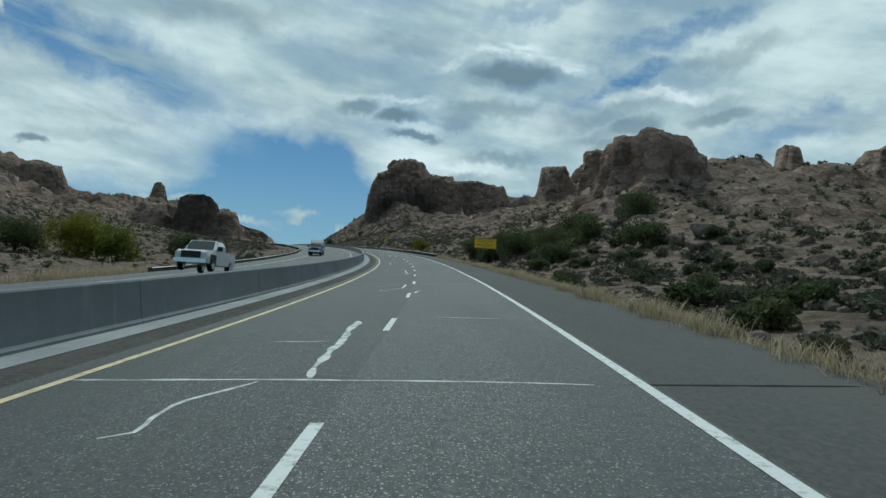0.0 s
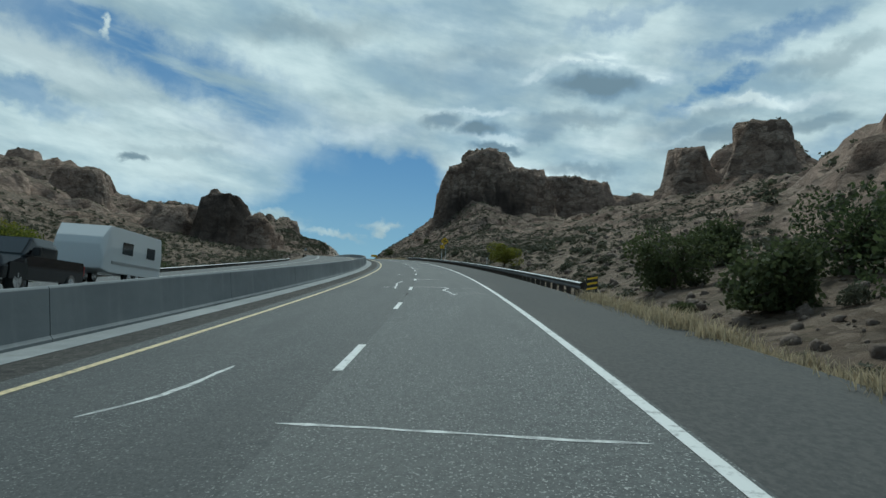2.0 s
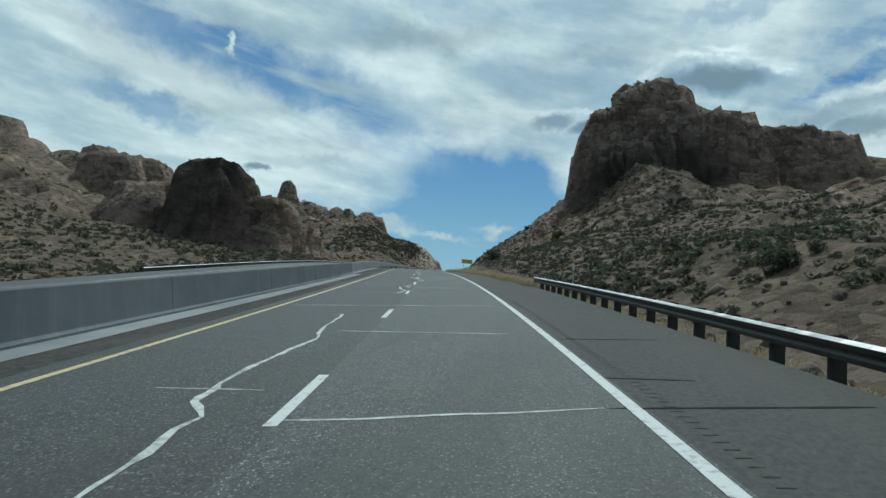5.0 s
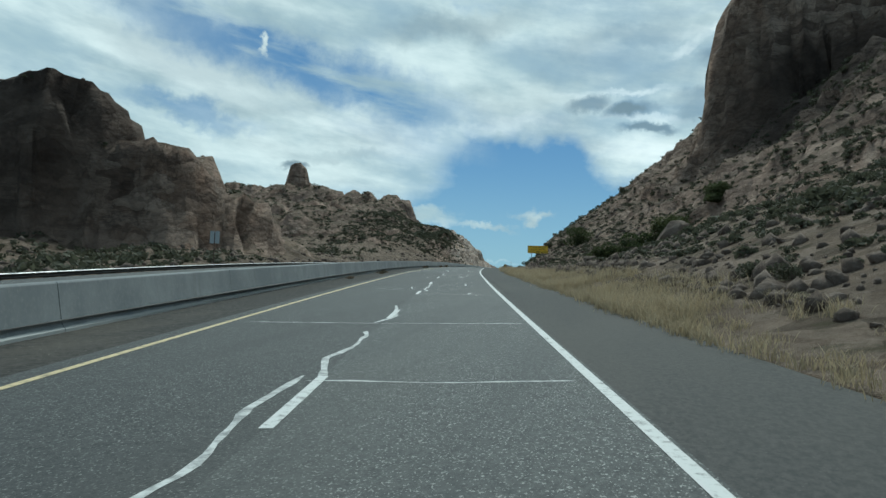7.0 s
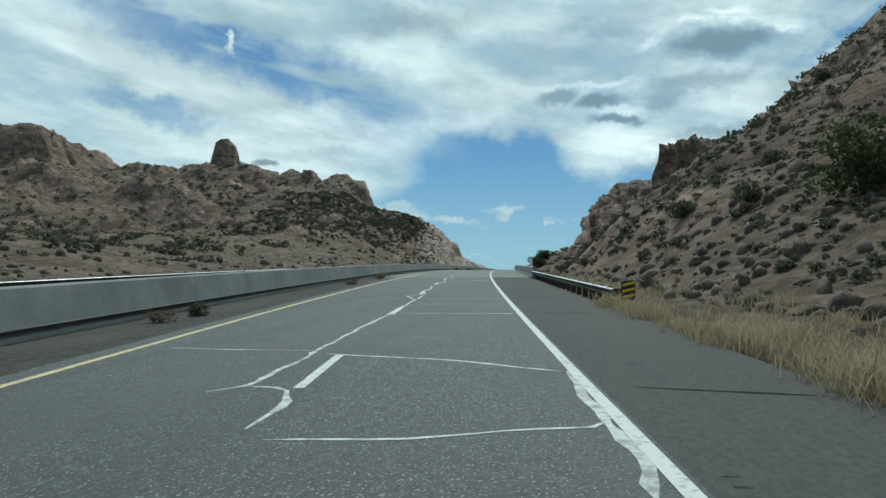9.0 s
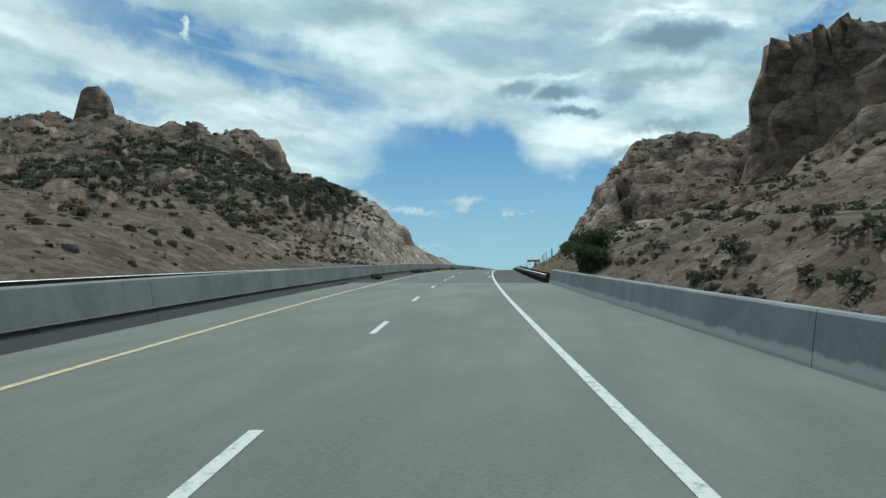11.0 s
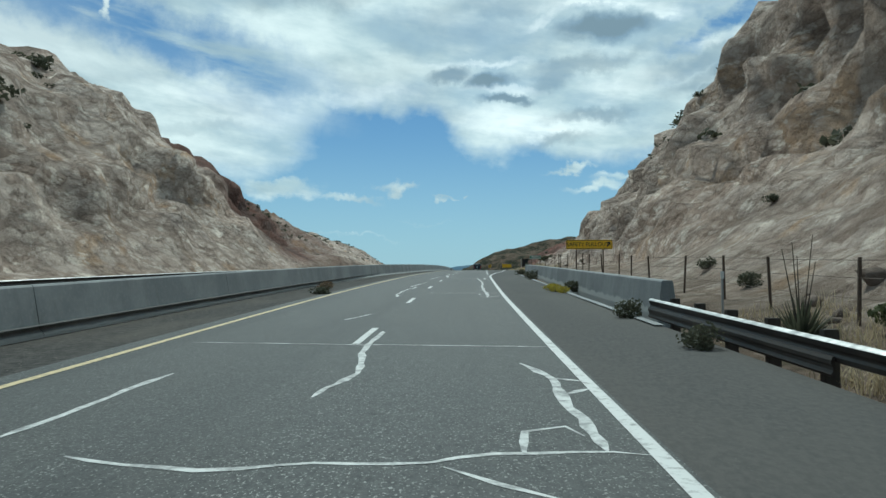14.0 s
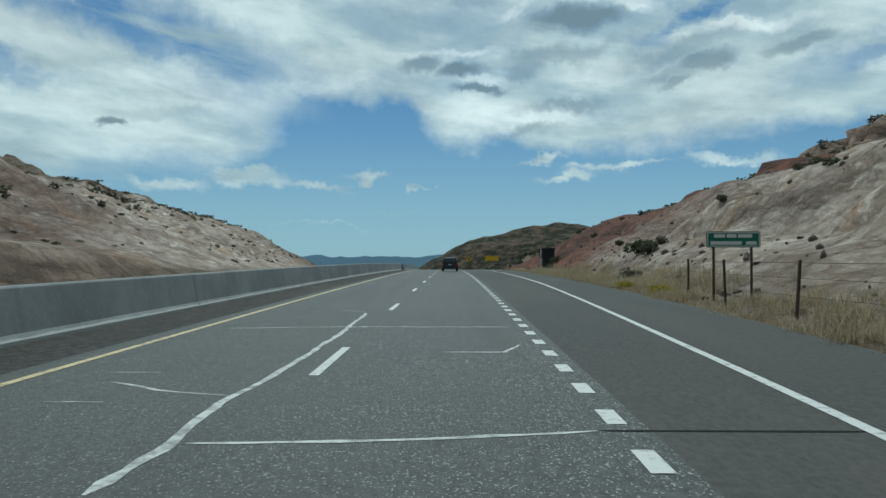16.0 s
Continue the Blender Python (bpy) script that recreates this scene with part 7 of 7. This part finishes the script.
f = bm.faces.new([bm.verts.new(q) for q in ((0.87, -0.02, -0.09), (0.91, -0.02, -0.13), (1.02, -0.02, -0.02), (1.07, -0.02, -0.07), (1.07, -0.02, 0.12), (0.88, -0.02, 0.12), (0.93, -0.02, 0.07), (0.98, -0.02, 0.02))])
part("arrow", bm_mesh("arrow", bm, "sign_black"), _b, "black slanting arrow")
_b = board_sign("green_guide_sign", 638, 7.5, 1.45, 0.43, 1.68, "sign_green", "sign_white", [], [], "green guide board with two lines of white writing", (-0.36, 0.34), drop=1.2)
for x0, x1, z0, z1 in ((-0.52, -0.22, 0.05, 0.14), (-0.18, 0.08, 0.05, 0.14), (0.12, 0.5, 0.05, 0.14), (-0.62, 0.22, -0.14, -0.05), (0.34, 0.62, -0.14, -0.05)):
    part("writing", box_mesh("writing", x0, x1, -0.018, -0.013, z0, z1, "sign_white"), _b)
board_sign("far_warning_sign", 786, 10.5, 3.0, 1.1, 2.7, "sign_yellow", "sign_black", ["", "", ""], [0, 0, 0], "yellow warning board far down the road", (-0.3, 0.3), drop=3)


def diamond_sign():
    thing = tagged(new("steep_grade_sign"), "yellow diamond hill warning sign over a speed plate", "road sign")
    thing.matrix_basis = place(181, 4.98, 2.95)
    d = part("diamond", panel_mesh(0.80, 0.80, "sign_yellow", 0.012, 0.05), thing)
    d.matrix_basis = pose(0, 0, 0, 0, 45, 0)
    part("border", border_mesh(0.77, 0.77, 0.015, "sign_black"), d)
    bm = bmesh.new()
    for pts in (((-0.27, -0.14), (0.29, -0.14), (0.29, 0.12), (-0.22, -0.12)), ((-0.16, 0.02), (-0.13, 0.17), (0.17, 0.29), (0.21, 0.16)), ((-0.31, -0.06), (-0.20, 0.06), (-0.14, 0.04), (-0.17, -0.05), (-0.24, -0.10))):
        bm.faces.new([bm.verts.new((x, -0.016, z)) for x, z in pts])
    part("symbol", bm_mesh("symbol", bm, "sign_black"), thing, "black truck on a falling slope")
    letters("6%", 0.19, "sign_black", thing, 0.0, -0.27)
    pl = part("speed_plate", panel_mesh(0.56, 0.53, "sign_yellow", 0.012, 0.04), thing)
    pl.matrix_basis = pose(-0.29, 0, -0.82)
    part("border", border_mesh(0.53, 0.50, 0.014, "sign_black"), pl)
    letters("50", 0.30, "sign_black", pl, 0, 0.08)
    letters("M P H", 0.13, "sign_black", pl, 0, -0.16)
    for x in (-0.30, 0.23):
        bm = bmesh.new()
        box(bm, x - 0.025, x + 0.025, 0.005, 0.045, -5.2, 0.2, 0.004)
        part("post", bm_mesh("post", bm, "galvanised_steel"), thing)


diamond_sign()


def small_posts():
    thing = tagged(new("sign_back"), "bare metal back of a paired sign beyond the far carriageway", "road sign")
    thing.matrix_basis = place(319, -16.4, 2.2)
    for x in (-0.17, 0.17):
        part("panel", panel_mesh(0.29, 0.82, "sign_back", 0.012, 0.03), thing, "", pose(x, 0, 0))
    bm = bmesh.new()
    box(bm, -0.025, 0.025, -0.05, -0.005, -2.8, 0.3, 0.004)
    part("post", bm_mesh("post", bm, "rusty_post"), thing)
    thing = tagged(new("curve_warning_sign"), "small yellow diamond warning sign far down the road", "road sign")
    thing.matrix_basis = place(755, 3.9, 1.9)
    part("diamond", panel_mesh(0.75, 0.75, "sign_yellow"), thing, "", pose(0, 0, 0, 0, 45, 0))
    bm = bmesh.new()
    box(bm, -0.16, 0.16, -0.02, -0.013, -0.16, 0.16)
    part("symbol", bm_mesh("symbol", bm, "sign_black"), thing)
    bm = bmesh.new()
    box(bm, -0.03, 0.03, 0.005, 0.05, -3.5, 0.3)
    part("post", bm_mesh("post", bm, "rusty_post"), thing)
    # thin roadside markers on the guardrail line
    for s, u in ((222, 4.9), (140, 5.0), (371, 4.9), (556, 5.3), (610, -19.6)):
        thing = tagged(new("delineator_post"), "thin pale marker post behind the guardrail", "marker post", "marker posts")
        thing.matrix_basis = place(s, u, 0)
        part("post", box_mesh("post", -0.02, 0.02, -0.01, 0.01, -1.5, 0.95, "sign_back"), thing)
        part("reflector", box_mesh("reflector", -0.035, 0.035, -0.018, -0.010, 0.80, 0.95, "sign_white"), thing)


small_posts()


def rail_ends():
    """Turned-down ends with striped boards."""
    for s, u in ((366.4, 4.1), (99.4, 4.3)):
        thing = tagged(new("rail_end_terminal"), "black and yellow striped end terminal of a guardrail", "rail end")
        thing.matrix_basis = place(s, u, 0)
        part("post", box_mesh("post", -0.08, 0.08, 0.0, 0.14, -0.8, 0.5, "weathered_post", 0.01), thing)
        pad = part("nose", box_mesh("nose", -0.17, 0.17, -0.06, 0.0, 0.14, 0.62, "sign_black", 0.02), thing)
        for i in range(3):
            bm = bmesh.new()
            z = 0.19 + 0.15 * i
            bm.faces.new([bm.verts.new(q) for q in ((-0.15, -0.065, z), (0.15, -0.065, z + 0.07), (0.15, -0.065, z + 0.13), (-0.15, -0.065, z + 0.06))])
            part("stripe", bm_mesh("stripe", bm, "sign_yellow"), pad, "yellow reflective stripe")


rail_ends()


def fence():
    thing = tagged(new("wire_fence"), "sagging wire fence on thin rusty posts below the cliff", "fence")
    prev = None
    post = box_mesh("post", -0.025, 0.025, -0.025, 0.025, -0.4, 1.15, "rusty_post")
    for i in range(42):
        s = 492 + i * 3.6
        u = 6.7 + 0.15 * math.sin(i * 1.7)
        p = on_land(s, u)
        part("post", post, thing, "", pose(*p, 2 * math.sin(i), 3 * math.sin(i * 2.3), 0))
        if prev is not None:
            for z in (0.45, 0.8, 1.1):
                bm = bmesh.new()
                limb(bm, (*prev[:2], prev[2] + z), (*p[:2], p[2] + z), 0.006, 0.006, 3)
                part("wire", bm_mesh("wire", bm, "rusty_post"), thing)
        prev = p


fence()


def booth():
    thing = tagged(new("roadside_booth"), "dark brown upright roadside booth with a flat roof", "booth")
    p = on_land(690, 9.4)
    thing.matrix_basis = pose(p[0], p[1], p[2] - 0.05, 0, 0, -8)
    part("body", box_mesh("body", -0.55, 0.55, -0.5, 0.5, 0.0, 1.62, "black_plastic", 0.02), thing)
    part("roof", box_mesh("roof", -0.64, 0.64, -0.6, 0.6, 1.62, 1.76, "black_plastic", 0.02), thing)
    part("door", box_mesh("door", -0.36, 0.36, -0.53, -0.505, 0.08, 1.5, "black_plastic", 0.01), thing)
    part("post", box_mesh("post", -0.78, -0.70, -0.62, -0.56, -0.2, 1.70, "sign_white", 0.005), thing, "white upright post")


booth()


# ---- vehicles (the y axis points forward) ----
def loft(name, sections, material, smooth=False):
    """A body from closed cross-sections (y, [(x, z), ...]) of equal count."""
    V, F = [], []
    n = len(sections[0][1])
    for y, pts in sections:
        V += [(x, y, z) for x, z in pts]
    for i in range(len(sections) - 1):
        for j in range(n):
            F.append((i * n + j, i * n + (j + 1) % n, (i + 1) * n + (j + 1) % n, (i + 1) * n + j))
    F.append(tuple(range(n))[::-1])
    F.append(tuple((len(sections) - 1) * n + j for j in range(n)))
    me = mesh_of(name, V, F, material, smooth)
    bm = bmesh.new()
    bm.from_mesh(me)
    bmesh.ops.recalc_face_normals(bm, faces=bm.faces)
    bmesh.ops.bevel(bm, geom=list(bm.edges), offset=0.018, segments=2, affect="EDGES", clamp_overlap=True)
    bm.to_mesh(me)
    bm.free()
    return me


def hexa(w0, w1, z0, z1):
    """A section: width w0 at the bottom, w1 at the top."""
    return [(-w0, z0), (w0, z0), (w0 * 1.02, z0 + (z1 - z0) * 0.55), (w1, z1), (-w1, z1), (-w0 * 1.02, z0 + (z1 - z0) * 0.55)]


def wheel_meshes(r, w):
    bm = bmesh.new()
    bmesh.ops.create_cone(bm, cap_ends=True, segments=28, radius1=r, radius2=r, depth=w, matrix=Matrix.Rotation(radians(90), 4, "Y"))
    bmesh.ops.bevel(bm, geom=[e for e in bm.edges if abs(e.verts[0].co.x - e.verts[1].co.x) < 1e-5], offset=0.025, segments=2, affect="EDGES")
    tyre = bm_mesh("tyre", bm, "tyre_rubber", True)
    bm = bmesh.new()
    bmesh.ops.create_cone(bm, cap_ends=True, segments=24, radius1=r * .64, radius2=r * .64, depth=w + 0.012, matrix=Matrix.Rotation(radians(90), 4, "Y"))
    for i in range(6):
        b2 = bmesh.ops.create_cube(bm, size=1, matrix=Matrix.Rotation(radians(60 * i), 4, "X") @ Matrix.Translation((0, 0, r * .33)) @ Matrix.Diagonal((w + 0.03, r * .12, r * .6, 1)))
    rim = bm_mesh("rim", bm, "chrome")
    return tyre, rim


def add_wheels(thing, x, ys, r, w):
    ty, ri = wheel_meshes(r, w)
    for sx in (-1, 1):
        for y in ys:
            wl = part("wheel", ty, thing, "black tyre", pose(sx * x, y, r))
            part("rim", ri, wl, "bright alloy rim")


def lamp_pair(name, thing, x0, x1, y0, y1, z0, z1, material, label=""):
    for sx in (-1, 1):
        part(name, box_mesh(name, min(sx * x0, sx * x1), max(sx * x0, sx * x1), y0, y1, z0, z1, material, 0.008), thing, label)


def pickup(m, label, paint="car_white", category="pickup truck"):
    t = tagged(new("pickup_truck"), label, category)
    t.matrix_basis = m
    L, W = 4.55, 0.79
    part("body", loft("body", [(-2.27, hexa(.74, .74, .42, .98)), (-2.2, hexa(W, .77, .38, 1.02)), (-.55, hexa(W, .77, .36, 1.02)), (1.0, hexa(W, .76, .36, 1.0)), (1.1, hexa(W, .75, .36, 1.0)), (2.1, hexa(.78, .70, .36, .95)), (2.28, hexa(.72, .64, .40, .86))], paint), t)
    part("cab", loft("cab", [(-.62, hexa(.74, .62, 1.0, 1.46)), (-.45, hexa(.75, .63, 1.0, 1.52)), (.55, hexa(.75, .62, 1.0, 1.52)), (1.12, hexa(.74, .58, .99, 1.04))], paint), t)
    part("windscreen", mesh_of("windscreen", [(-.66, 1.105, 1.05), (.66, 1.105, 1.05), (.57, .60, 1.48), (-.57, .60, 1.48), (-.66, 1.125, 1.06), (.66, 1.125, 1.06), (.57, .62, 1.495), (-.57, .62, 1.495)], [(4, 5, 6, 7), (3, 2, 1, 0), (0, 1, 5, 4), (2, 3, 7, 6), (1, 2, 6, 5), (3, 0, 4, 7)], "car_glass"), t)
    for sx in (-1, 1):
        for y0, y1 in ((-.42, .08), (.14, .72)):
            part("side_window", mesh_of("side_window", [(sx * .755, y0, 1.08), (sx * .755, y1 + (.12 if y1 > .5 else 0), 1.08), (sx * .672, y1 - (.12 if y1 > .5 else 0), 1.44), (sx * .672, y0, 1.44), (sx * .735, y0, 1.08), (sx * .735, y1, 1.08), (sx * .65, y1 - .1, 1.44), (sx * .65, y0, 1.44)], [(0, 1, 2, 3), (7, 6, 5, 4), (0, 4, 5, 1), (2, 6, 7, 3)], "car_glass"), t)
        part("mirror", box_mesh("mirror", min(sx * .78, sx * 1.0), max(sx * .78, sx * 1.0), .72, .84, 1.02, 1.24, "black_plastic", .02), t)
        part("wheel_arch", box_mesh("wheel_arch", min(sx * .79, sx * .82), max(sx * .79, sx * .82), 1.02, 1.86, .36, .80, "black_plastic", .01), t)
    part("grille", box_mesh("grille", -.46, .46, 2.20, 2.31, .58, .90, "black_plastic", .02), t, "black honeycomb grille")
    part("bumper", box_mesh("bumper", -.78, .78, 2.2, 2.40, .36, .54, "chrome", .03), t, "chrome front bumper")
    part("tailgate", box_mesh("tailgate", -.70, .70, -2.31, -2.26, .52, .98, paint, .01), t)
    lamp_pair("headlight", t, .48, .72, 2.2, 2.315, .68, .84, "plate_white", "clear headlight")
    lamp_pair("tail_light", t, .68, .78, -2.30, -2.22, .62, .94, "tail_lamp_red", "red tail light")
    add_wheels(t, .70, (1.44, -1.42), .32, .22)
    return t


def suv(m):
    t = tagged(new("dark_suv"), "dark navy family car with chrome trim and roof rails", "car")
    t.matrix_basis = m
    part("body", loft("body", [(-1.95, hexa(.62, .66, .34, .84)), (-1.85, hexa(.73, .74, .26, .88)), (-.6, hexa(.77, .75, .22, .90)), (.9, hexa(.77, .74, .22, .88)), (1.6, hexa(.76, .66, .24, .80)), (1.95, hexa(.66, .58, .30, .68))], "car_navy"), t)
    part("cabin", loft("cabin", [(-1.9, hexa(.70, .60, .86, .92)), (-1.72, hexa(.72, .57, .86, 1.30)), (-1.2, hexa(.73, .60, .88, 1.36)), (.1, hexa(.73, .60, .88, 1.35)), (.9, hexa(.72, .56, .86, .92))], "car_navy"), t)
    part("rear_window", mesh_of("rear_window", [(-.56, -1.90, .94), (.56, -1.90, .94), (.47, -1.77, 1.26), (-.47, -1.77, 1.26), (-.56, -1.87, .94), (.56, -1.87, .94), (.47, -1.74, 1.26), (-.47, -1.74, 1.26)], [(0, 1, 2, 3), (7, 6, 5, 4), (0, 4, 5, 1), (1, 5, 6, 2), (2, 6, 7, 3), (3, 7, 4, 0)], "car_glass"), t)
    for sx in (-1, 1):
        for y0, y1 in ((-1.55, -1.0), (-.92, -.28), (-.20, .42)):
            part("side_window", mesh_of("side_window", [(sx * .75, y0, .93), (sx * .75, y1 + .1, .93), (sx * .645, y1, 1.28), (sx * .645, y0 + .04, 1.28), (sx * .72, y0, .93), (sx * .72, y1, .93), (sx * .62, y1, 1.28), (sx * .62, y0, 1.28)], [(0, 1, 2, 3), (7, 6, 5, 4), (0, 4, 5, 1), (2, 6, 7, 3)], "car_glass"), t)
        part("roof_rail", box_mesh("roof_rail", min(sx * .52, sx * .56), max(sx * .52, sx * .56), -1.5, .1, 1.36, 1.40, "chrome", .008), t, "bright roof rail")
        part("mirror", box_mesh("mirror", min(sx * .76, sx * .92), max(sx * .76, sx * .92), .42, .54, .90, 1.02, "car_navy", .02), t)
        part("door_handle", box_mesh("door_handle", min(sx * .775, sx * .795), max(sx * .775, sx * .795), -.5, -.36, .74, .77, "chrome", .005), t)
        part("sill_trim", box_mesh("sill_trim", min(sx * .77, sx * .79), max(sx * .77, sx * .79), -.8, .85, .27, .31, "chrome", .005), t)
    lamp_pair("tail_light", t, .58, .74, -1.95, -1.80, .52, .86, "tail_lamp_red", "upright red tail light")
    lamp_pair("reflector", t, .52, .70, -1.955, -1.86, .38, .42, "tail_lamp_red")
    part("number_plate", box_mesh("number_plate", -.13, .13, -1.975, -1.945, .60, .72, "plate_white", .004), t, "pale rear plate")
    part("bumper", box_mesh("bumper", -.62, .62, -1.99, -1.85, .26, .36, "black_plastic", .02), t)
    part("aerial", box_mesh("aerial", -.01, .01, -1.5, -1.38, 1.36, 1.43, "black_plastic"), t)
    add_wheels(t, .69, (1.2, -1.14), .30, .19)
    return t


def trailer(m):
    t = tagged(new("travel_trailer"), "white travel trailer parked behind a pickup truck", "trailer")
    t.matrix_basis = m
    part("body", loft("body", [(-2.6, hexa(.90, .86, .5, 2.2)), (-2.5, hexa(.92, .88, .42, 2.3)), (2.1, hexa(.92, .88, .42, 2.3)), (2.5, hexa(.90, .80, .5, 1.8)), (2.6, hexa(.86, .76, .55, 1.5))], "car_white"), t)
    for sx in (-1, 1):
        for y0, y1 in ((-1.8, -1.0), (.3, 1.2)):
            part("window", box_mesh("window", min(sx * .93, sx * .955), max(sx * .93, sx * .955), y0, y1, 1.25, 1.75, "car_glass", .02), t)
        part("stripe", box_mesh("stripe", min(sx * .93, sx * .945), max(sx * .93, sx * .945), -2.4, 2.0, .78, .90, "sign_back"), t)
    part("hitch", box_mesh("hitch", -.06, .06, 2.55, 3.5, .40, .50, "black_plastic"), t)
    add_wheels(t, .80, (-.35, .35), .28, .18)


pickup(place(37.5, -11.6, 0.30, 178), "white pickup truck with a black grille on the far carriageway")
pickup(place(98.3, -11.9, 0.20, 180), "dark pickup truck towing a trailer on the far carriageway", "car_navy")
trailer(place(104.3, -11.9, 0.20, 180) @ Matrix.Diagonal((0.95, 1.0, 0.82, 1)))
suv(place(692, -0.2, 0.0))
